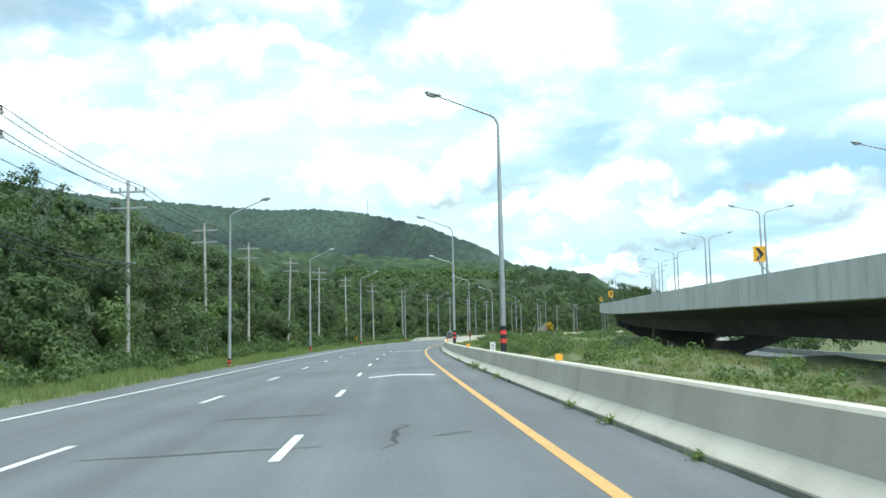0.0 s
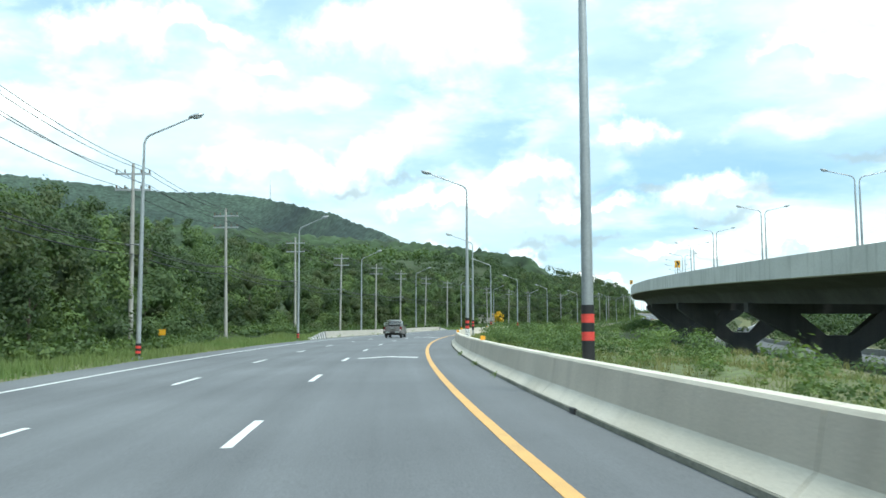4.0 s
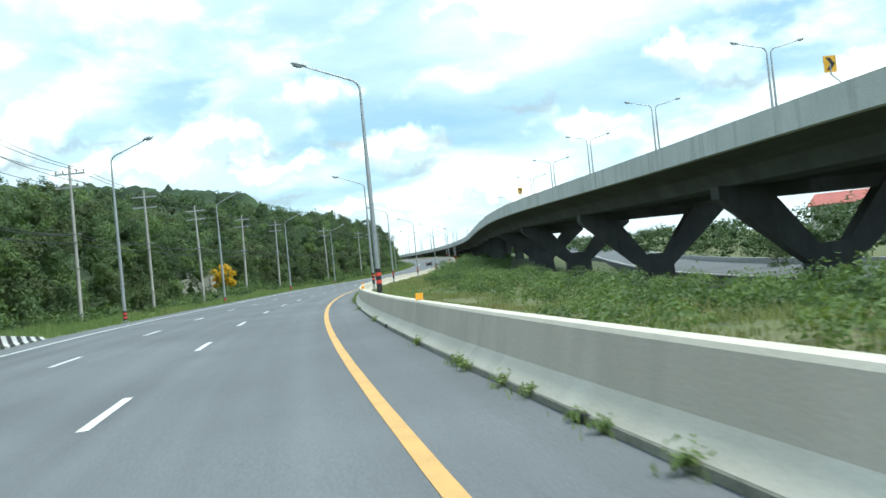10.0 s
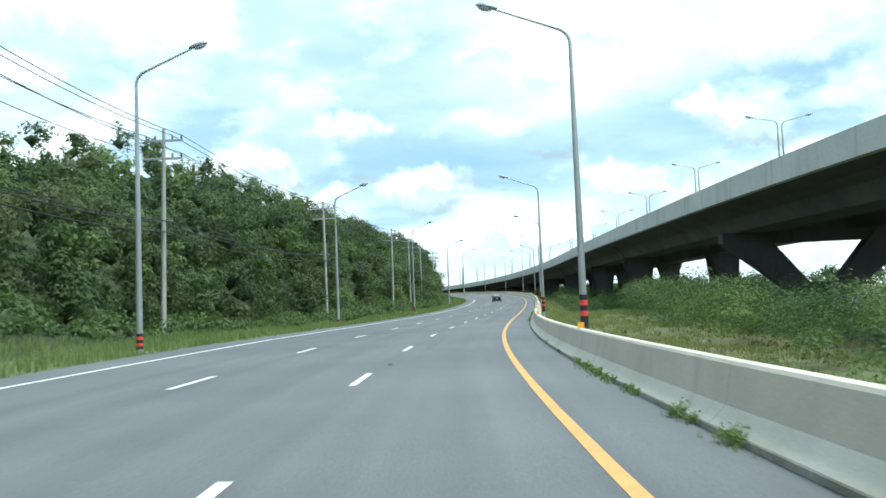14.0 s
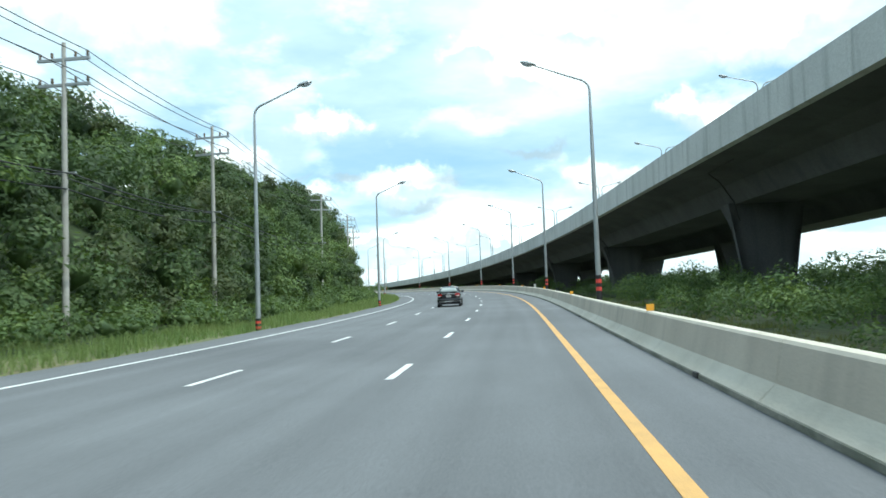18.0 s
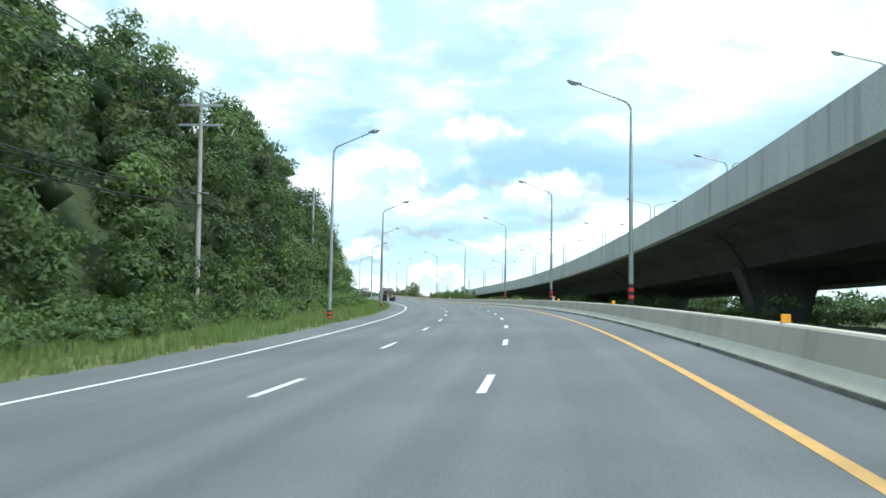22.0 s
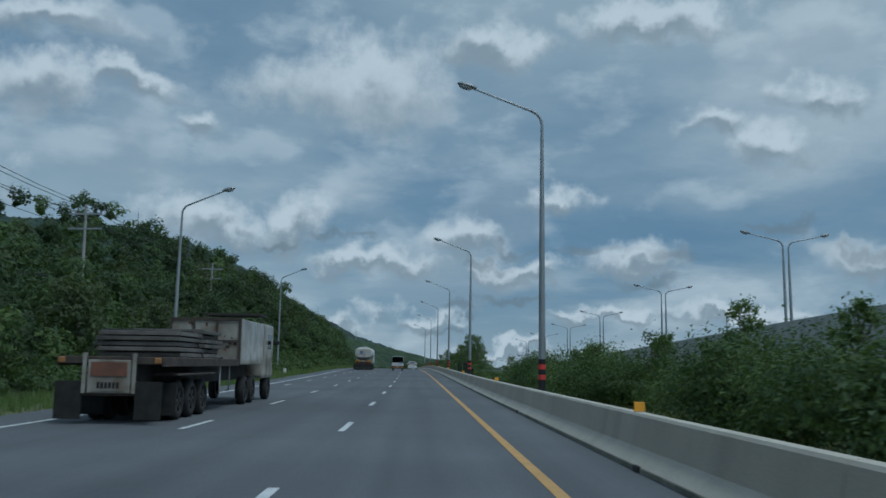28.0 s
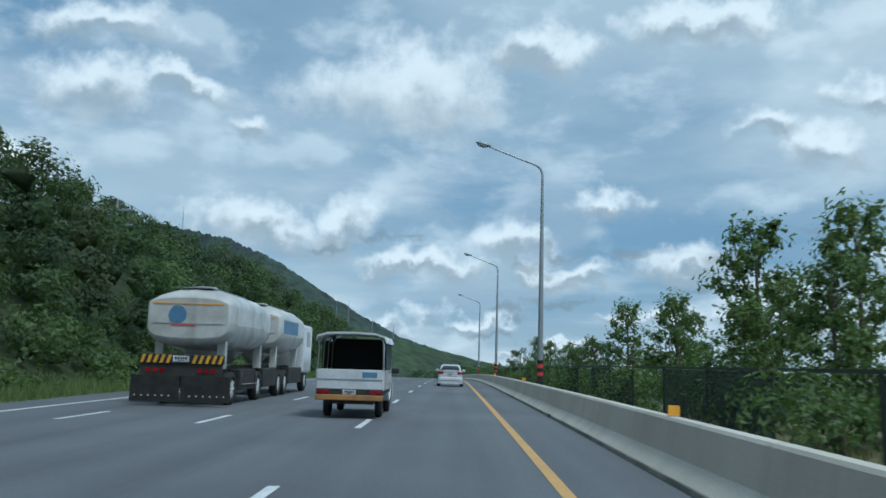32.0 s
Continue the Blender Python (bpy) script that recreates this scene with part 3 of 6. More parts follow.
def build_flyover():
    ob = empty("flyover", Matrix(), "long curved grey concrete flyover with twin decks on dark piers", "bridge", kind="structure")
    for d in (0.0, 12.4):
        for s0 in range(0, 1090, 20):
            s1 = s0 + 20
            fly_part("parapet", s0 + 0.01, s1 - 0.01, [(d, 0), (d + 0.22, 0), (d + 0.3, -1.0), (d + 0.3, -1.68), (d - 0.02, -1.62)], DECK, ob, step=4.995)
            fly_part("parapet", s0 + 0.01, s1 - 0.01, [(d + 11.4, 0), (d + 11.6, 0), (d + 11.62, -1.62), (d + 11.3, -1.68), (d + 11.3, -1.0)], DECK, ob, step=4.995)
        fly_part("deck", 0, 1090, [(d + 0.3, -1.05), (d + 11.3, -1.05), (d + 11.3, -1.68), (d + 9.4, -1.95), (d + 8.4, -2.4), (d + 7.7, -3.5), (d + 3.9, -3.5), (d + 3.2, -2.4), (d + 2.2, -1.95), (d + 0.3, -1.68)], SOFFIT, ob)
    # splayed piers that carry both decks
    for s in (140, 180, 220, 260, 300, 341, 380, 420, 462):
        base, top = land(s, float(np.interp(s, fine_s, fine_o)) + 12), float(np.interp(s, fine_s, fine_z))
        ground_z = at(s, float(np.interp(s, fine_s, fine_o)) + 12)[2] + float(base)
        low, high = ground_z - top - 0.6, -3.45
        if high - low < 1.5:
            continue
        knee = low + (high - low) * 0.34
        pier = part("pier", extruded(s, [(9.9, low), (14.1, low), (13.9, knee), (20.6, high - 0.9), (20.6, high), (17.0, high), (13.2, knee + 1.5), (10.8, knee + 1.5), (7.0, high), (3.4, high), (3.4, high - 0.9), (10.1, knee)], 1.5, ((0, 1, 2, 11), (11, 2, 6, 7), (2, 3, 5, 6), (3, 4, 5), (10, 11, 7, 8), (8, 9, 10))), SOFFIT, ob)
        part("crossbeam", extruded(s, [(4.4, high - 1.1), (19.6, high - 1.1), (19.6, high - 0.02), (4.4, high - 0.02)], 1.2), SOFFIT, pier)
    # single flared piers
    for s in (512, 545, 584, 617, 649, 683, 720):
        for d in (0.0, 12.4):
            o = float(np.interp(s, fine_s, fine_o)) + d + 5.8
            low = at(s, o)[2] + float(land(s, o)) - float(np.interp(s, fine_s, fine_z)) - 0.6
            high = -3.45
            m = d + 5.8
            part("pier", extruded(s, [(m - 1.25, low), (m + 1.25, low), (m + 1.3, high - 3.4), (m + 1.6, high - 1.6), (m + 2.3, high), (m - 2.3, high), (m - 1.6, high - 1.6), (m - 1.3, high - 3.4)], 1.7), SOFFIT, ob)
            if d == 0.0:
                pipe = bmesh.new()
                tube(pipe, [fly(s - 9, 1.2, -1.95), fly(s - 4, 1.4, -1.98), fly(s - 2.2, 2.6, -2.25), fly(s - 1.0, m - 2.0, -3.4), fly(s - 1.0, m - 1.7, -4.6)], 0.035, 6)
                part("drain_pipe", pipe, BLACK, ob, "thin dark drain pipe")
    # low piers and the ramp's retaining wall
    for s in (752, 790, 826, 862):
        for d in (0.0, 12.4):
            m = d + 5.8
            o = float(np.interp(s, fine_s, fine_o)) + m
            low = at(s, o)[2] + float(land(s, o)) - float(np.interp(s, fine_s, fine_z)) - 1.5
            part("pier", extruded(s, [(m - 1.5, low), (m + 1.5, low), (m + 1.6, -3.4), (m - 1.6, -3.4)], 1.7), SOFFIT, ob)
    for s0 in range(930, 1090, 10):
        fly_part("wall_panel", s0 + 0.02, s0 + 9.98, [(0.04, -1.6), (0.4, -1.6), (0.4, -6.5), (0.04, -6.5)], DECK, ob, step=4.98)
    return ob


def extruded(s, outline, thick, cells=None):
    """A flat outline across the flyover at s, drawn out along the road."""
    bm = bmesh.new()
    rows = [[bm.verts.new(fly(s + ds, o, e)) for o, e in outline] for ds in (-thick / 2, thick / 2)]
    n = len(outline)
    for c in cells or (tuple(range(n)),):
        bm.faces.new([rows[0][k] for k in c])
        bm.faces.new([rows[1][k] for k in c[::-1]])
    for k in range(n):
        bm.faces.new((rows[0][(k + 1) % n], rows[0][k], rows[1][k], rows[1][(k + 1) % n]))
    bmesh.ops.triangulate(bm, faces=[q for q in bm.faces if len(q.verts) > 4])
    bmesh.ops.recalc_face_normals(bm, faces=bm.faces)
    return bm


flyover = build_flyover()

# ---- lamp posts ----
MEDIAN = [73.2, 111.9, 150.5, 191.5, 232.8, 271.7, 318.3, 364.1, 408.5, 449.3, 486.0, 529.1, 568.7, 605.2, 641.6, 678.7, 714.7, 758.3, 803.0, 843.0, 881.8, 920.0, 959.3, 1000.2]
LEFTS = [(58.8, -13.8, 0), (97.6, -13.6, -0.25), (136.8, -13.7, 0), (175.3, -13.8, 0), (215.4, -13.6, 0), (251.5, -14.0, -0.2), (293.3, -13.7, 0.1), (335.4, -13.4, 0), (371.2, -13.7, -0.1), (412.2, -13.9, 0), (449.5, -14.2, -0.3), (492.4, -14.2, 0.2), (529.6, -13.3, -0.2), (570.8, -13.0, -0.2), (652.1, -13.9, -0.1), (693.5, -13.6, -0.2), (734.8, -13.7, 0), (770, -14.1, -0.3), (820.2, -15.0, -0.8), (868.5, -16.8, -0.2)]


def lamp_post(name, label, height, arm, rise, side, banded, group):
    """A tall tapered post with a bent arm to one side (+1: to the right)."""
    ob = empty(name, Matrix(), label, "street lamp", group)
    r0, r1 = 0.125, 0.055
    bend = []
    for k in range(6):
        a = k / 5 * math.radians(74)
        bend.append((side * 0.55 * (1 - math.cos(a)), 0, height - 0.55 + 0.55 * math.sin(a)))
    pts = [(0, 0, -1.0), (0, 0, 3.0), (0, 0, 7.0)] + bend
    part("post", tubed(pts, [r0, r0 * 0.92, r0 * 0.72] + [r1] * 6, 10), GALV, ob)
    tip = Vector((side * arm, 0, height + rise))
    part("arm", tubed([bend[-1], tip - Vector((side * 0.5, 0, 0.1))], [r1 * 0.9, 0.035], 8), GALV, ob)
    bm = bmesh.new()
    bmesh.ops.create_uvsphere(bm, u_segments=12, v_segments=8, radius=0.5)
    for q in bm.verts:
        q.co = Vector((q.co.x * 0.78, q.co.y * 0.34, q.co.z * (0.24 if q.co.z > 0 else 0.14)))
    tilt = Matrix.Rotation(-side * 0.24, 4, "Y")
    bmesh.ops.transform(bm, matrix=Matrix.Translation(tip - Vector((side * 0.36, 0, 0.04))) @ tilt, verts=bm.verts)
    head = part("lamp_head", bm, GALV, ob)
    bm = bmesh.new()
    bmesh.ops.create_uvsphere(bm, u_segments=12, v_segments=6, radius=0.5)
    for q in bm.verts:
        q.co = Vector((q.co.x * 0.5, q.co.y * 0.28, q.co.z * 0.16))
    bmesh.ops.transform(bm, matrix=Matrix.Translation(tip - Vector((side * 0.3, 0, 0.1))) @ tilt, verts=bm.verts)
    part("lens", bm, GLASS_LAMP, head)
    part("base_plate", boxed(-0.22, 0.22, -0.22, 0.22, -0.1, 0.03), GALV, ob)
    if banded:
        marks = (0.6, 1.05, 1.22, 1.4, 1.57, 1.75) if banded == 1 else (0.1, 0.22, 0.34, 0.46, 0.58, 0.7)
        for k, (z0, z1) in enumerate(zip(marks, marks[1:])):
            part("band", tubed([(0, 0, z0), (0, 0, z1)], r0 + 0.006, 12), (BLACK, RED)[k % 2], ob)
    return ob


right_lamp = lamp_post("street_lamp", "tall galvanised street lamp with red and black bands, in the median", 10.73, 3.1, 0.9, -1, 1, "lamps of the median")
left_lamp = lamp_post("street_lamp", "tall galvanised street lamp with banded foot at the road edge", 10.85, 2.83, 0.92, 1, 2, "lamps of the road edge")
for k, s in enumerate(MEDIAN):
    m = spot(s, 2.47, 0.0)
    if k:
        copy_thing(right_lamp, m)
    else:
        right_lamp.matrix_basis = m
for k, (s, o, e) in enumerate(LEFTS):
    m = spot(s, o, e)
    if k:
        copy_thing(left_lamp, m)
    else:
        left_lamp.matrix_basis = m


# ---- lamps on the flyover, in back-to-back pairs ----
FLY_LAMPS = [60, 90, 121, 150, 182, 213, 245, 278, 312, 347, 375, 404, 436, 469, 500, 531, 560, 588, 618, 648, 678, 707, 735, 765, 794, 833, 866, 901, 934, 973, 1010]
pair = []
for side in (-1, 1):
    pair.append(lamp_post("bridge_lamp", "slim grey lamp post standing between the flyover decks", 9.2, 3.05, 0.55, side, 0, "lamps of the flyover"))
for k, s in enumerate(FLY_LAMPS):
    for q, ob in enumerate(pair):
        p = fly(s + 0.5 * q, 11.7 + 0.6 * q, -1.1)
        m = pose(*p, 0, 0, heading(s)) @ Matrix.Diagonal((1, 1, 1, 1))
        if k:
            copy_thing(ob, m)
        else:
            ob.matrix_basis = m

# ---- plants ----
def np_mesh(name, verts, quads, material):
    me = bpy.data.meshes.new(name)
    verts, quads = np.asarray(verts, np.float32), np.asarray(quads, np.int32)
    me.vertices.add(len(verts))
    me.vertices.foreach_set("co", verts.ravel())
    me.loops.add(quads.size)
    me.loops.foreach_set("vertex_index", quads.ravel())
    me.polygons.add(len(quads))
    me.polygons.foreach_set("loop_start", np.arange(len(quads), dtype=np.int32) * quads.shape[1])
    me.update(calc_edges=True)
    me.materials.append(material)
    return me


def leaf_quads(rng, c, out, size, slim=0.5, wild=0.5):
    """Pointed leaves at places c, that face roughly along out."""
    n = len(c)
    nrm = out + rng.normal(0, wild, (n, 3)) + np.array([0, 0, 0.35])
    nrm /= np.linalg.norm(nrm, axis=1)[:, None] + 1e-6
    u = np.cross(nrm, rng.normal(0, 1, (n, 3)))
    u /= np.linalg.norm(u, axis=1)[:, None] + 1e-6
    w = np.cross(nrm, u)
    sz = (np.broadcast_to(size, (n,)) * rng.uniform(0.6, 1.4, n))[:, None] * 0.6
    v = np.stack([c - u * sz * 0.8 - w * sz * slim, c - u * sz * 0.8 + w * sz * slim, c + u * sz], 1).reshape(-1, 3)
    return v, np.arange(3 * n).reshape(n, 3)


def leafy(rng, centres, radii, counts, size, squash=0.8, low=-0.35, core=True, soft=False):
    """Leaf places on the outsides of many rounded clumps."""
    idx = np.repeat(np.arange(len(centres)), counts)
    d = rng.normal(0, 1, (len(idx), 3))
    d /= np.linalg.norm(d, axis=1)[:, None]
    d[:, 2] = np.where(d[:, 2] < low, -d[:, 2] * 0.6, d[:, 2])
    rr = np.asarray(radii)[idx][:, None] * (rng.uniform(0.45, 1.0, (len(idx), 1)) ** 0.5) * (1 + 0.25 * rng.normal(0, 1, (len(idx), 1)) * (rng.random((len(idx), 1)) < 0.25))
    if soft:
        rr = np.asarray(radii)[idx][:, None] * np.clip(np.abs(rng.normal(0, 0.8, (len(idx), 1))), 0, 1.35)
    c = np.asarray(centres)[idx] + d * rr * np.array([1, 1, squash])
    v, q = leaf_quads(rng, c, d, np.asarray(size)[idx] if np.ndim(size) else size)
    if not core:
        return v, q
    # an uneven heart of packed foliage inside each clump
    n = len(centres)
    star = np.array([(1, 0, 0), (-1, 0, 0), (0, 1, 0), (0, -1, 0), (0, 0, 1), (0, 0, -1)], float)
    jit = star[None] * rng.uniform(0.16, 0.4, (n, 6, 1)) + rng.normal(0, 0.06, (n, 6, 3))
    a = rng.uniform(0, math.tau, n)[:, None]
    jx, jy = jit[..., 0] * np.cos(a) - jit[..., 1] * np.sin(a), jit[..., 0] * np.sin(a) + jit[..., 1] * np.cos(a)
    hv = np.asarray(centres)[:, None] + np.stack([jx, jy, jit[..., 2] * squash], -1) * np.asarray(radii)[:, None, None]
    faces = np.array([(0, 2, 4), (2, 1, 4), (1, 3, 4), (3, 0, 4), (2, 0, 5), (1, 2, 5), (3, 1, 5), (0, 3, 5)])
    hq = (np.arange(n)[:, None, None] * 6 + faces[None]).reshape(-1, 3) + len(v)
    return np.concatenate([v, hv.reshape(-1, 3)]), np.concatenate([q, hq])


def stuff(name, vq, material, label, category):
    return tagged(new(name, np_mesh(name, *vq, material)), label, category, kind="stuff")


def scatter(rng, n, s0, s1, o0, o1, gap=None):
    s = rng.uniform(s0, s1, n)
    o = rng.uniform(o0, o1, n)
    if gap is not None:
        keep = gap(s, o)
        s, o = s[keep], o[keep]
    return s, o


def ground_at(s, o):
    return at(s, o, land(s, o))


def clear_shed(s, o):
    return ~((s > 396) & (s < 413) & (o > -33) & (o < -20.8))


# height of the wood's edge over the road, along the road
CREST_S = [-70, 100, 118, 135, 160, 200, 300, 325, 355, 380, 400, 420, 440, 455, 470, 493, 508, 530, 555, 583, 605, 633, 660, 692, 707, 732, 760, 800, 825, 850, 869, 883, 905, 922, 944, 962, 990, 1090]
CREST_H = [9, 9, 11.5, 12, 9, 8, 8.8, 9.6, 10.6, 10.2, 10.2, 8.6, 9.2, 11.6, 13.4, 14, 13.4, 11.8, 12.4, 12.5, 13, 16, 16, 16, 13.4, 12.5, 11, 7.4, 7.0, 8.2, 11.0, 13.6, 14.4, 12.2, 10.4, 11.6, 12, 11]


def crowns(rng, rows, clumps, leaves, size):
    """Crowns given by centre, radius and the road's heading, as heaps of leafy clumps open to the road."""
    n = len(rows)
    turn = np.radians(np.repeat(rows[:, 4], clumps))
    d = rng.normal(0, 1, (n * clumps, 3))
    d /= np.linalg.norm(d, axis=1)[:, None]
    d[:, 2] = np.where(d[:, 2] < -0.3, -d[:, 2], d[:, 2])
    ahead = -d[:, 0] * np.sin(turn) + d[:, 1] * np.cos(turn)
    across = d[:, 0] * np.cos(turn) + d[:, 1] * np.sin(turn)
    across, ahead = np.where(across < -0.2, -across, across), np.where((ahead > 0.3) & (rng.random(len(ahead)) < 0.7), -ahead, ahead)
    d[:, 0], d[:, 1] = across * np.cos(turn) - ahead * np.sin(turn), across * np.sin(turn) + ahead * np.cos(turn)
    big = np.repeat(rows[:, 3], clumps)
    mid = np.repeat(rows[:, :3], clumps, 0)
    c = mid + d * (big * rng.uniform(0.55, 0.95, len(big)))[:, None]
    r = big * rng.uniform(0.3, 0.52, len(big))
    e = rng.normal(0, 1, (len(c) * leaves, 3))
    e /= np.linalg.norm(e, axis=1)[:, None]
    p = np.repeat(c, leaves, 0) + e * (np.repeat(r, leaves) * rng.uniform(0.3, 1.12, len(e)) ** 0.6)[:, None] * np.array([1, 1, 0.8])
    out = 0.6 * e + 0.7 * (p - np.repeat(mid, leaves, 0)) / np.repeat(big, leaves)[:, None]
    v, q = leaf_quads(rng, p, out, size, 0.5, 0.4)
    star = np.array([(1, 0, 0), (-1, 0, 0), (0, 1, 0), (0, -1, 0), (0, 0, 1), (0, 0, -1)], float)
    hv = rows[:, None, :3] + star[None] * rng.uniform(0.22, 0.45, (n, 6, 1)) * rows[:, None, 3:4] + rng.normal(0, 0.12, (n, 6, 3))
    faces = np.array([(0, 2, 4), (2, 1, 4), (1, 3, 4), (3, 0, 4), (2, 0, 5), (1, 2, 5), (3, 1, 5), (0, 3, 5)])
    hq = (np.arange(n)[:, None, None] * 6 + faces[None]).reshape(-1, 3) + len(v)
    return np.concatenate([v, hv.reshape(-1, 3)]), np.concatenate([q, hq])


def build_woods():
    rng = np.random.default_rng(5)
    # shrubs at the foot of the slope
    s, o = scatter(rng, 2900, -70, 1090, -23.5, -16.3)
    o = np.where((s > 200) & (s < 440), o - 2.2, o)
    keep = clear_shed(s, o)
    s, o = s[keep], o[keep]
    r = rng.uniform(0.5, 1.25, len(s)) * np.interp(s, [0, 300, 420, 480, 1000], [0.9, 0.8, 0.8, 1.15, 1.1])
    p = ground_at(s, o)
    p[:, 2] += r * 0.5
    half = rng.random(len(s)) < 0.35
    for flag, m, name in ((half, LEAF_LIGHT, "light green"), (~half, LEAF, "green")):
        stuff("roadside_shrubs", leafy(rng, p[flag], r[flag], np.full(flag.sum(), 110), 0.19), m, name + " shrubs at the foot of the wooded slope", "shrubs")
    # the wood on the slope: crowns in loose rows, each a heap of smaller clumps
    groups = {}
    for row, o0 in enumerate((-21.0, -24.0, -28.0, -33.0, -39.0, -45.0)):
        for s0 in np.arange(-70, 1095, 3.6 + 0.45 * row):
            s, o = s0 + rng.uniform(-1.6, 1.6), o0 + rng.uniform(-1.5, 1.5) - (2.4 if 200 < s0 < 440 else 0)
            if not clear_shed(s, o):
                continue
            top = min(float(np.interp(s, CREST_S, CREST_H)) + 0.42 * (-o - 24), 2.6 + 2.3 * (-o - 18.4)) + rng.uniform(-1.7, 0.9)
            low = float(land(s, o)) + 0.6
            top = max(top, low + rng.uniform(1.8, 3.4))
            r = rng.uniform(1.35, 2.5)
            z = top - r * 0.9
            level = 0
            while z > low - 0.4 and level < (5 if row == 0 else 3):
                tone = int(rng.choice(4, p=(0.46, 0.26, 0.18, 0.1) if row else (0.26, 0.34, 0.22, 0.18)))
                groups.setdefault((tone, row > 1), []).append((*at(s, o, z), r, heading(s)))
                z -= r * rng.uniform(1.1, 1.5)
                s, o, r = s + rng.uniform(-1, 1), o + rng.uniform(0.0, 0.7), rng.uniform(1.2, 2.2)
                level += 1
    for (tone, far), rows in sorted(groups.items()):
        m, words = ((LEAF_DARK, "dark green"), (LEAF, "green"), (LEAF_OLIVE, "olive green"), (LEAF_LIGHT, "light green"))[tone]
        stuff("woods", crowns(rng, np.array(rows), 6 if far else 8, 42 if far else 62, 0.36 if far else 0.25), m, words + " tree crowns of the wood on the slope", "woods")
    # low growth that hides the ground between the trees
    s, o = scatter(rng, 2600, 60, 1090, -42, -18.5, clear_shed)
    r = rng.uniform(0.8, 1.7, len(s))
    p = ground_at(s, o)
    p[:, 2] += r * 0.4
    stuff("woods", leafy(rng, p, r, np.full(len(s), 70), 0.28), LEAF, "bushy undergrowth on the steep slope", "woods")
    # the wood further up
    s, o = scatter(rng, 2100, -130, 1250, -110, -44)
    r = rng.uniform(2.0, 4.0, len(s))
    p = ground_at(s, o)
    p[:, 2] += rng.uniform(1.0, 5.0, len(s))
    stuff("woods", leafy(rng, p, r, np.full(len(s), 60), 0.95), LEAF_DARK, "dark green wood high on the hillside", "woods")
    s, o = scatter(rng, 1200, -130, 1480, -255, -120)
    r = rng.uniform(4.0, 7.0, len(s))
    p = ground_at(s, o)
    p[:, 2] += rng.uniform(1.0, 5.0, len(s))
    stuff("woods", leafy(rng, p, r, np.full(len(s), 45), 1.9), LEAF, "green wood far up the hillside", "woods")
    # the far right: belts of trees on the plain
    s, o = scatter(rng, 900, 0, 1450, 62, 200)
    keep = ~((o < 78) & (s < 640))
    s, o = s[keep], o[keep]
    r = rng.uniform(2.0, 4.2, len(s))
    p = ground_at(s, o)
    p[:, 2] += rng.uniform(0.8, 4.0, len(s))
    stuff("woods", leafy(rng, p, r, np.full(len(s), 60), 0.9), LEAF_DARK, "dark belt of trees beyond the flyover", "woods")
    s, o = scatter(rng, 500, 1080, 1480, -60, 90, lambda s, o: np.abs(o + 5) > 12)
    r = rng.uniform(2.0, 4.5, len(s))
    p = ground_at(s, o)
    p[:, 2] += rng.uniform(0.8, 3.5, len(s))
    stuff("woods", leafy(rng, p, r, np.full(len(s), 60), 1.0), LEAF_DARK, "wood beside the distant highway", "woods")
    s, o = scatter(rng, 2100, 200, 900, 36, 80)
    keep = (o > np.interp(s, fine_s, fine_o) + 27) & (o > np.interp(s, [500, 640], [58, 36])) & (o < np.interp(s, [500, 640], [80, 58]))
    s, o = s[keep], o[keep]
    r = rng.uniform(1.1, 2.5, len(s)) * np.interp(s, [520, 640], [1.25, 1.0])
    p = ground_at(s, o)
    p[:, 2] += rng.uniform(0.05, 1.0, len(s)) * np.interp(s, [200, 420, 520, 640, 900], [6.0, 8.0, 7.0, 2.8, 2.8])
    stuff("woods", leafy(rng, p, r, np.full(len(s), 64), 0.5), LEAF_DARK, "dark thicket of trees behind the flyover", "woods")
    # low weeds that cover the median
    s, o = scatter(rng, 1300, 40, 470, 2.8, 13)
    r = rng.uniform(0.14, 0.42, len(s))
    p = ground_at(s, o)
    p[:, 2] += r * 0.3
    stuff("median_weeds", leafy(rng, p, r, np.full(len(s), 60), 0.1, 0.7, core=False, soft=True), GRASS, "low soft weeds covering the median", "weeds")
    # bushes of the median
    zones = [(55, 175, 5.5, 14, 150, 0.8), (165, 200, 5.0, 13, 80, 0.8), (198, 240, 4.4, 13, 130, 1.05), (240, 300, 5.0, 15, 230, 0.8), (296, 350, 9, 20, 130, 0.95), (330, 440, 8, 19, 170, 0.95), (405, 475, 9.5, 19, 150, 1.75), (475, 560, 5.5, 20, 330, 1.2), (560, 700, 7.5, 22, 200, 1.2), (690, 783, 3.8, 8.5, 190, 0.85), (783, 799, 5.4, 8.2, 110, 1.6), (796, 812, 6.5, 10, 50, 0.7), (809, 844, 5.4, 8.4, 190, 1.5), (848, 885, 5.5, 10.5, 70, 0.5), (868, 892, 6.2, 8.8, 40, 0.65), (895, 1080, 3.9, 10, 420, 1.35)]
    for s0, s1, o0, o1, n, k in zones:
        s, o = scatter(rng, n, s0, s1, o0, o1)
        r = rng.uniform(0.45, 1.05, len(s)) * k
        p = ground_at(s, o)
        p[:, 2] += r * rng.uniform(0.3, 1.3, len(s))
        light = rng.random(len(s)) < (0.55 if s1 < 450 else 0.25)
        for flag, m in ((light, LEAF_LIGHT), (~light, LEAF)):
            if flag.sum():
                stuff("median_bushes", leafy(rng, p[flag], r[flag], (r[flag] ** 2 * 250).astype(int) + 60, 0.12, core=False), m, "leafy green bushes growing in the median", "bushes")


build_woods()


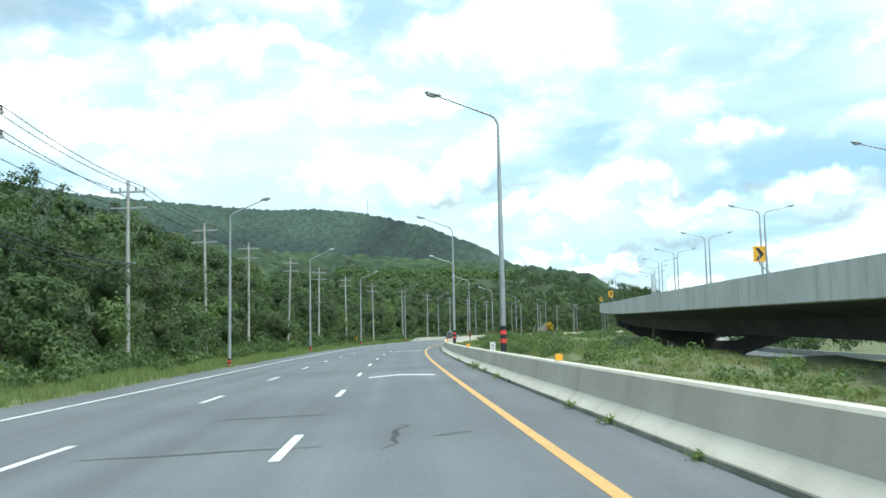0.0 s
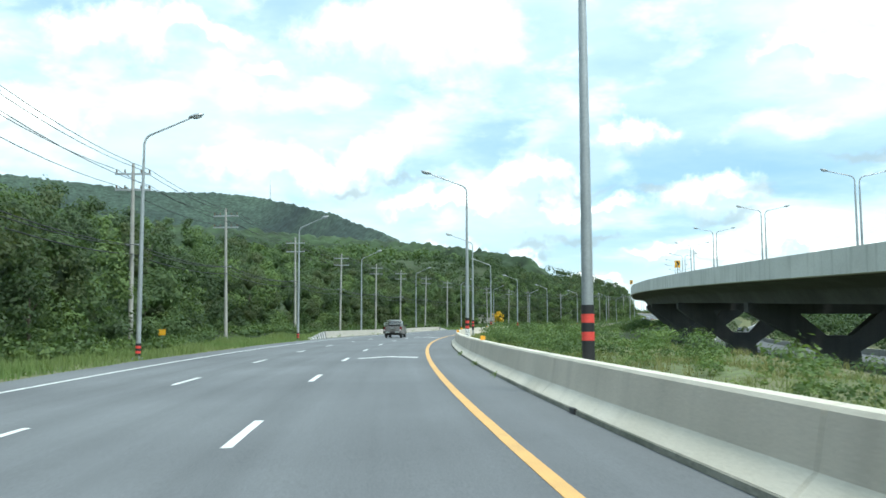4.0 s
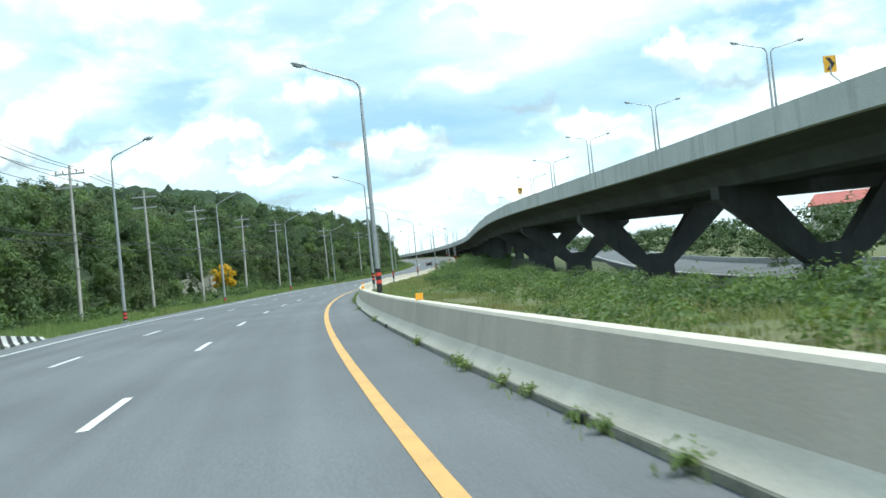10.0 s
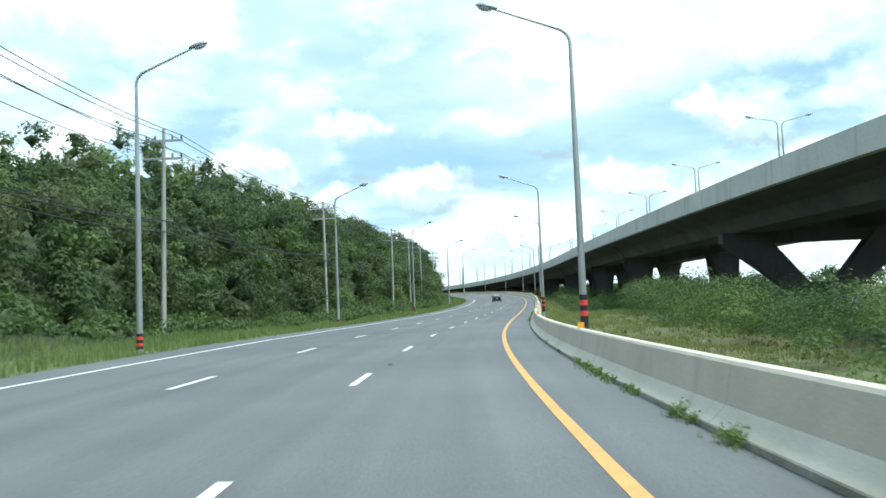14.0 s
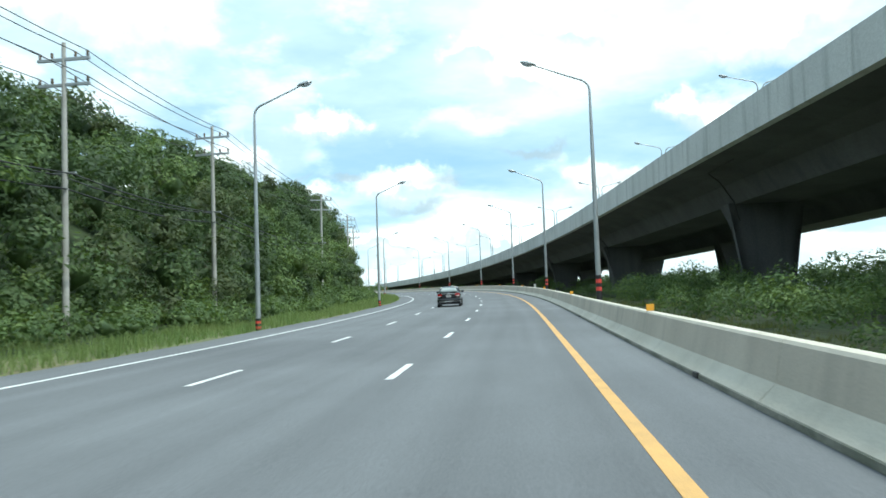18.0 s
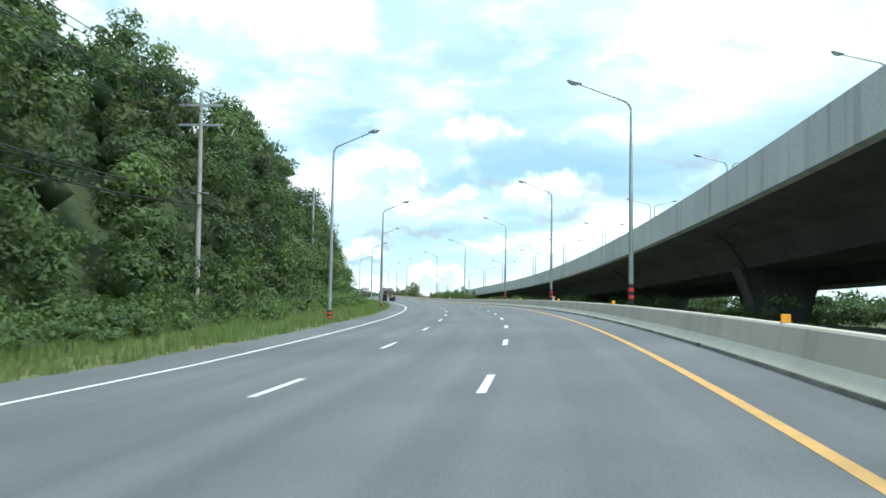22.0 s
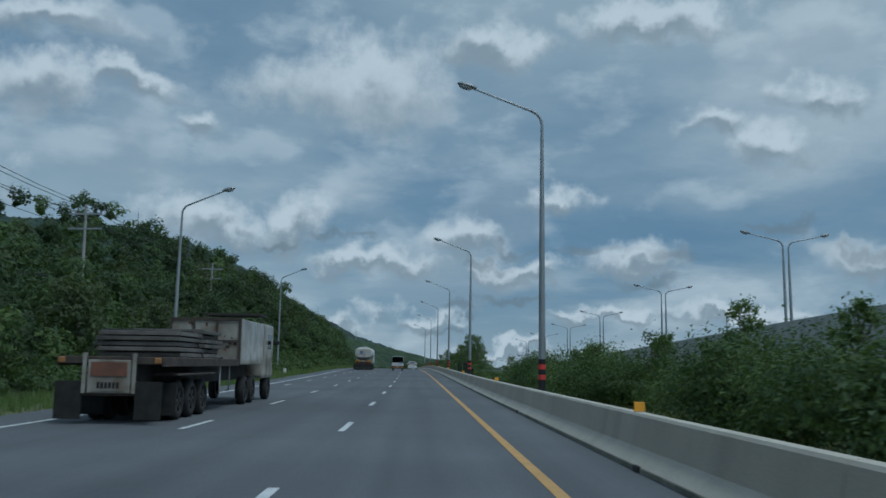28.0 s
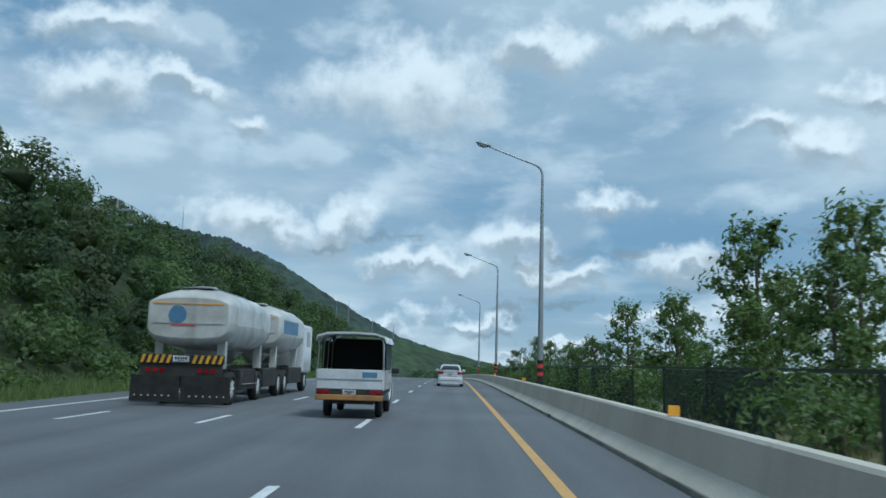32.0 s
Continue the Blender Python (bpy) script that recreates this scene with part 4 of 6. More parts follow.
def blades(rng, p, height, width=0.05, per=5):
    n = len(p)
    p = np.repeat(p, per, 0) + np.concatenate([rng.normal(0, 0.12, (n * per, 2)), np.zeros((n * per, 1))], 1)
    h = (np.repeat(height, per) * rng.uniform(0.5, 1.2, n * per))[:, None]
    a = rng.uniform(0, math.tau, n * per)
    side = np.stack([np.cos(a), np.sin(a), np.zeros_like(a)], 1) * width
    lean = np.stack([-np.sin(a), np.cos(a), np.zeros_like(a)], 1) * rng.normal(0, 0.35, (n * per, 1)) * h
    up = np.array([0, 0, 1.0])
    v = np.stack([p - side, p + side, p + lean + up * h], 1).reshape(-1, 3)
    return v, np.arange(3 * len(p)).reshape(-1, 3)


def build_grass():
    rng = np.random.default_rng(9)
    for s0, s1, o0, o1, n, h in ((-60, 1060, -18.5, -12.95, 38000, 0.42), (-20, 1000, 2.35, 8.0, 26000, 0.22), (30, 480, 3.5, 17.0, 26000, 0.26)):
        s, o = scatter(rng, n, s0, s1, o0, o1)
        if o1 < 0:
            edge = np.interp(s, EDGE_S, EDGE_O) - 1.95
            o = np.where(o > edge, edge - rng.uniform(0, 1.5, len(o)), o)
        p = ground_at(s, o)
        hh = h * (0.6 + 0.8 * np.sin(s * 0.17 + o) ** 2)
        stuff("grass", blades(rng, p, hh, 0.022, 6), GRASS if o1 < 0 or o1 > 10 and s1 > 900 else DRY_GRASS, "tall wild grass along the verge" if o1 < 0 else "yellowish wild grass in the median", "grass")
    # tufts in the gutter along the barrier
    s = np.array([47, 51, 54, 66, 70.4, 73.7, 74.8, 78, 84.9, 101, 118, 125, 157, 163, 172, 231, 237.2, 238, 241.2, 245.2, 251.2, 262, 285, 286.6, 287.7, 289.6, 294.5, 305, 316, 331, 338, 344, 350, 356, 362, 363, 364.2, 365.3, 366.2, 368.3, 371, 373.5, 376.4, 379, 383, 401, 412, 455, 468, 846])
    s = np.concatenate([s, rng.uniform(326, 400, 70), rng.uniform(225, 300, 22), rng.uniform(440, 480, 14)])
    o = rng.normal(1.40, 0.03, len(s))
    r = rng.uniform(0.1, 0.2, len(s)) * np.where(np.isin(s, (70.4, 73.7, 74.8, 84.9, 286.6, 231)), 1.3, 0.85)
    p = at(s, o, r * 0.45)
    stuff("gutter_weeds", leafy(rng, p, r * np.ones(len(s)), np.full(len(s), 190), 0.05, core=False, soft=True), GRASS, "bushy weeds sprouting in the gutter along the barrier", "weeds")
    q = np.repeat(s, 5) + rng.normal(0, 0.3, 5 * len(s))
    stuff("gutter_weeds", blades(rng, at(q, rng.normal(1.4, 0.03, len(q))), np.full(len(q), 0.12), 0.01, 4), GRASS, "thin grass in the gutter along the barrier", "weeds")


build_grass()


def tree(name, label, seed, height, spread, leaf, n_blobs, leaf_size, per=75, low=0.22, flat=0.85, flower=None, size=(0.2, 0.38)):
    """A tapered trunk with limbs, and an uneven crown of many leaves that starts at a share of its height."""
    rng = np.random.default_rng(seed)
    ob = empty(name, Matrix(), label, "tree", "trees of the roadside")
    bm = bmesh.new()
    lean = rng.normal(0, 0.04, 2) * height
    tube(bm, [(0, 0, -0.6), (lean[0] * 0.3, lean[1] * 0.3, height * 0.3), (lean[0], lean[1], height * 0.8)], [height * 0.02, height * 0.015, height * 0.005], 8)
    blobs, radii = [], []
    for k in range(n_blobs):
        a, u = rng.uniform(0, math.tau), rng.uniform(0.0, 1.0)
        wide = math.sqrt(max(0.03, 1 - (2 * u - 0.85) ** 2 / 1.35)) * rng.uniform(0.15, 1.0) ** 0.6 * (1 + 0.25 * math.sin(3 * a + seed))
        c = np.array([math.cos(a) * wide * spread + lean[0] * u, math.sin(a) * wide * spread + lean[1] * u, height * (low + (0.97 - low) * u)])
        blobs.append(c)
        radii.append(spread * rng.uniform(*size))
        if k < 12:
            st = Vector((lean[0] * 0.5 * u, lean[1] * 0.5 * u, max(height * 0.15, c[2] - height * rng.uniform(0.08, 0.22))))
            tube(bm, [st, st.lerp(Vector(c), 0.5) + Vector((0, 0, 0.03 * height)), Vector(c)], [height * 0.007, height * 0.005, height * 0.002], 5)
    part("trunk", bm, BARK, ob)
    v, q = leafy(rng, np.array(blobs), np.array(radii), np.full(n_blobs, per), leaf_size, flat, low=-0.6, core=False, soft=per <= 70)
    crown = new("crown", np_mesh("crown", v, q, leaf))
    crown.parent = ob
    if flower:
        v, q = leafy(rng, np.array(blobs), np.array(radii) * 1.06, np.full(n_blobs, per * 4), leaf_size * 0.8, flat, low=-0.6, core=False)
        fl = new("blossom", np_mesh("blossom", v, q, flower))
        fl.parent = ob
        fl["label"] = "dense bright yellow blossom"
    return ob


KINDS = [
    tree("tree", "tall broad-leaved tree with a dark green crown on the slope", 1, 9.0, 2.7, LEAF_DARK, 38, 0.28),
    tree("tree", "bushy green tree leaning over the roadside slope", 2, 7.0, 2.3, LEAF, 32, 0.25, 75, 0.12),
    tree("tree", "spreading tree with a flat layered dark crown", 3, 10.5, 4.4, LEAF_DARK, 34, 0.3, 85, 0.6, 0.4),
    tree("tree", "young feathery tree with small light green leaves", 4, 6.0, 1.3, LEAF_LIGHT, 64, 0.16, 70, 0.05, 1.0, None, (0.2, 0.42)),
    tree("tree", "thin tree with a sparse feathery crown", 6, 8.5, 2.0, LEAF, 36, 0.2, 52, 0.25, 0.9, None, (0.24, 0.42)),
]


def plant(kind, s, o, scale, spin):
    ob = KINDS[kind]
    k = scale / (ob.scale[0] if ob.get("set") else 1.0)
    m = pose(*ground_at(s, o), 0, 0, spin) @ Matrix.Diagonal((k, k, k, 1))
    if not ob.get("set"):
        ob["set"] = 1
        ob.matrix_basis = m
    else:
        copy_thing(ob, m)


rng = np.random.default_rng(21)
for k in range(72):
    s = -40 + k * 15.6 + rng.uniform(-3.5, 3.5)
    o = -rng.uniform(20.5, 30)
    if 392 < s < 418:
        o -= 9
    elif 200 < s < 440:
        o -= 3
    kind = int(rng.choice([0, 0, 1, 1, 3, 4]))
    if kind == 4 and s < 480:
        kind = 1
    big = float(np.interp(s, [0, 250, 330, 450, 500, 590, 640, 680, 750, 785, 805, 835, 860, 1000], [0.75, 0.8, 0.75, 0.6, 0.62, 0.38, 0.5, 0.9, 0.8, 0.65, 0.4, 0.4, 0.55, 0.65]))
    plant(kind, s, o, big * rng.uniform(0.65, 1.3), rng.uniform(0, 360))
for s, o, k, sc in ((596, -27, 2, 0.8), (608, -30, 2, 0.85), (622, -29, 2, 0.92), (640, -31, 2, 0.9), (652, -28, 2, 0.82), (672, -26, 4, 1.2), (681, -27, 4, 1.25), (560, -26, 4, 0.95), (536, -28, 0, 0.8), (498, -27, 4, 1.0), (512, -24, 0, 0.8), (728, -27, 0, 0.8)):
    plant(k, s, o, sc, 40 * s)
for s, o, k, sc in ((214, 8, 3, 0.34), (221, 7, 3, 0.38), (228, 8.5, 1, 0.32), (196, 9.5, 3, 0.34), (787, 6.5, 3, 0.52), (791, 7.6, 3, 0.6), (795, 6.2, 1, 0.42), (799, 8.0, 3, 0.62), (803, 6.8, 3, 0.5), (808, 7.6, 1, 0.45), (813, 6.4, 3, 0.5), (783, 8.0, 3, 0.55), (905, 7.0, 3, 0.98), (900.5, 7.6, 3, 0.9), (911, 6.2, 3, 0.75), (921, 6.6, 3, 0.8), (926, 5.8, 1, 0.5), (930, 6.4, 3, 0.62), (938, 6.0, 3, 0.6), (942, 6.8, 1, 0.55), (948, 6.0, 3, 0.7), (916, 7.5, 1, 0.62), (908, 8.6, 3, 0.8), (899, 6.4, 3, 0.7), (902.5, 5.6, 3, 0.6), (933, 6.2, 1, 0.5), (958, 6.0, 3, 0.8), (975, 6.0, 1, 0.6), (849.5, 6.6, 3, 0.5), (838, 7, 3, 0.3), (820, 7.2, 1, 0.4)):
    plant(k, s, o, sc, 70 * s)
for k in range(16):
    plant(int(rng.choice([0, 1])), 250 + 48 * k + rng.uniform(-15, 15), rng.uniform(40, 58), rng.uniform(0.4, 0.62), rng.uniform(0, 360))
golden = tree("tree", "small tree covered in bright yellow blossom beside a shed", 8, 4.3, 1.75, LEAF, 26, 0.2, 60, 0.25, 0.9, YELLOW_FLOWER)
golden.matrix_basis = pose(*ground_at(404.8, -21.8), 0, 0, 30)
shed = empty("shed", spot(406.4, -26.6, 2.6), "low beige walled shed behind the roadside bushes", "shed")
part("wall", boxed(-2.4, 2.4, -1.6, 1.6, -3.2, 1.7, bevel=0.03), BEIGE, shed)
part("roof", boxed(-2.6, 2.6, -1.8, 1.8, 1.7, 1.8, bevel=0.02), GALV, shed)


# ---- far mountain and hill ----
def ridge_mesh(name, label, eye, angles, ridge, top_r, front, back, n_az, n_rows, knobs):
    """A wooded height whose crest rises by given angles as seen from one place of the road."""
    az = np.radians(np.linspace(angles[0], angles[-1], n_az))
    deg = np.degrees(az)
    order = np.argsort(angles)
    up, far = (np.interp(deg, np.array(angles)[order], np.array(w)[order]) for w in (ridge, top_r))
    front = np.interp(deg, np.array(angles)[order], np.broadcast_to(front, len(angles))[order])
    v = np.zeros((n_rows, n_az, 3))
    for k, q in enumerate(np.linspace(0, 1, n_rows)):
        if q <= 0.8:
            u = q / 0.8
            r, shape = far - front * (1 - u), 0.25 * u + 0.75 * u * u * (1.6 - 0.6 * u)
        else:
            u = (q - 0.8) / 0.2
            r, shape = far + back * far / far.max() * u, 1 - u * u * 1.1
        x, y = eye[0] - r * np.sin(az), eye[1] + r * np.cos(az)
        z = eye[2] + far * np.tan(np.radians(up)) * shape
        amp = min(1, q * 5) * knobs * np.clip(far / far.max(), 0.22, 1)
        wave = np.array([noise.fractal(Vector((a * 0.004, b * 0.004, 0.3)), 1.0, 2.0, 4) for a, b in zip(x, y)]) * 7 * q * (1 - 0.75 * (abs(q - 0.8) < 0.12)) * min(1, knobs)
        rough = np.array([noise.noise(Vector((a * 0.16, b * 0.16, 0))) * 3.2 + noise.noise(Vector((a * 0.4, b * 0.4, 5))) * 1.4 for a, b in zip(x, y)])
        v[k] = np.stack([x, y, z + wave + amp * rough - (14 if q == 0 else 0)], 1)
    f = [(a * n_az + b, (a + 1) * n_az + b, (a + 1) * n_az + b + 1, a * n_az + b + 1) for a in range(n_rows - 1) for b in range(n_az - 1)]
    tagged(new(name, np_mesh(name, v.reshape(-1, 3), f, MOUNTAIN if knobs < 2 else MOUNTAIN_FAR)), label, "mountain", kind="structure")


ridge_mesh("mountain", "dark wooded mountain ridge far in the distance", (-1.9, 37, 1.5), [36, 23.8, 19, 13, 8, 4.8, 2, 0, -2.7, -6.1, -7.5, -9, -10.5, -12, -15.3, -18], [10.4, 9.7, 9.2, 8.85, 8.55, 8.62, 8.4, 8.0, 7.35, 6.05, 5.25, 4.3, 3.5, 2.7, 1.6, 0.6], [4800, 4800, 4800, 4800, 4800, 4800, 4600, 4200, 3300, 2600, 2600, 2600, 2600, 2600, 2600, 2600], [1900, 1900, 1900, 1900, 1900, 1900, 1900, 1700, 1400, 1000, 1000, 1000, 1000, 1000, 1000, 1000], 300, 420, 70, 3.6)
ridge_mesh("wooded_hill", "long wooded hillside behind the roadside trees", (-1.9, 37, 1.5), [36, 24, 19, 13, 7, 0, -4.2, -7.9, -10, -13.2, -15.5], [8.4, 7.6, 7.2, 6.5, 5.8, 5.4, 5.1, 4.8, 4.5, 4.0, 2.2], [640, 650, 650, 660, 660, 670, 660, 640, 620, 590, 575], [200, 200, 200, 190, 190, 170, 150, 120, 90, 60, 40], 120, 320, 80, 1.2)
ridge_mesh("hill", "low wooded hill in the far distance ahead", (271, 821, 16.8), [22, 10, -4, -8.7, -14.2, -18, -24, -34], [4.6, 4.8, 4.3, 3.2, 2.0, 1.2, 0.7, 0.4], [600, 600, 620, 650, 700, 760, 900, 1000], 150, 160, 200, 50, 0.55)


def radio_mast(x, y, z, tall):
    mast = empty("radio_mast", pose(x, y, z) @ Matrix.Diagonal((0.022 * tall, 0.022 * tall, 0.022 * tall, 1)), "thin lattice radio mast in the distance", "mast", "distant masts")
    for q in range(3):
        a = q * 2.094
        part("leg", tubed([(1.6 * math.cos(a), 1.6 * math.sin(a), -8), (0.3 * math.cos(a), 0.3 * math.sin(a), 36)], 0.32, 5), GALV, mast)
    part("antenna", tubed([(0, 0, 34), (0, 0, 46)], 0.25, 5), GALV, mast)
    for z in (6, 16, 25):
        k = 1.6 - 1.3 * (z + 8) / 44
        part("ring", tubed([(k * math.cos(a), k * math.sin(a), z) for a in (0, 2.094, 4.189, 6.283)], 0.14, 4), GALV, mast)


radio_mast(-1.9 - 4790 * math.sin(radians(1.4)), 37 + 4790 * math.cos(radians(1.4)), 690, 110)
for a, r, z, tall in ((-4.6, 620, 60, 16), (-5.4, 625, 59, 20), (-7.0, 640, 54, 15), (-8.4, 650, 50, 14), (-41, 260, 16, 27)):
    radio_mast(271 - r * math.sin(radians(a)), 821 + r * math.cos(radians(a)), z, tall)

# ---- power poles and cables ----
POWER = [-34, -10, 14, 34, 54, 74, 94, 114.5, 131, 151, 170, 190, 212, 238, 262, 286, 305, 326, 346, 366, 386, 408, 428, 465, 502, 523, 542, 584, 614, 644, 687, 730, 766, 800, 833, 870, 905, 940, 980]


def power_pole():
    ob = empty("power_pole", Matrix(), "weathered concrete power pole with steel crossarms", "utility pole", "poles of the power line")
    bm = tubed([(0, 0, -5.0), (0, 0, 6.0), (0, 0, 12.3)], [0.19, 0.15, 0.1], 4)
    part("post", bm, POLE_CONC, ob)
    for z, w in ((11.6, 1.15), (10.55, 1.15)):
        arm = part("crossarm", boxed(-w, w, -0.06, 0.06, z - 0.06, z + 0.06), GALV, ob)
        for x in (-w + 0.1, -w * 0.45, w * 0.45, w - 0.1):
            b = tubed([(x, 0, z + 0.06), (x, 0, z + 0.16), (x, 0, z + 0.2), (x, 0, z + 0.3)], [0.03, 0.07, 0.05, 0.06], 8)
            part("insulator", b, BARK, arm)
    part("bracket", boxed(-0.5, 0.5, -0.05, 0.05, 6.9, 6.98), GALV, ob)
    return ob


pole = power_pole()
tops = []
rng = np.random.default_rng(33)
for k, s in enumerate(POWER):
    o = float(np.interp(s, [0, 400, 430, 500, 580, 640, 730, 830, 900], [-19.2, -19.7, -19.5, -18.6, -20.5, -19.4, -21.3, -24.9, -25]))
    p = at(s, o)
    m = pose(p[0], p[1], p[2] - 0.15, rng.normal(0, 0.7), rng.normal(0, 0.9), heading(s) + rng.normal(0, 4))
    if k:
        copy_thing(pole, m)
    else:
        pole.matrix_basis = m
    tops.append(m)
for x, z, r in ((-1.05, 11.9, 0.022), (0.5, 11.9, 0.022), (1.05, 11.9, 0.022), (-1.05, 10.85, 0.022), (1.05, 10.85, 0.022), (0.35, 6.9, 0.03), (-0.3, 6.9, 0.03), (0.1, 6.3, 0.035)):
    pts = []
    for a, b in zip(tops, tops[1:]):
        pa, pb = a @ Vector((x, 0, z)), b @ Vector((x, 0, z))
        for q in range(6):
            u = q / 6
            c = pa.lerp(pb, u)
            c.z -= 4 * u * (1 - u) * 0.016 * (pb - pa).length
            pts.append(c)
    pts.append(tops[-1] @ Vector((x, 0, z)))
    bm = tubed(pts, r, 4)
    me = bpy.data.meshes.new("power_cable")
    bm.to_mesh(me)
    bm.free()
    me.materials.append(WIRE)
    tagged(new("power_cable", me), "thin black sagging power cable along the road", "cable", "cables of the power line")

# ---- bars across the lane, signs and markers ----
for s in (70.4, 120.3, 170.3, 220.5, 271.0):
    vs = [at(s, -3.02, 0.007), at(s + 1.35, -1.85, 0.007), at(s, -0.5, 0.007), at(s + 0.75, -0.5, 0.007), at(s + 2.1, -1.8, 0.007), at(s + 0.75, -3.02, 0.007)]
    thing("lane_bar", vs, [(0, 1, 4, 5), (1, 2, 3, 4)], WHITE_LINE, "bent white warning bar painted across the lane", "road marking", "bars across the lane")


def text_part(words, size, material, parent, m, name="lettering"):
    cu = bpy.data.curves.new(name, "FONT")
    cu.body, cu.size, cu.align_x, cu.align_y, cu.extrude = words, size, "CENTER", "CENTER", 0.002
    ob = bpy.data.objects.new(name, cu)
    scene.collection.objects.link(ob)
    me = bpy.data.meshes.new_from_object(ob.evaluated_get(bpy.context.evaluated_depsgraph_get()))
    bpy.data.objects.remove(ob)
    me.materials.clear()
    me.materials.append(material)
    t = new(name, me)
    t.parent = parent
    t.matrix_basis = m
    return t


for s, words in zip((71.6, 174.4, 274.4, 374.6, 474.4, 574.4, 672.2, 774.4), ("700", "600", "500", "400", "300", "200", "100", "000")):
    post = empty("kilometre_marker", spot(s, 1.84, 0.785) @ Matrix.Diagonal((0.74, 0.74, 0.74, 1)), "small white kilometre plate with black figures on the barrier", "road marker", "kilometre plates")
    part("plate", boxed(-0.14, 0.14, -0.012, 0.012, 0.02, 0.46, bevel=0.008), WHITE, post)
    part("foot", boxed(-0.05, 0.05, -0.05, 0.05, -0.01, 0.02), GALV, post)
    part("rule", boxed(-0.12, 0.12, -0.016, -0.013, 0.205, 0.215), BLACK, post)
    text_part("82", 0.2, BLACK, post, pose(0, -0.0145, 0.31, 90, 0, 0))
    text_part(words, 0.12, BLACK, post, pose(0, -0.0145, 0.12, 90, 0, 0))

REFLECT = [31, 57.5, 84, 111.3, 138, 165.3, 191.9, 218, 244.4, 271.5, 297, 324, 351, 378, 404, 431, 458, 484, 510.5, 537.5, 563.5, 589.4, 616, 643, 669.2, 696.8, 724, 760, 787.2, 813.3, 841, 868.3, 894.3, 921, 948]
mark = empty("barrier_reflector", Matrix(), "small orange reflector plate standing on the barrier", "reflector", "reflectors of the barrier")
part("plate", boxed(-0.09, 0.09, -0.012, 0.012, 0.0, 0.165, bevel=0.01), ORANGE, mark)
part("foot", boxed(-0.08, 0.08, -0.03, 0.06, -0.005, 0.012), GALV, mark)
for k, s in enumerate(REFLECT):
    m = spot(s, 1.84, 0.785, rng.normal(0, 4))
    if k:
        copy_thing(mark, m)
    else:
        mark.matrix_basis = m


for s, o, material, words in ((193, -18.4, SIGN_YELLOW, "small yellow marker plate on a thin post in the verge"),):
    p = empty("marker_post", pose(*ground_at(s, o), 0, 0, heading(s)), words, "marker post", "marker posts")
    part("post", tubed([(0, 0, -0.3), (0, 0, 1.5)], 0.025, 6), GALV, p)
    part("plate", boxed(-0.24, 0.24, -0.03, -0.015, 1.1, 1.5, bevel=0.01), material, p)
p = empty("kerb_stone", pose(*ground_at(868.0, -15.9), 0, 0, heading(868)), "short white painted concrete marker stone in the grass", "marker stone")
part("stone", boxed(-0.16, 0.16, -0.11, 0.11, -0.3, 0.62, bevel=0.05), WHITE, p)


def chevron_sign():
    ob = empty("chevron_sign", Matrix(), "yellow curve sign with a black chevron on a bent post", "road sign", "curve signs on the flyover")
    part("post", tubed([(0.5, 0, -1.4), (0.5, 0, 0.1), (0.1, 0, 0.5), (0, 0, 0.6), (0, 0, 1.1)], 0.045, 8), GALV, ob)
    board = part("board", boxed(-0.32, 0.32, -0.02, 0.02, 0.7, 1.55, bevel=0.01), SIGN_YELLOW, ob)
    bm = bmesh.new()
    vs = [bm.verts.new((x, -0.024, z)) for x, z in ((-0.22, 0.8), (0.0, 0.8), (0.24, 1.12), (0.0, 1.45), (-0.22, 1.45), (0.02, 1.12))]
    bm.faces.new((vs[0], vs[1], vs[2], vs[5]))
    bm.faces.new((vs[5], vs[2], vs[3], vs[4]))
    part("chevron", bm, BLACK, board, "black chevron")
    return ob


sign = chevron_sign()
for k, s in enumerate((83, 161, 238, 318, 397)):
    m = pose(*fly(s, 0.12, 0.0), 0, 0, heading(s) - 8)
    if k:
        copy_thing(sign, m)
    else:
        sign.matrix_basis = m

# concrete kerb barrier at the outer road edge, with striped ends
STRIPE_W = mat("white_stripe_paint", (0.7, 0.7, 0.68), 0.8, (0.5, 0.5, 0.48), 2, 30, 0.1)
for s0, s1 in ((226, 268), (272, 312)):
    ob = empty("edge_barrier", Matrix(), "low weathered concrete barrier with black and white striped ends", "barrier", "barriers of the road edge")
    prof = [(-13.35, -0.2), (-13.35, 0.2), (-13.28, 0.72), (-13.1, 0.72), (-13.02, 0.2), (-12.95, 0.08), (-12.95, -0.2)]
    v, f = sweep(np.linspace(s0, s1, 16), prof, closed=True)
    seg = new("body", mesh_of("body", v, f, BEIGE))
    seg.parent = ob
    for e0, d in ((s0, -1), (s1, 1)):
        for q in range(14):
            a, b = e0 + d * 0.55 * q, e0 + d * 0.55 * (q + 1)
            h0, h1 = 1 - q / 14 * 0.85, 1 - (q + 1) / 14 * 0.85
            va, vb = (at(np.full(7, z), [p[0] for p in prof], [p[1] * (h if p[1] > 0 else 1) for p in prof]) for z, h in ((a, h0), (b, h1)))
            v = np.concatenate([va, vb])
            f = [(k, (k + 1) % 7, 7 + (k + 1) % 7, 7 + k) for k in range(7)] + [tuple(range(7)), tuple(range(13, 6, -1))]
            st = new("stripe", mesh_of("stripe", v, f, (BLACK, STRIPE_W)[q % 2]))
            st.parent = ob

# the other carriageway beyond the flyover
def far_level(s):
    return np.interp(s, [60, 280, 330, 480, 560, 700], [-3.0, -3.3, -3.2, -2.0, -1.4, -1.2])


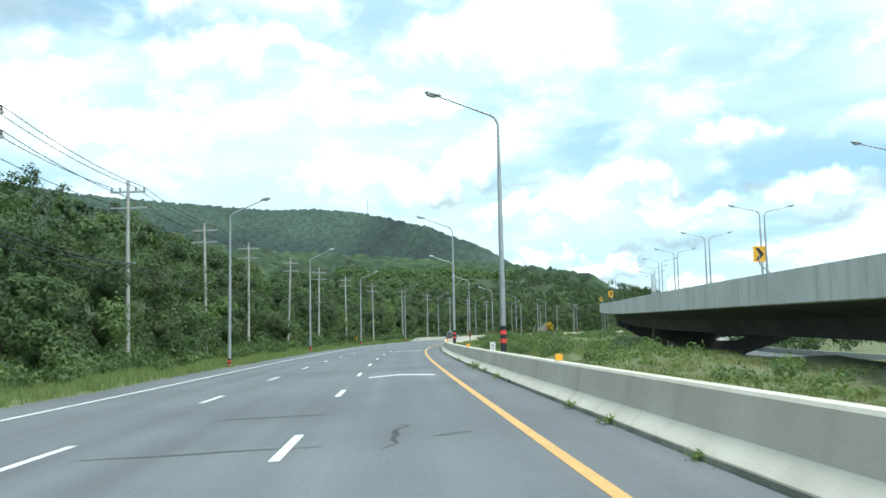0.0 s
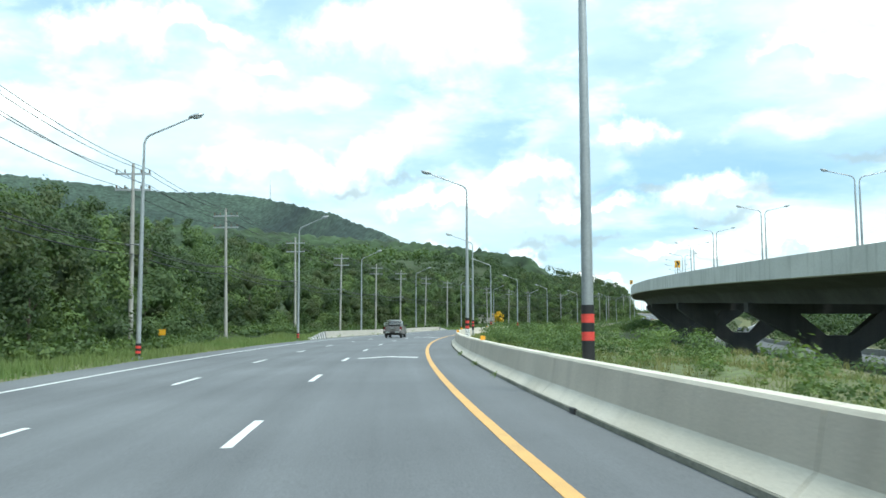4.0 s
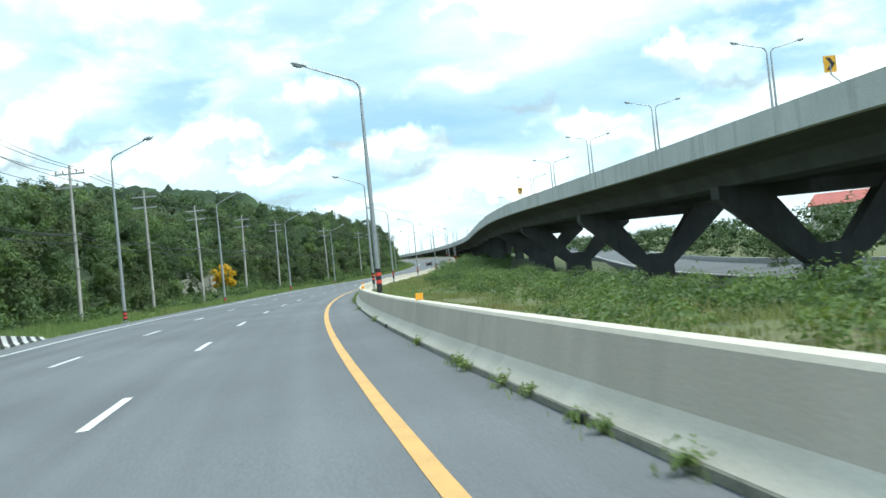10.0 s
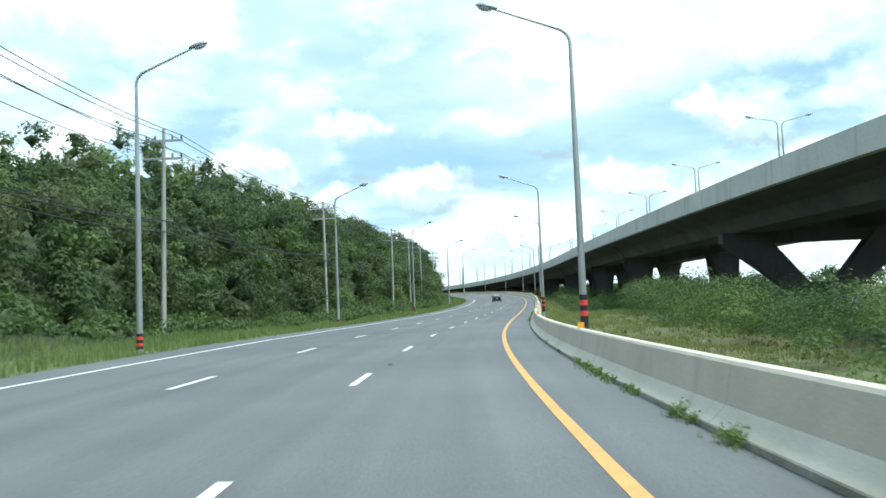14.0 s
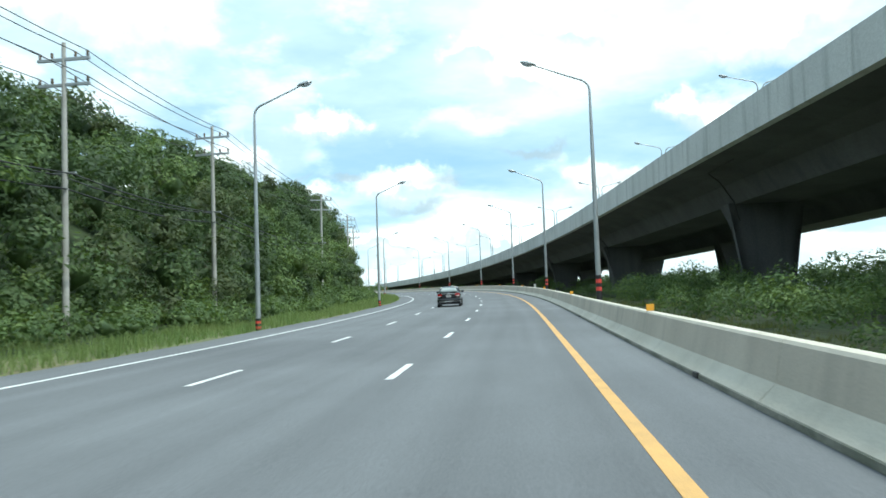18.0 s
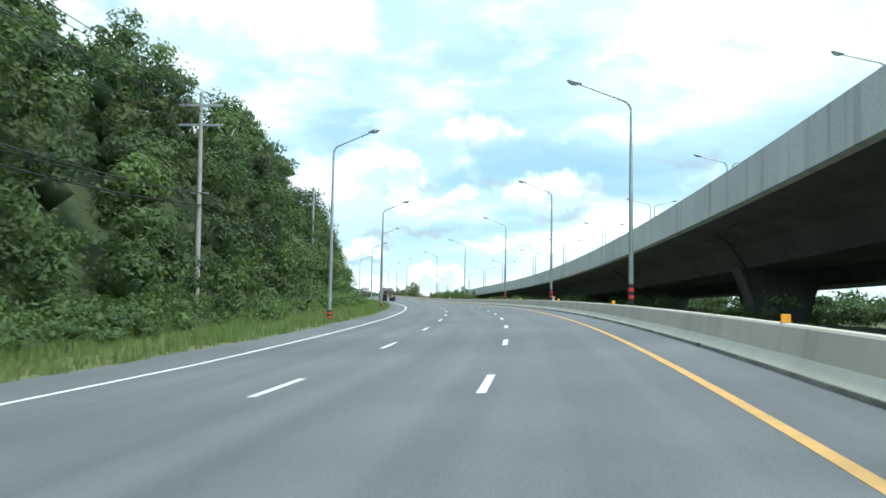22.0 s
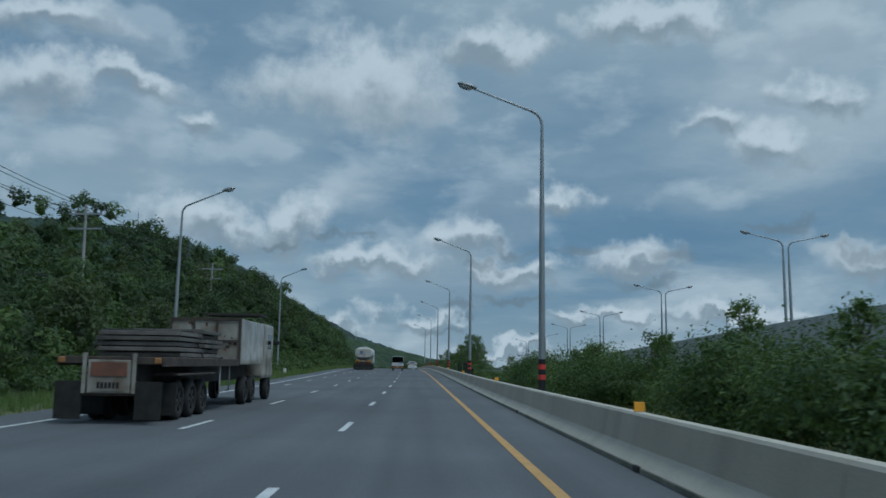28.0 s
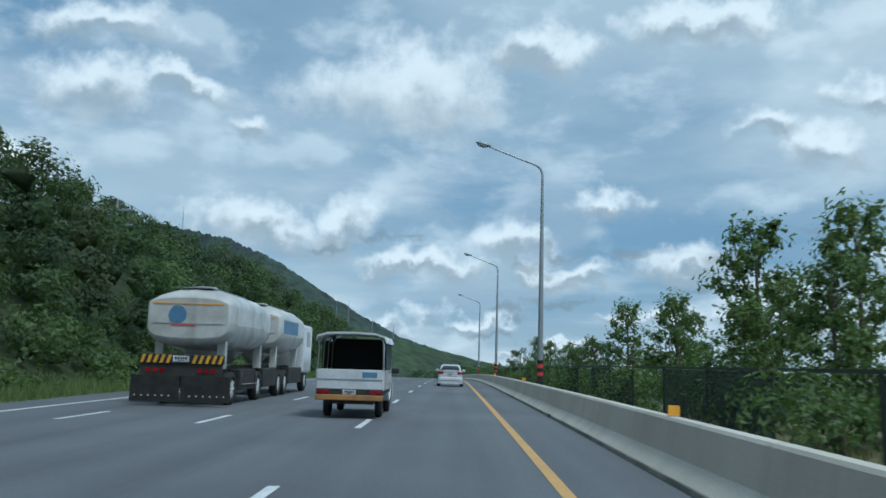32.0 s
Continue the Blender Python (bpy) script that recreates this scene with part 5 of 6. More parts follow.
ss = np.arange(60, 700, 8.0)
for name, prof, material, words, kind in (
    ("far_road", [(42.5, -2.5), (43.5, 0.0), (54.5, 0.25), (55.0, -2.5)], ASPHALT, "grey asphalt road running beyond the flyover", "road"),
    ("far_barrier", [(54.3, -0.6), (54.4, 1.05), (54.65, 1.05), (54.8, -0.6)], DECK, "pale concrete wall beside the road beyond the flyover", "barrier"),
    ("far_line", [(44.2, 0.02), (44.2, 0.03), (44.4, 0.03), (44.4, 0.02)], WHITE_LINE, "white edge line of the far road", "road marking"),
):
    v = np.concatenate([at(np.full(4, q), [c[0] for c in prof], [c[1] + float(far_level(q)) for c in prof]) for q in ss])
    f = [(a * 4 + k, a * 4 + (k + 1) % 4, (a + 1) * 4 + (k + 1) % 4, (a + 1) * 4 + k) for a in range(len(ss) - 1) for k in range(4)]
    thing(name, v, f, material, words, kind, kind="structure")

house = empty("house", pose(205, 398, 4.6, 0, 0, -50), "far house with a faded red roof among the trees", "house")
part("wall", boxed(-7, 7, -5, 5, -12, 5.0), BEIGE, house)
bm = bmesh.new()
vs = [bm.verts.new(c) for c in ((-8, -6, 4.9), (8, -6, 4.9), (8, 6, 4.9), (-8, 6, 4.9), (-6, 0, 7.6), (6, 0, 7.6))]
for c in ((0, 1, 5, 4), (2, 3, 4, 5), (1, 2, 5), (3, 0, 4), (3, 2, 1, 0)):
    bm.faces.new([vs[k] for k in c])
part("roof", bm, ROOF_RED, house, "faded red sheet roof")
for x in (-4.5, -0.5, 3.5):
    part("window", boxed(x - 0.6, x + 0.6, -5.06, -4.98, 1.2, 2.6), BLACK, house)

CHASSIS_GREEN = mat("dark_painted_steel", (0.03, 0.04, 0.035), 0.7, None, 2, 20, 0.1)
# dark netting fence behind the barrier, and sealed cracks in the asphalt
NET = mat("dark_green_netting", (0.02, 0.04, 0.03), 0.9, (0.03, 0.05, 0.036), 1.5, 30, 0.2)
NET.node_tree.nodes["Principled BSDF"].inputs["Alpha"].default_value = 0.5
fence = empty("netting_fence", Matrix(), "dark green netting fence on steel posts behind the barrier", "fence")
for k in range(33):
    s = 865 + 4 * k
    high = 0.85 if k < 2 else 1.5
    p = at(s, 4.3, -0.5)
    part("post", tubed([(p[0], p[1], p[2] - 0.2), (p[0], p[1], p[2] + high + 0.55)], 0.035, 6), CHASSIS_GREEN, fence)
    if k % 3 != 1:
        v, f = sweep([s + 0.05, s + 2, s + 3.95], [(4.29, -0.4), (4.29, high - 0.02), (4.305, high - 0.02), (4.305, -0.4)], closed=True)
        net = new("net", mesh_of("net", v, f, NET))
        net.parent = fence
    v, f = sweep([s, s + 2, s + 4], [(4.27, high), (4.27, high + 0.06), (4.33, high + 0.06), (4.33, high)], closed=True)
    rail = new("rail", mesh_of("rail", v, f, CHASSIS_GREEN))
    rail.parent = fence
TAR = mat("tar_seal", (0.035, 0.036, 0.038), 0.8, (0.06, 0.062, 0.065), 2.0, 25, 0.2)
rng = np.random.default_rng(12)
for s, o, along, across in ((55.2, -4.3, 0.2, 1.3), (49.8, -4.7, 0.15, 1.7), (51.0, -1.95, 1.6, 0.25), (50.8, -1.1, 0.2, 0.3), (44.5, -5.4, 0.2, 0.6), (110.3, -6.2, 0.5, 0.9), (116.6, -4.8, 0.4, 0.9), (109.1, -6.1, 0.6, 0.8), (402.4, -3.3, 0.5, 0.2), (458.3, -4.0, 0.3, 0.8), (590, -6.0, 0.2, 0.8), (850.5, -1.9, 0.3, 0.5), (862, -5.2, 0.2, 1.0)):
    n = 9
    pts = []
    for q in range(n):
        u = q / (n - 1) * 2 - 1
        w = 0.05 * (1 - abs(u)) + 0.012
        c = (s + along * u + rng.normal(0, 0.05), o + across * u * (1 if across > along else rng.uniform(-1, 1)) + rng.normal(0, 0.02))
        pts.append((c, w))
    v = [at(c[0] + (w if across > along else 0) * sgn, c[1] + (0 if across > along else w) * sgn, 0.005) for c, w in pts for sgn in (-1, 1)]
    f = [(2 * q, 2 * q + 1, 2 * q + 3, 2 * q + 2) for q in range(n - 1)]
    thing("tar_seam", v, f, TAR, "thin dark sealed crack in the asphalt", "crack", "sealed cracks")

# ---- vehicles, each built round its rear axle: x to the right, y ahead ----
def paint(name, color, rough=0.3, dirt=None, metal=0.0):
    m = mat(name, color, rough, dirt or tuple(c * 0.85 for c in color), 1.6, 14, 0.0, metal=metal, grit=0.05, streak=0.5 if dirt else 0.0)
    m.node_tree.nodes["Principled BSDF"].inputs["Coat Weight"].default_value = 0.6
    return m


GREY_PAINT = paint("dusty_grey_paint", (0.19, 0.187, 0.182), 0.38, (0.11, 0.1, 0.092), 0.4)
BLACK_PAINT = paint("glossy_black_paint", (0.005, 0.005, 0.007), 0.07)
BLACK_PAINT.node_tree.nodes["Principled BSDF"].inputs["Coat Weight"].default_value = 0.5
BLACK_PAINT.node_tree.nodes["Principled BSDF"].inputs["Specular IOR Level"].default_value = 0.5
WHITE_PAINT = paint("white_car_paint", (0.72, 0.72, 0.72), 0.25)
CREAM = paint("chipped_cream_paint", (0.42, 0.4, 0.35), 0.75, (0.2, 0.16, 0.12))
TANK_WHITE = paint("tank_white_paint", (0.62, 0.61, 0.57), 0.5, (0.47, 0.45, 0.4))
RUBBER = mat("tyre_rubber", (0.018, 0.018, 0.018), 0.85, (0.035, 0.033, 0.03), 4, 40, 0.2)
ALLOY = mat("wheel_alloy", (0.5, 0.5, 0.5), 0.35, (0.35, 0.35, 0.35), 3, 30, 0.0, metal=0.8)
# chrome boot trim: its bright reflection is put into this pale, barely metallic colour
BRIGHT_TRIM = mat("bright_trim", (0.72, 0.73, 0.74), 0.3, (0.6, 0.61, 0.62), 3, 30, 0.0, metal=0.3)
CHROME = mat("chrome", (0.75, 0.76, 0.77), 0.15, (0.6, 0.6, 0.6), 3, 30, 0.0, metal=1.0)
TAIL_RED = mat("red_tail_lamp", (0.36, 0.01, 0.014), 0.12, (0.2, 0.006, 0.008), 3, 30, 0.0)
LAMP_CLEAR = mat("clear_lamp", (0.7, 0.68, 0.66), 0.15, None, 3, 30, 0.0)
DARK_RED = mat("dark_red_tail_lamp", (0.2, 0.008, 0.012), 0.15, (0.1, 0.005, 0.007), 3, 30, 0.0)
DARK_GLASS = mat("tinted_glass", (0.012, 0.015, 0.016), 0.05, (0.016, 0.02, 0.02), 2, 20, 0.0, spec=0.9)
# rear window: the bright surroundings it mirrors are put into the glass colour
REAR_GLASS = mat("pale_rear_glass", (0.3, 0.34, 0.33), 0.06, (0.24, 0.28, 0.275), 2, 20, 0.0, spec=1.0)
STEEL_TUBE = mat("stainless_tube", (0.62, 0.62, 0.6), 0.3, None, 3, 20, 0.0, metal=0.9)
CHASSIS = mat("chassis_black", (0.025, 0.024, 0.023), 0.8, (0.05, 0.045, 0.04), 2, 20, 0.2)
TIMBER = mat("grey_timber", (0.2, 0.185, 0.165), 0.9, (0.11, 0.1, 0.092), 1.5, 20, 0.3, vary=0.25)
RUST = mat("rusty_steel", (0.25, 0.11, 0.07), 0.85, (0.16, 0.08, 0.055), 2.5, 25, 0.2)
DIRTY_STEEL = mat("dirty_brown_steel", (0.1, 0.075, 0.06), 0.85, (0.05, 0.04, 0.035), 2.5, 25, 0.2)
BLUE_PANEL = mat("blue_painted_panel", (0.1, 0.22, 0.36), 0.5, (0.13, 0.25, 0.38), 2, 25, 0.0)
PLATE = mat("number_plate", (0.7, 0.7, 0.69), 0.4, None, 3, 20, 0.0)
DULL_ORANGE = paint("faded_orange_paint", (0.5, 0.24, 0.06), 0.6, (0.3, 0.15, 0.06))
GREEN_TARP = mat("dark_green_tarp", (0.02, 0.045, 0.03), 0.8, None, 1.5, 15, 0.2)


def arch(cy, cz, r, n=9):
    """Round over a wheel from front to back."""
    return [(cy + r * math.cos(math.pi * k / (n - 1)), cz + r * math.sin(math.pi * k / (n - 1)) * 0.96) for k in range(n)]


def shell(outline, half, top, belly=0.4, round_end=0.07, round_top=0.06):
    """A car's lower body: its side outline, carried across with rounded ends and shoulders."""
    bm = bmesh.new()
    ys = [p[0] for p in outline]
    mid = (min(ys) + max(ys)) / 2
    cols = []
    for u in (-1, -0.93, -0.75, -0.4, 0, 0.4, 0.75, 0.93, 1):
        col = []
        for y, z in outline:
            yy = mid + (y - mid) * (1 - round_end * abs(u) ** 3 * min(1, abs(y - mid) / (max(ys) - mid)) ** 2)
            zz = z - round_top * abs(u) ** 5 * max(0, (z - belly) / (top - belly))
            tuck = 1 - 0.06 * max(0, (z - 0.75) / (top - 0.75)) - (0.05 if z < belly else 0)
            col.append(bm.verts.new((u * half * tuck, yy, zz)))
        cols.append(col)
    n = len(outline)
    for a, b in zip(cols, cols[1:]):
        for k in range(n):
            j = (k + 1) % n
            bm.faces.new((a[k], a[j], b[j], b[k])).smooth = True
    bm.faces.new(cols[0][::-1])
    bm.faces.new(cols[-1])
    bmesh.ops.triangulate(bm, faces=[f for f in bm.faces if len(f.verts) > 4])
    bmesh.ops.recalc_face_normals(bm, faces=bm.faces)
    return bm


def cabin(base, roof, half_b, half_r, z0, z1):
    """The upper body: four base stations and a rounded roof."""
    bm = bmesh.new()
    rings = []
    for q, z, inset, short in ((0, 0, 0, 0), (0.35, 0.35, 0, 0), (0.7, 0.7, 0.005, 0.01), (0.86, 0.88, 0.04, 0.06), (0.95, 0.96, 0.1, 0.15), (1.0, 1.0, 0.24, 0.34)):
        w = half_b + (half_r - half_b) * q - inset
        y0 = base[0] + (roof[0] - base[0]) * q + short
        y1 = base[1] + (roof[1] - base[1]) * q - short
        z = z0 + (z1 - z0) * z
        rings.append([bm.verts.new(p) for p in ((-w * 0.93, y0, z), (0, y0 - 0.05, z), (w * 0.93, y0, z), (w, y0 + 0.15, z), (w, (y0 + y1) / 2, z), (w, y1 - 0.2, z), (w * 0.9, y1, z), (0, y1 + 0.1, z), (-w * 0.9, y1, z), (-w, y1 - 0.2, z), (-w, (y0 + y1) / 2, z), (-w, y0 + 0.15, z))])
    for a, b in zip(rings, rings[1:]):
        for k in range(12):
            bm.faces.new((a[k], a[(k + 1) % 12], b[(k + 1) % 12], b[k])).smooth = True
    bm.faces.new(rings[-1])
    bmesh.ops.recalc_face_normals(bm, faces=bm.faces)
    return bm


def pane(pts, lift=0.012):
    """A flat piece of glass, a little proud of the corners given."""
    bm = bmesh.new()
    p = [Vector(q) for q in pts]
    nrm = (p[1] - p[0]).cross(p[2] - p[0]).normalized() * lift
    a, b = [bm.verts.new(q + nrm) for q in p], [bm.verts.new(q - nrm) for q in p]
    n = len(p)
    bm.faces.new(a)
    bm.faces.new(b[::-1])
    for k in range(n):
        bm.faces.new((a[k], b[k], b[(k + 1) % n], a[(k + 1) % n]))
    bmesh.ops.recalc_face_normals(bm, faces=bm.faces)
    return bm


def bowed_pane(low, high, bow, lift=0.012):
    """Glass that bows outward between a lower and an upper edge, each given as half width, y and z."""
    bm = bmesh.new()
    rows = []
    for q in (0, 0.5, 1):
        w, y, z = (a + (b - a) * q for a, b in zip(low, high))
        rows.append([bm.verts.new((w * u, y - bow * (1 - u * u), z + lift)) for u in (-1, -0.6, -0.2, 0.2, 0.6, 1)])
    for a, b in zip(rows, rows[1:]):
        for k in range(5):
            bm.faces.new((a[k], a[k + 1], b[k + 1], b[k])).smooth = True
    r = bmesh.ops.extrude_face_region(bm, geom=bm.faces[:])
    for q in [g for g in r["geom"] if isinstance(g, bmesh.types.BMVert)]:
        q.co.y += 0.03 if bow > 0 else -0.03
    bmesh.ops.recalc_face_normals(bm, faces=bm.faces)
    return bm


def wheel(parent, x, y, r, w, rim=None, spokes=7):
    """A tyre with a rounded tread, and a dished rim with spokes."""
    ob = new("wheel")
    ob.parent = parent
    ob.matrix_basis = pose(x, y, r, 0, 0, 0)
    side = 1 if x > 0 else -1
    bm = bmesh.new()
    prof = [(-0.5, 0.62), (-0.5, 0.86), (-0.38, 0.98), (0, 1.0), (0.38, 0.98), (0.5, 0.86), (0.5, 0.62), (0.3, 0.6), (-0.3, 0.6)]
    n = 22
    rings = [[bm.verts.new((px * w, pr * r * math.cos(a), pr * r * math.sin(a))) for px, pr in prof] for a in (math.tau * k / n for k in range(n))]
    for k in range(n):
        a, b = rings[k], rings[(k + 1) % n]
        for j in range(len(prof)):
            i = (j + 1) % len(prof)
            bm.faces.new((a[j], a[i], b[i], b[j])).smooth = True
    bmesh.ops.recalc_face_normals(bm, faces=bm.faces)
    part("tyre", bm, RUBBER, ob)
    bm = bmesh.new()
    tube(bm, [(side * w * 0.16, 0, 0), (side * w * 0.22, 0, 0)], r * 0.61, 20)
    for k in range(spokes):
        a = math.tau * k / spokes
        d = Vector((0, math.cos(a), math.sin(a)))
        t = Vector((0, -math.sin(a), math.cos(a))) * r * 0.07
        q = [Vector((side * w * 0.46, 0, 0)) + d * r * 0.08 + t, Vector((side * w * 0.46, 0, 0)) + d * r * 0.08 - t, Vector((side * w * 0.4, 0, 0)) + d * r * 0.62 - t * 1.3, Vector((side * w * 0.4, 0, 0)) + d * r * 0.62 + t * 1.3]
        back = Vector((-side * w * 0.15, 0, 0))
        vs = [bm.verts.new(c) for c in q] + [bm.verts.new(c + back) for c in q]
        for f in ((0, 1, 2, 3), (7, 6, 5, 4), (0, 4, 5, 1), (1, 5, 6, 2), (2, 6, 7, 3), (3, 7, 4, 0)):
            bm.faces.new([vs[i] for i in f])
    bmesh.ops.recalc_face_normals(bm, faces=bm.faces)
    part("rim", bm, rim or ALLOY, ob)
    return ob


def plate_bars(parent, x, y, z, w=0.34, h=0.15):
    """A number plate whose characters are plain bars."""
    ob = part("number_plate", boxed(x - w / 2, x + w / 2, y - 0.012, y, z, z + h, bevel=0.005), PLATE, parent)
    for k in range(5):
        a = x - w * 0.36 + k * w * 0.155
        part("bar", boxed(a, a + w * 0.1, y - 0.016, y - 0.0125, z + h * 0.36, z + h * 0.8), BLACK, ob)
    part("bar", boxed(x - w * 0.2, x + w * 0.2, y - 0.016, y - 0.0125, z + h * 0.14, z + h * 0.24), BLACK, ob)


def mirrors(parent, half, y, z, material):
    for side in (-1, 1):
        bm = boxed(side * half - 0.02 if side > 0 else side * half - 0.2, side * half + 0.2 if side > 0 else side * half + 0.02, y - 0.06, y + 0.1, z, z + 0.16, bevel=0.04)
        part("wing_mirror", bm, material, parent)


def lofted(stations, close=True):
    """A rounded body through cross-sections given as y, half width, bottom and top."""
    bm = bmesh.new()
    rings = []
    for y, w, zb, zt in stations:
        h = zt - zb
        half = [(0, zb), (w * 0.8, zb), (w * 0.94, zb + 0.05 * h), (w * 0.99, zb + 0.18 * h), (w, zb + 0.42 * h), (w * 0.99, zb + 0.62 * h), (w * 0.955, zb + 0.8 * h), (w * 0.9, zb + 0.92 * h), (w * 0.8, zt - 0.012), (w * 0.5, zt + 0.008), (0, zt + 0.016)]
        rings.append([bm.verts.new((x, y, z)) for x, z in half + [(-x, z) for x, z in half[-2:0:-1]]])
    n = len(rings[0])
    for a, b in zip(rings, rings[1:]):
        for j in range(n):
            bm.faces.new((a[j], a[(j + 1) % n], b[(j + 1) % n], b[j])).smooth = True
    if close:
        for ring in (rings[0], rings[-1]):
            bm.faces.new(ring).smooth = True
    bmesh.ops.recalc_face_normals(bm, faces=bm.faces)
    return bm


def prism(plan, z0, z1, lean=0.0):
    """An upright block over a plan of (x, y) corners; the top is drawn in by lean."""
    bm = bmesh.new()
    cx, cy = (sum(p[k] for p in plan) / len(plan) for k in (0, 1))
    lo = [bm.verts.new((x, y, z0)) for x, y in plan]
    hi = [bm.verts.new((x + (cx - x) * lean, y + (cy - y) * lean, z1)) for x, y in plan]
    n = len(plan)
    for k in range(n):
        bm.faces.new((lo[k], lo[(k + 1) % n], hi[(k + 1) % n], hi[k]))
    bm.faces.new(lo[::-1])
    bm.faces.new(hi)
    bmesh.ops.recalc_face_normals(bm, faces=bm.faces)
    bmesh.ops.bevel(bm, geom=bm.edges[:], offset=0.018, segments=2, affect="EDGES", profile=0.5)
    return bm


def greenhouse(rows):
    """A car's roof and pillars through level rings: z, rear y, front y, half width."""
    bm = bmesh.new()
    rings = []
    for z, y0, y1, w in rows:
        ring = []
        for k in range(28):
            a = math.tau * k / 28
            c, d = math.cos(a), math.sin(a)
            x = w * math.copysign(abs(c) ** 0.42, c)
            y = (y0 + y1) / 2 + (y1 - y0) / 2 * math.copysign(abs(d) ** 0.42, d)
            ring.append(bm.verts.new((x, y, z)))
        rings.append(ring)
    for a, b in zip(rings, rings[1:]):
        for k in range(28):
            bm.faces.new((a[k], a[(k + 1) % 28], b[(k + 1) % 28], b[k])).smooth = True
    bm.faces.new(rings[-1]).smooth = True
    bmesh.ops.recalc_face_normals(bm, faces=bm.faces)
    return bm


def sedan(name, label, body, m, pale=True, marks=True):
    ob = empty(name, m, label, "car")
    hull = part("body", lofted([(-0.80, 0.58, 0.42, 0.93), (-0.785, 0.68, 0.37, 0.99), (-0.74, 0.765, 0.32, 1.035), (-0.62, 0.82, 0.28, 1.055), (-0.35, 0.85, 0.26, 1.06), (0, 0.862, 0.25, 1.045), (0.6, 0.865, 0.24, 1.02), (1.3, 0.865, 0.24, 1.0), (1.9, 0.86, 0.24, 0.99), (2.3, 0.852, 0.24, 0.97), (2.7, 0.835, 0.25, 0.91), (2.95, 0.79, 0.27, 0.84), (3.12, 0.71, 0.3, 0.75), (3.2, 0.58, 0.36, 0.64)]), body, ob)
    part("cabin", greenhouse([(0.98, -0.46, 2.3, 0.79), (1.1, -0.3, 2.08, 0.765), (1.22, -0.1, 1.84, 0.735), (1.34, 0.12, 1.62, 0.695), (1.42, 0.3, 1.46, 0.645), (1.465, 0.46, 1.3, 0.56), (1.485, 0.66, 1.1, 0.4)]), body, ob)
    part("rear_window", bowed_pane((0.66, -0.33, 1.085), (0.5, 0.16, 1.385), 0.06, 0.02), REAR_GLASS if pale else DARK_GLASS, ob)
    part("windscreen", bowed_pane((0.66, 2.0, 1.08), (0.52, 1.52, 1.385), -0.1, 0.02), DARK_GLASS, ob)
    for side in (-1, 1):
        for a, b, c, d in ((0.02, 0.84, 0.84, 0.36), (0.9, 1.78, 1.4, 0.9)):
            part("side_window", pane([(side * 0.768, a, 1.08), (side * 0.768, b, 1.08), (side * 0.685, c, 1.355), (side * 0.685, d, 1.355)], 0.014), DARK_GLASS, ob)
        part("window_trim", tubed([(side * 0.79, -0.1, 1.06), (side * 0.79, 0.8, 1.055), (side * 0.785, 1.85, 1.05)], 0.009, 6), CHROME, ob)
        lamp = part("tail_lamp", prism([(side * x, y) for x, y in ((0.47, -0.815), (0.66, -0.8), (0.76, -0.765), (0.845, -0.58), (0.78, -0.5), (0.5, -0.6))], 0.81, 0.985, 0.06), TAIL_RED, ob)
        part("reverse_lens", prism([(side * x, y) for x, y in ((0.56, -0.812), (0.68, -0.802), (0.78, -0.755), (0.82, -0.66), (0.7, -0.6), (0.58, -0.7))], 0.765, 0.815), LAMP_CLEAR, lamp)
        part("headlamp", prism([(side * x, y) for x, y in ((0.5, 3.1), (0.7, 3.06), (0.83, 2.75), (0.76, 2.7), (0.5, 2.9))], 0.64, 0.79), LAMP_CLEAR, ob)
        for y in (0.62, 1.6):
            part("door_handle", boxed(*sorted((side * 0.85, side * 0.882)), y, y + 0.18, 0.86, 0.89, bevel=0.008), CHROME if marks else body, ob)
        part("side_skirt", boxed(*sorted((side * 0.8, side * 0.885)), 0.36, 2.16, 0.17, 0.28, bevel=0.025), body, ob)
        for y in (0.0, 2.5):
            part("wheel_arch", tubed([(side * 0.7, y, 0.31), (side * 0.868, y, 0.31)], 0.34, 24), BLACK, hull)
    bump = part("bumper", lofted([(-0.855, 0.54, 0.3, 0.55), (-0.845, 0.68, 0.27, 0.6), (-0.8, 0.79, 0.24, 0.63), (-0.7, 0.862, 0.22, 0.64), (-0.52, 0.882, 0.22, 0.63), (-0.36, 0.874, 0.23, 0.6)]), body, ob)
    part("bumper_groove", lofted([(-0.862, 0.5, 0.385, 0.405), (-0.85, 0.68, 0.385, 0.405), (-0.8, 0.797, 0.385, 0.405), (-0.72, 0.86, 0.385, 0.405)]), GALV if pale else BLACK, bump)
    part("rear_lip", lofted([(-0.9, 0.6, 0.19, 0.235), (-0.88, 0.76, 0.19, 0.24), (-0.82, 0.86, 0.18, 0.245), (-0.6, 0.9, 0.18, 0.25), (-0.4, 0.88, 0.19, 0.25)]), body, bump)
    part("trunk_lid", prism([(-0.47, -0.812), (0.47, -0.812), (0.44, -0.7), (-0.44, -0.7)], 0.66, 0.955), body, hull)
    part("trunk_trim", boxed(-0.5, 0.5, -0.832, -0.79, 0.955, 0.985, bevel=0.008), BRIGHT_TRIM, hull)
    part("spoiler", lofted([(-0.8, 0.5, 1.05, 1.075), (-0.78, 0.64, 1.045, 1.085), (-0.7, 0.7, 1.04, 1.09), (-0.58, 0.68, 1.045, 1.08)]), body, hull)
    part("badge", boxed(-0.04, 0.04, -0.83, -0.8, 0.99, 1.045, bevel=0.012), BRIGHT_TRIM, hull)
    plate_bars(ob, 0, -0.822, 0.72, 0.36, 0.17)
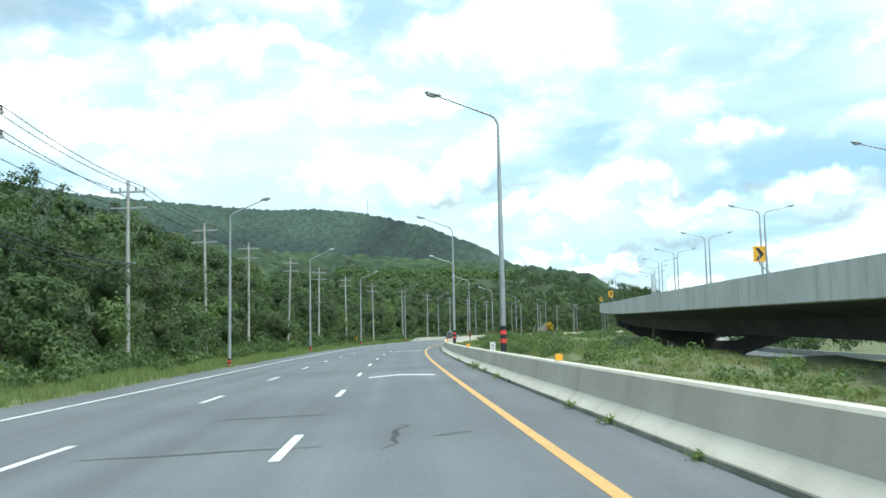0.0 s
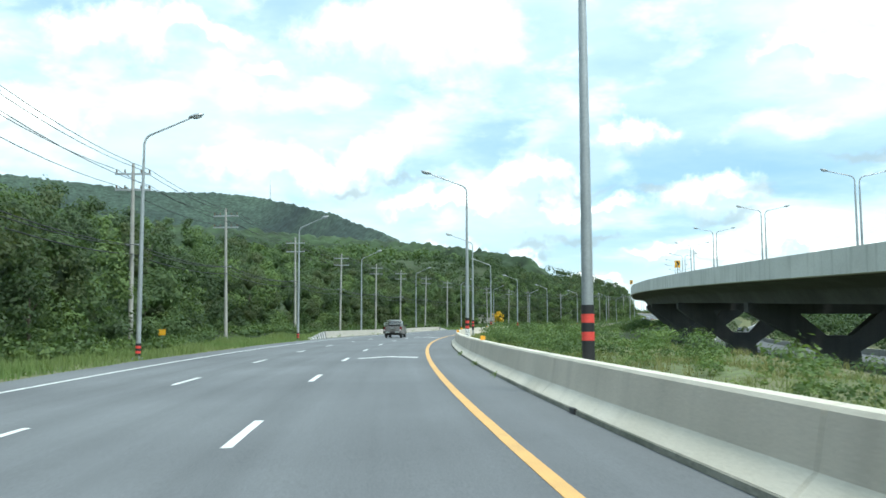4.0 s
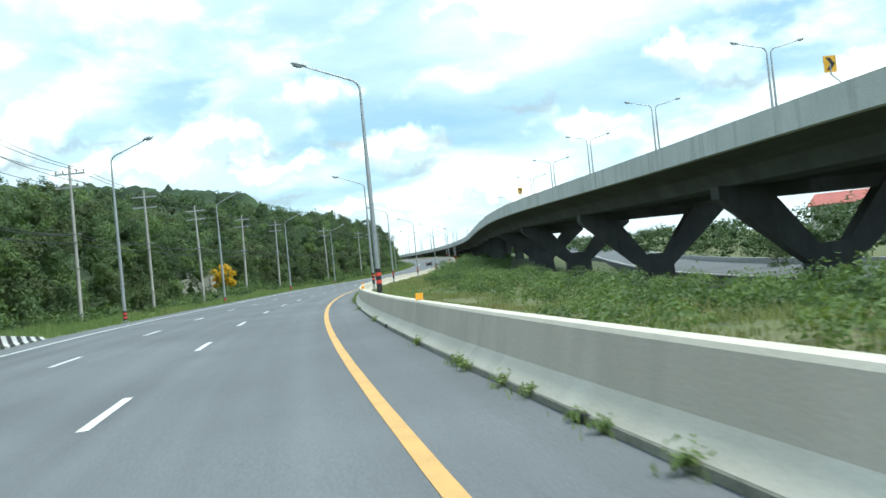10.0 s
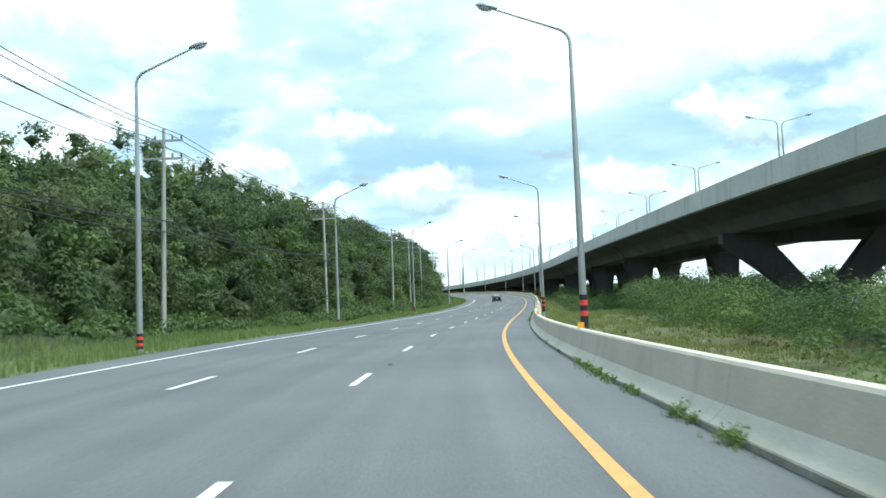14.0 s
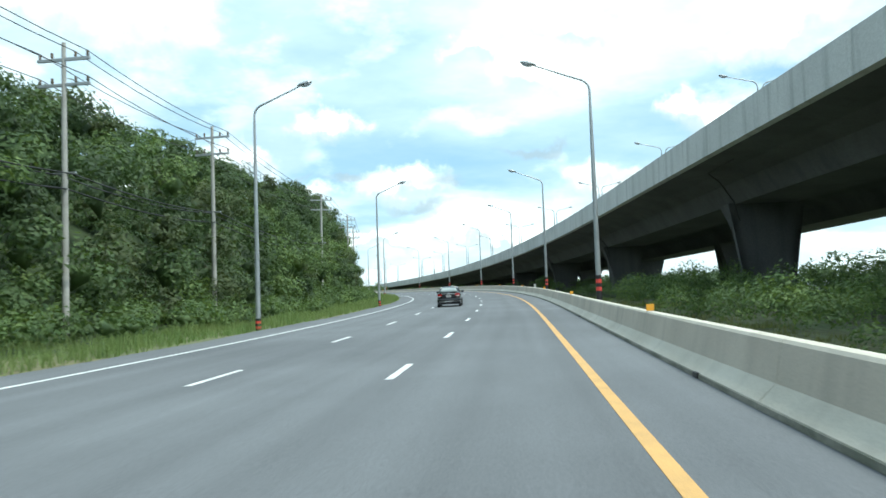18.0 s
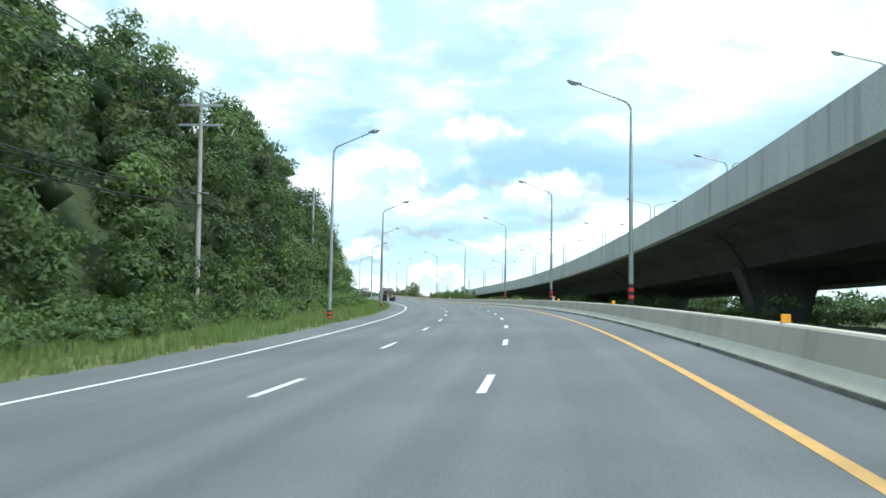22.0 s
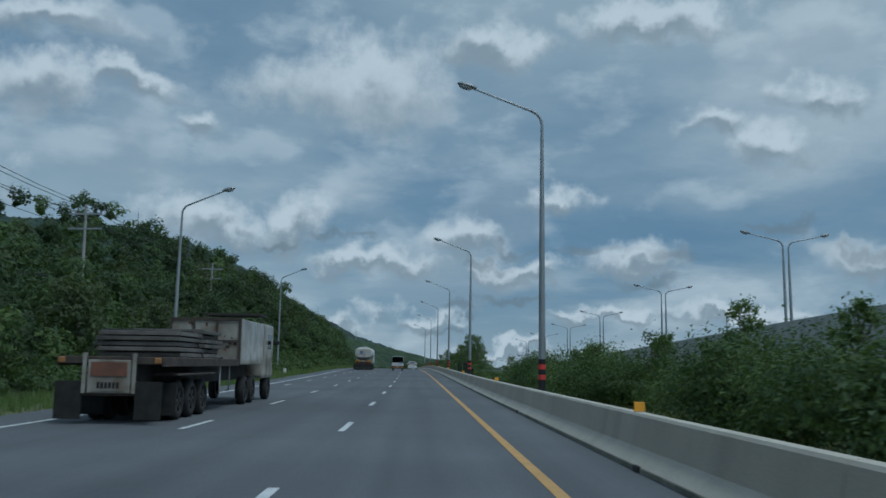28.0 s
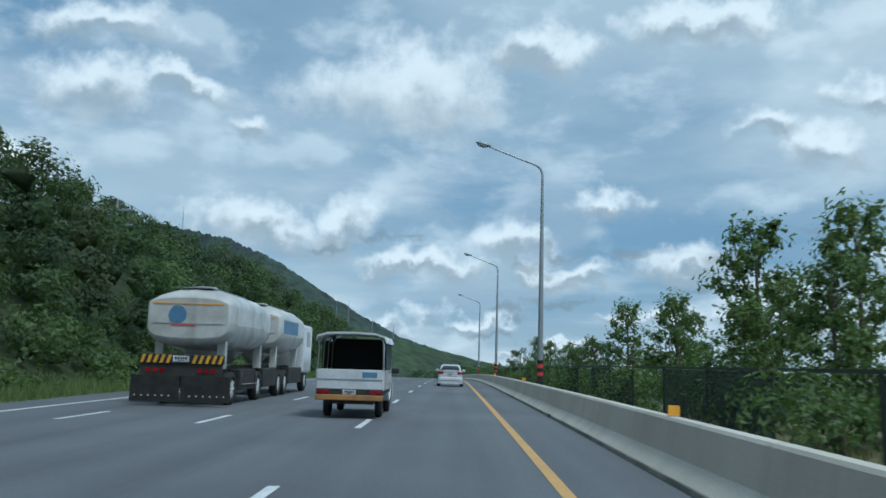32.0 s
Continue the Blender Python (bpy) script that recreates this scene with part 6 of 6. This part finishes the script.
    mirrors(ob, 0.84, 1.72, 1.0, body)
    for x in (-0.805, 0.805):
        for y in (0.0, 2.5):
            wheel(ob, x, y, 0.305, 0.19, None, 9)
    return ob


def pickup(m):
    ob = empty("pickup_truck", m, "dusty grey pickup truck with a stainless rack on its bed", "pickup truck")
    out = [(-1.16, 0.52), (-1.22, 0.72), (-1.22, 1.1), (-1.16, 1.15), (0.95, 1.17), (2.7, 1.16), (3.3, 1.12), (3.85, 1.0), (4.0, 0.75), (3.95, 0.42), (3.6, 0.36)]
    out += arch(3.08, 0.4, 0.46) + [(2.55, 0.38), (0.55, 0.38)] + arch(0.0, 0.4, 0.46) + [(-0.52, 0.46)]
    hull = part("body", shell(out, 0.92, 1.16, 0.5, 0.05, 0.02), GREY_PAINT, ob)
    part("bed_liner", boxed(-0.78, 0.78, -1.1, 0.85, 1.12, 1.185), CHASSIS, hull)
    part("cabin", cabin((0.95, 2.85), (1.15, 2.15), 0.82, 0.66, 1.12, 1.78), GREY_PAINT, ob)
    part("rear_window", bowed_pane((0.68, 0.98, 1.22), (0.6, 1.1, 1.66), 0.06), DARK_GLASS, ob)
    part("windscreen", pane([(0.66, 2.8, 1.22), (-0.66, 2.8, 1.22), (-0.56, 2.22, 1.68), (0.56, 2.22, 1.68)], 0.02), DARK_GLASS, ob)
    for side in (-1, 1):
        for a, b, c, d in ((1.1, 1.5, 1.5, 1.24), (1.56, 2.5, 2.1, 1.56)):
            part("side_window", pane([(side * 0.805, a, 1.24), (side * 0.805, b, 1.24), (side * 0.69, c, 1.62), (side * 0.69, d, 1.62)], 0.016), DARK_GLASS, ob)
        lamp = part("tail_lamp", prism([(side * x, y) for x, y in ((0.745, -1.245), (0.84, -1.235), (0.925, -1.14), (0.93, -0.98), (0.76, -1.0))], 0.74, 1.12), DARK_RED, ob)
        part("reverse_lens", prism([(side * x, y) for x, y in ((0.75, -1.252), (0.84, -1.244), (0.9, -1.18), (0.86, -1.05), (0.76, -1.1))], 0.75, 0.88), LAMP_CLEAR, lamp)
        part("bumper_corner", prism([(side * x, y) for x, y in ((0.6, -1.33), (0.8, -1.31), (0.93, -1.18), (0.94, -0.62), (0.8, -0.6))], 0.46, 0.7), GREY_PAINT, ob)
        part("headlamp", boxed(*sorted((side * 0.6, side * 0.86)), 3.62, 3.9, 0.85, 1.0, bevel=0.03), LAMP_CLEAR, ob)
        for y in (1.25, 1.75):
            part("door_handle", boxed(*sorted((side * 0.9, side * 0.935)), y, y + 0.16, 1.02, 1.06, bevel=0.01), CHROME, ob)
        part("bed_rail", tubed([(side * 0.84, -1.05, 1.18), (side * 0.84, -1.05, 1.55), (side * 0.84, 0.95, 1.55)], 0.022, 6), STEEL_TUBE, ob)
        for y in (-0.4, 0.25, 0.85):
            part("rail_post", tubed([(side * 0.84, y, 1.15), (side * 0.84, y, 1.55)], 0.018, 6), STEEL_TUBE, ob)
        part("bed_rail", tubed([(side * 0.84, -1.05, 1.37), (side * 0.84, 0.95, 1.37)], 0.018, 6), STEEL_TUBE, ob)
    part("roll_bar", tubed([(-0.8, 0.82, 1.15), (-0.78, 0.8, 1.7), (-0.66, 0.8, 1.82), (0.66, 0.8, 1.82), (0.78, 0.8, 1.7), (0.8, 0.82, 1.15)], 0.03, 8), STEEL_TUBE, ob)
    part("roll_bar", tubed([(-0.5, 0.78, 1.36), (-0.54, 0.78, 1.44), (-0.5, 0.78, 1.52), (0.5, 0.78, 1.52), (0.54, 0.78, 1.44), (0.5, 0.78, 1.36), (-0.5, 0.78, 1.36)], 0.02, 6), STEEL_TUBE, ob)
    part("tailgate", boxed(-0.72, 0.72, -1.25, -1.18, 0.66, 1.12, bevel=0.02), GREY_PAINT, ob)
    part("tailgate_handle", boxed(-0.2, 0.2, -1.275, -1.245, 0.95, 1.04, bevel=0.02), CHROME, ob)
    part("tailgate_slot", boxed(-0.16, 0.16, -1.256, -1.245, 1.06, 1.09), BLACK, ob)
    part("bumper", boxed(-0.7, -0.26, -1.37, -1.1, 0.5, 0.66, bevel=0.03), CHROME, ob)
    part("bumper", boxed(0.26, 0.7, -1.36, -1.1, 0.51, 0.67, bevel=0.03), CHROME, ob)
    part("bumper_step", boxed(-0.3, 0.3, -1.32, -1.1, 0.48, 0.6, bevel=0.02), CHASSIS, ob)
    part("tailgate_dent", boxed(-0.17, 0.17, -1.257, -1.245, 0.7, 0.92, bevel=0.005), GREY_PAINT, ob)
    part("underbody", boxed(-0.7, 0.7, -0.95, 3.5, 0.3, 0.5), CHASSIS, ob)
    part("mud_flap", boxed(-0.86, -0.6, -0.58, -0.55, 0.18, 0.6), CHASSIS, ob)
    part("mud_flap", boxed(0.6, 0.86, -0.58, -0.55, 0.18, 0.6), CHASSIS, ob)
    mirrors(ob, 0.92, 2.4, 1.18, BLACK)
    for x in (-0.77, 0.77):
        for y in (0.0, 3.08):
            wheel(ob, x, y, 0.37, 0.24, None, 6)
    return ob


def minibus_truck(m):
    """A small covered passenger pickup, open at the back."""
    ob = empty("covered_pickup", m, "small white covered passenger truck with an open dark back", "truck")
    part("bed_floor", boxed(-0.85, 0.85, -1.05, 1.6, 0.62, 0.72), CHASSIS, ob)
    for side in (-1, 1):
        part("bed_side", boxed(*sorted((side * 0.83, side * 0.88)), -1.05, 1.6, 0.72, 1.22, bevel=0.01), WHITE_PAINT, ob)
        part("roof_post", tubed([(side * 0.85, -1.0, 1.2), (side * 0.83, -1.0, 1.95), (side * 0.74, -1.0, 2.1)], 0.028, 8), STEEL_TUBE, ob)
        for y in (-0.1, 0.75, 1.55):
            part("roof_post", tubed([(side * 0.85, y, 1.2), (side * 0.83, y, 1.95), (side * 0.74, y, 2.1)], 0.022, 6), STEEL_TUBE, ob)
        part("side_canvas", boxed(*sorted((side * 0.845, side * 0.86)), -0.2, 1.6, 1.24, 1.98), GREEN_TARP, ob)
        part("tail_lamp", boxed(*sorted((side * 0.52, side * 0.82)), -1.13, -1.05, 0.62, 0.72, bevel=0.015), TAIL_RED, ob)
        part("bench", boxed(*sorted((side * 0.5, side * 0.82)), -0.9, 1.5, 1.0, 1.08, bevel=0.02), BLACK, ob)
    bm = bmesh.new()
    arc = [(-0.9, 1.98), (-0.86, 2.1), (-0.6, 2.18), (0, 2.2), (0.6, 2.18), (0.86, 2.1), (0.9, 1.98)]
    rows = [[bm.verts.new((x, y, z - dz)) for x, z in arc] for y in (-1.15, 1.75) for dz in (0, 0.05)]
    for k in range(6):
        bm.faces.new((rows[0][k], rows[0][k + 1], rows[2][k + 1], rows[2][k])).smooth = True
        bm.faces.new((rows[1][k + 1], rows[1][k], rows[3][k], rows[3][k + 1])).smooth = True
        bm.faces.new((rows[0][k + 1], rows[0][k], rows[1][k], rows[1][k + 1]))
        bm.faces.new((rows[2][k], rows[2][k + 1], rows[3][k + 1], rows[3][k]))
    for j in (0, 6):
        bm.faces.new((rows[0][j], rows[2][j], rows[3][j], rows[1][j]))
    bmesh.ops.recalc_face_normals(bm, faces=bm.faces)
    part("roof", bm, WHITE_PAINT, ob)
    part("front_wall", boxed(-0.84, 0.84, 1.56, 1.6, 0.72, 2.08), BLACK, ob)
    part("tailgate", boxed(-0.84, 0.84, -1.1, -1.04, 0.74, 1.24, bevel=0.015), WHITE_PAINT, ob)
    part("gate_rail", boxed(-0.84, 0.84, -1.115, -1.1, 0.98, 1.0), GALV, ob)
    part("name_board", boxed(0.32, 0.7, -1.112, -1.1, 1.05, 1.18), BLUE_PANEL, ob)
    part("bumper", boxed(-0.86, 0.86, -1.16, -1.04, 0.46, 0.6, bevel=0.02), DULL_ORANGE, ob)
    part("lamp_board", boxed(-0.84, 0.84, -1.1, -1.04, 0.6, 0.74), CHASSIS, ob)
    plate_bars(ob, 0, -1.105, 0.61, 0.34, 0.12)
    part("underbody", boxed(-0.6, 0.6, -0.9, 3.2, 0.36, 0.62), CHASSIS, ob)
    out = [(1.7, 0.4), (1.7, 1.05), (2.6, 1.08), (3.1, 0.98), (3.5, 0.85), (3.55, 0.45), (3.3, 0.36)] + arch(2.75, 0.32, 0.38) + [(2.3, 0.34)]
    part("cab_body", shell(out, 0.82, 1.05), WHITE_PAINT, ob)
    part("cab_top", cabin((1.72, 2.85), (1.8, 2.3), 0.76, 0.64, 1.02, 1.62), WHITE_PAINT, ob)
    part("windscreen", pane([(0.62, 2.82, 1.1), (-0.62, 2.82, 1.1), (-0.54, 2.36, 1.52), (0.54, 2.36, 1.52)], 0.02), DARK_GLASS, ob)
    mirrors(ob, 0.84, 2.5, 1.12, BLACK)
    for x in (-0.68, 0.68):
        for y in (0.0, 2.75):
            wheel(ob, x, y, 0.31, 0.18, CHASSIS, 5)
    return ob


def flatbed(m):
    ob = empty("flatbed_lorry", m, "old flatbed lorry and trailer loaded with stacked formwork boards", "lorry")
    part("trailer_bed", boxed(-1.22, 1.22, -2.0, 6.6, 1.42, 1.58, bevel=0.02), DIRTY_STEEL, ob)
    for x in (-0.45, 0.45):
        part("chassis_beam", boxed(x - 0.08, x + 0.08, -1.9, 13.2, 0.85, 1.42), CHASSIS, ob)
    tail = part("tail_panel", boxed(-0.5, 0.5, -2.06, -1.98, 0.72, 1.5, bevel=0.02), CREAM, ob)
    part("red_panel", boxed(-0.42, 0.42, -2.08, -2.062, 1.12, 1.44), RUST, tail)
    part("name_plate", boxed(-0.38, 0.38, -2.08, -2.062, 0.78, 1.04), CREAM, tail)
    for k in range(6):
        part("bar", boxed(-0.26 + k * 0.09, -0.2 + k * 0.09, -2.09, -2.081, 0.84, 0.98), BLACK, tail)
    part("tail_beam", boxed(-1.24, 1.24, -2.02, -1.9, 1.4, 1.58, bevel=0.02), DIRTY_STEEL, ob)
    part("bumper_bar", boxed(-0.85, 0.85, -2.0, -1.9, 0.66, 0.74, bevel=0.02), DIRTY_STEEL, ob)
    for side in (-1, 1):
        part("stake", boxed(*sorted((side * 0.54, side * 0.62)), -2.08, -2.0, 0.72, 1.66), CREAM, ob)
        part("mud_flap", boxed(*sorted((side * 0.55, side * 1.22)), -0.72, -0.69, 0.15, 0.95), RUBBER, ob)
        part("mud_flap", boxed(*sorted((side * 0.62, side * 1.24)), -2.04, -2.01, 0.12, 1.0), RUBBER, ob)
        part("mudguard", boxed(*sorted((side * 0.6, side * 1.24)), -0.7, 3.3, 1.12, 1.18, bevel=0.02), DIRTY_STEEL, ob)
        part("side_rail", boxed(*sorted((side * 1.2, side * 1.25)), -2.0, 6.6, 1.36, 1.5), DIRTY_STEEL, ob)
        part("corner_lamp", boxed(*sorted((side * 1.04, side * 1.2)), -2.07, -2.02, 1.42, 1.56, bevel=0.02), DULL_ORANGE, ob)
        part("ladder_frame", tubed([(side * 1.15, 4.3, 1.4), (side * 1.15, 4.3, 0.6), (side * 1.15, 5.6, 0.6), (side * 1.15, 5.6, 1.4)], 0.03, 6), STEEL_TUBE, ob)
        for y in (0.0, 1.25, 2.5):
            for x in (0.98, 0.66):
                wheel(ob, side * x, y, 0.5, 0.27, CHASSIS, 6)
        for y in (8.7, 10.0):
            wheel(ob, side * 0.95, y, 0.5, 0.3, CHASSIS, 6)
        wheel(ob, side * 1.02, 13.0, 0.5, 0.28, CHASSIS, 6)
    rng = np.random.default_rng(4)
    for row, (y0, y1) in enumerate(((-0.3, 1.9), (2.15, 4.3))):
        for k in range(5 + row):
            z = 1.6 + 0.135 * k
            e = rng.uniform(-0.13, 0.13, 2)
            board = part("formwork_board", boxed(-1.05 + e[0], 1.05 + e[0], y0 + e[1], y1 + e[1], z, z + 0.1, bevel=0.01), TIMBER, ob)
            part("batten", boxed(-1.0, 1.0, y0 + 0.4, y0 + 0.5, z + 0.1, z + 0.135), TIMBER, board)
            part("batten", boxed(-1.0, 1.0, y1 - 0.5, y1 - 0.4, z + 0.1, z + 0.135), TIMBER, board)
    part("lashing", tubed([(-1.2, -0.4, 1.6), (-1.0, 0.4, 2.3), (1.0, 1.4, 2.3), (1.2, 1.9, 1.6)], 0.02, 5), WIRE, ob)
    head = part("tipper_body", boxed(-1.22, 1.22, 7.0, 11.2, 1.4, 2.95, bevel=0.03), CREAM, ob)
    for x in (-1.18, -0.4, 0.38, 1.16):
        part("rib", boxed(x - 0.04, x + 0.04, 6.95, 7.01, 1.4, 2.97), DIRTY_STEEL, head)
    for z in (1.4, 2.14, 2.88):
        part("rib", boxed(-1.2, 1.2, 6.955, 7.01, z, z + 0.08), DIRTY_STEEL, head)
    for k in range(26):
        x, z = rng.uniform(-1.05, 1.0), rng.uniform(1.5, 2.8)
        part("rust_patch", boxed(x, x + rng.uniform(0.03, 0.16), 6.99, 6.998, z, z + rng.uniform(0.03, 0.14)), (RUST, CHASSIS)[k % 2], head)
    part("cab", boxed(-1.2, 1.2, 11.6, 13.6, 0.85, 3.0, bevel=0.12), CREAM, ob)
    part("cab_window", boxed(-1.21, 1.21, 12.3, 13.1, 2.0, 2.6, bevel=0.02), DARK_GLASS, ob)
    part("roof_rack", tubed([(-1.1, 11.0, 2.9), (-1.1, 11.0, 3.3), (1.1, 11.0, 3.3), (1.1, 11.0, 2.9)], 0.05, 6), CHASSIS, ob)
    part("roof_rack", boxed(-1.1, 1.1, 10.9, 12.6, 3.26, 3.34), CHASSIS, ob)
    mirrors(ob, 1.3, 13.3, 2.2, BLACK)
    return ob


def tank(parent, y0, y1, with_panel):
    """A bulk tank with a domed top and hopper bottoms."""
    bm = bmesh.new()
    rows = []
    for d, k, top, low in ((0.0, 0.93, 3.18, 1.98), (0.05, 0.97, 3.24, 1.88), (0.18, 1.0, 3.34, 1.78), (0.6, 1.0, 3.47, 1.68), (1.3, 1.0, 3.54, 1.6)):
        rows.append((y0 + d, k, top, low))
    rows += [(y0 + y1 - y, k, top, low) for y, k, top, low in rows[::-1]]
    rings = []
    for y, k, top, low in rows:
        w = 1.27 * k
        half = [(0, low), (w * 0.45, low + 0.02), (w * 0.8, low + (2.22 - low) * 0.3), (w * 0.96, low + (2.22 - low) * 0.75), (w, 2.26), (w, 2.98), (w * 0.96, 3.0 + (top - 3.0) * 0.25), (w * 0.75, 3.0 + (top - 3.0) * 0.68), (w * 0.4, 3.0 + (top - 3.0) * 0.94), (0, top)]
        rings.append([bm.verts.new((x, y, z)) for x, z in half + [(-x, z) for x, z in half[-2:0:-1]]])
    n = len(rings[0])
    for a, b in zip(rings, rings[1:]):
        for j in range(n):
            bm.faces.new((a[j], a[(j + 1) % n], b[(j + 1) % n], b[j])).smooth = True
    bm.faces.new(rings[0])
    bm.faces.new(rings[-1][::-1])
    bmesh.ops.recalc_face_normals(bm, faces=bm.faces)
    ob = part("tank", bm, TANK_WHITE, parent)
    for c in (y0 + (y1 - y0) * 0.27, y0 + (y1 - y0) * 0.73):
        bm = bmesh.new()
        bmesh.ops.create_cone(bm, cap_ends=True, segments=18, radius1=0.25, radius2=1.12, depth=1.0, matrix=Matrix.Translation((0, c, 1.72)))
        for q in bm.faces:
            q.smooth = len(q.verts) == 4
        part("hopper", bm, TANK_WHITE, ob)
    part("seam", boxed(-1.06, 1.06, y0 - 0.015, y0 + 0.05, 2.985, 3.02), ORANGE, ob)
    part("seam", boxed(-1.06, 1.06, y0 - 0.015, y0 + 0.05, 2.4, 2.425), GALV, ob)
    part("manhole", tubed([(0, y0 + 1.5, 3.46), (0, y0 + 1.5, 3.62)], 0.4, 14), TANK_WHITE, ob)
    part("catwalk", boxed(-0.45, 0.45, y0 + 0.7, y1 - 0.7, 3.53, 3.56), GALV, ob)
    if with_panel:
        part("emblem", tubed([(-0.32, y0 - 0.02, 2.68), (-0.32, y0 + 0.05, 2.68)], 0.27, 16), BLUE_PANEL, ob, "round blue emblem")
        part("lettering_bar", boxed(-0.5, 0.22, y0 - 0.015, y0 + 0.05, 2.34, 2.38), RED, ob)
    for side in (-1, 1):
        part("side_panel", boxed(*sorted((side * 1.25, side * 1.285)), y0 + 0.7, y1 - 1.6, 2.42, 2.95), BLUE_PANEL if not with_panel else TANK_WHITE, ob)
        for y in (y0 + 0.5, y1 - 0.5):
            part("leg", boxed(*sorted((side * 0.82, side * 1.06)), y - 0.12, y + 0.12, 1.1, 2.3), TANK_WHITE, ob)
    return ob


def tanker(m):
    ob = empty("tanker_lorry", m, "white bulk tanker lorry pulling a second tank trailer", "lorry")
    tank(ob, -1.2, 4.6, True)
    tank(ob, 6.4, 11.8, False)
    for y0, y1 in ((-1.5, 4.8), (6.2, 14.6)):
        for x in (-0.45, 0.45):
            part("chassis_beam", boxed(x - 0.08, x + 0.08, y0, y1, 0.85, 1.15), CHASSIS, ob)
    board = part("tail_board", boxed(-1.25, 1.25, -1.62, -1.5, 1.22, 1.5, bevel=0.02), BLACK, ob)
    for k in range(13):
        x = -1.2 + k * 0.19
        bm = bmesh.new()
        vs = [bm.verts.new((x + dx, -1.63, z)) for dx, z in ((0, 1.24), (0.09, 1.24), (0.17, 1.48), (0.08, 1.48))]
        bm.faces.new(vs)
        if abs(x) > 0.25:
            part("hazard_stripe", bm, SIGN_YELLOW, board)
        else:
            bm.free()
    plate_bars(ob, 0, -1.63, 1.28, 0.48, 0.18)
    part("lamp_board", boxed(-1.2, 1.2, -1.58, -1.5, 0.85, 1.22), CHASSIS, ob)
    for side in (-1, 1):
        for k in range(3):
            x = side * (0.55 + 0.2 * k)
            part("tail_lamp", tubed([(x, -1.6, 1.03), (x, -1.56, 1.03)], 0.07, 10), TAIL_RED, ob)
        flap = part("mud_flap", boxed(*sorted((side * 0.02, side * 1.45)), -1.6, -1.56, 0.12, 0.88), RUBBER, ob)
        for k in range(6):
            x = side * (0.3 + 0.2 * k)
            part("flap_stud", tubed([(x, -1.615, 0.3), (x, -1.6, 0.3)], 0.025, 8), LAMP_CLEAR, flap)
        for y in (0.0, 3.6, 7.2, 8.5):
            wheel(ob, side * 1.0, y, 0.5, 0.3, WHITE, 8)
        wheel(ob, side * 1.02, 13.2, 0.5, 0.28, WHITE, 8)
        for y0, y1 in ((0.7, 2.95), (4.25, 6.5), (9.2, 12.2)):
            part("tool_box", boxed(*sorted((side * 0.8, side * 1.16)), y0, y1, 0.42, 1.08, bevel=0.03), CHASSIS, ob)
        part("side_guard", tubed([(side * 1.19, 0.8, 1.0), (side * 1.19, 0.8, 0.6), (side * 1.19, 2.9, 0.6), (side * 1.19, 2.9, 1.0)], 0.03, 6), STEEL_TUBE, ob)
    part("drawbar", boxed(-0.1, 0.1, 4.7, 6.3, 0.8, 0.95), CHASSIS, ob)
    part("cab", boxed(-1.2, 1.2, 12.3, 14.6, 0.8, 3.0, bevel=0.14), WHITE_PAINT, ob)
    part("cab_window", boxed(-1.21, 1.21, 13.1, 14.1, 2.0, 2.7, bevel=0.02), DARK_GLASS, ob)
    return ob


def on_road(s, o, turned=0.0):
    """A pose that lies on the banked road."""
    p = at(s, o)
    ahead = Vector(at(s + 2, o) - at(s - 2, o)).normalized()
    right = Vector(at(s, o + 1) - at(s, o - 1)).normalized()
    up = right.cross(ahead).normalized()
    right = ahead.cross(up)
    m = Matrix((right, ahead, up)).transposed().to_4x4()
    m.translation = Vector(p) + up * 0.004
    return m @ pose(0, 0, 0, 0, 0, turned)


pickup(on_road(222.3, -5.25))
sedan("saloon_car", "glossy black saloon car with red tail lamps", BLACK_PAINT, on_road(554.6, -5.85))
flatbed(on_road(795.6, -9.05))
tanker(on_road(908.2, -9.35))
minibus_truck(on_road(904.6, -4.06))
sedan("saloon_car", "white saloon car in the lane beside the median", WHITE_PAINT, on_road(941.5, -1.55), pale=False, marks=False)
for q, o, words, body in ((470.0, 50.5, "white saloon car on the road beyond the flyover", WHITE_PAINT), (452.0, 47.0, "dark saloon car on the road beyond the flyover", BLACK_PAINT)):
    sedan("saloon_car", words, body, pose(*at(q, o, float(far_level(q)) + 0.2), 0, 0, heading(q) + 180), pale=False, marks=False)
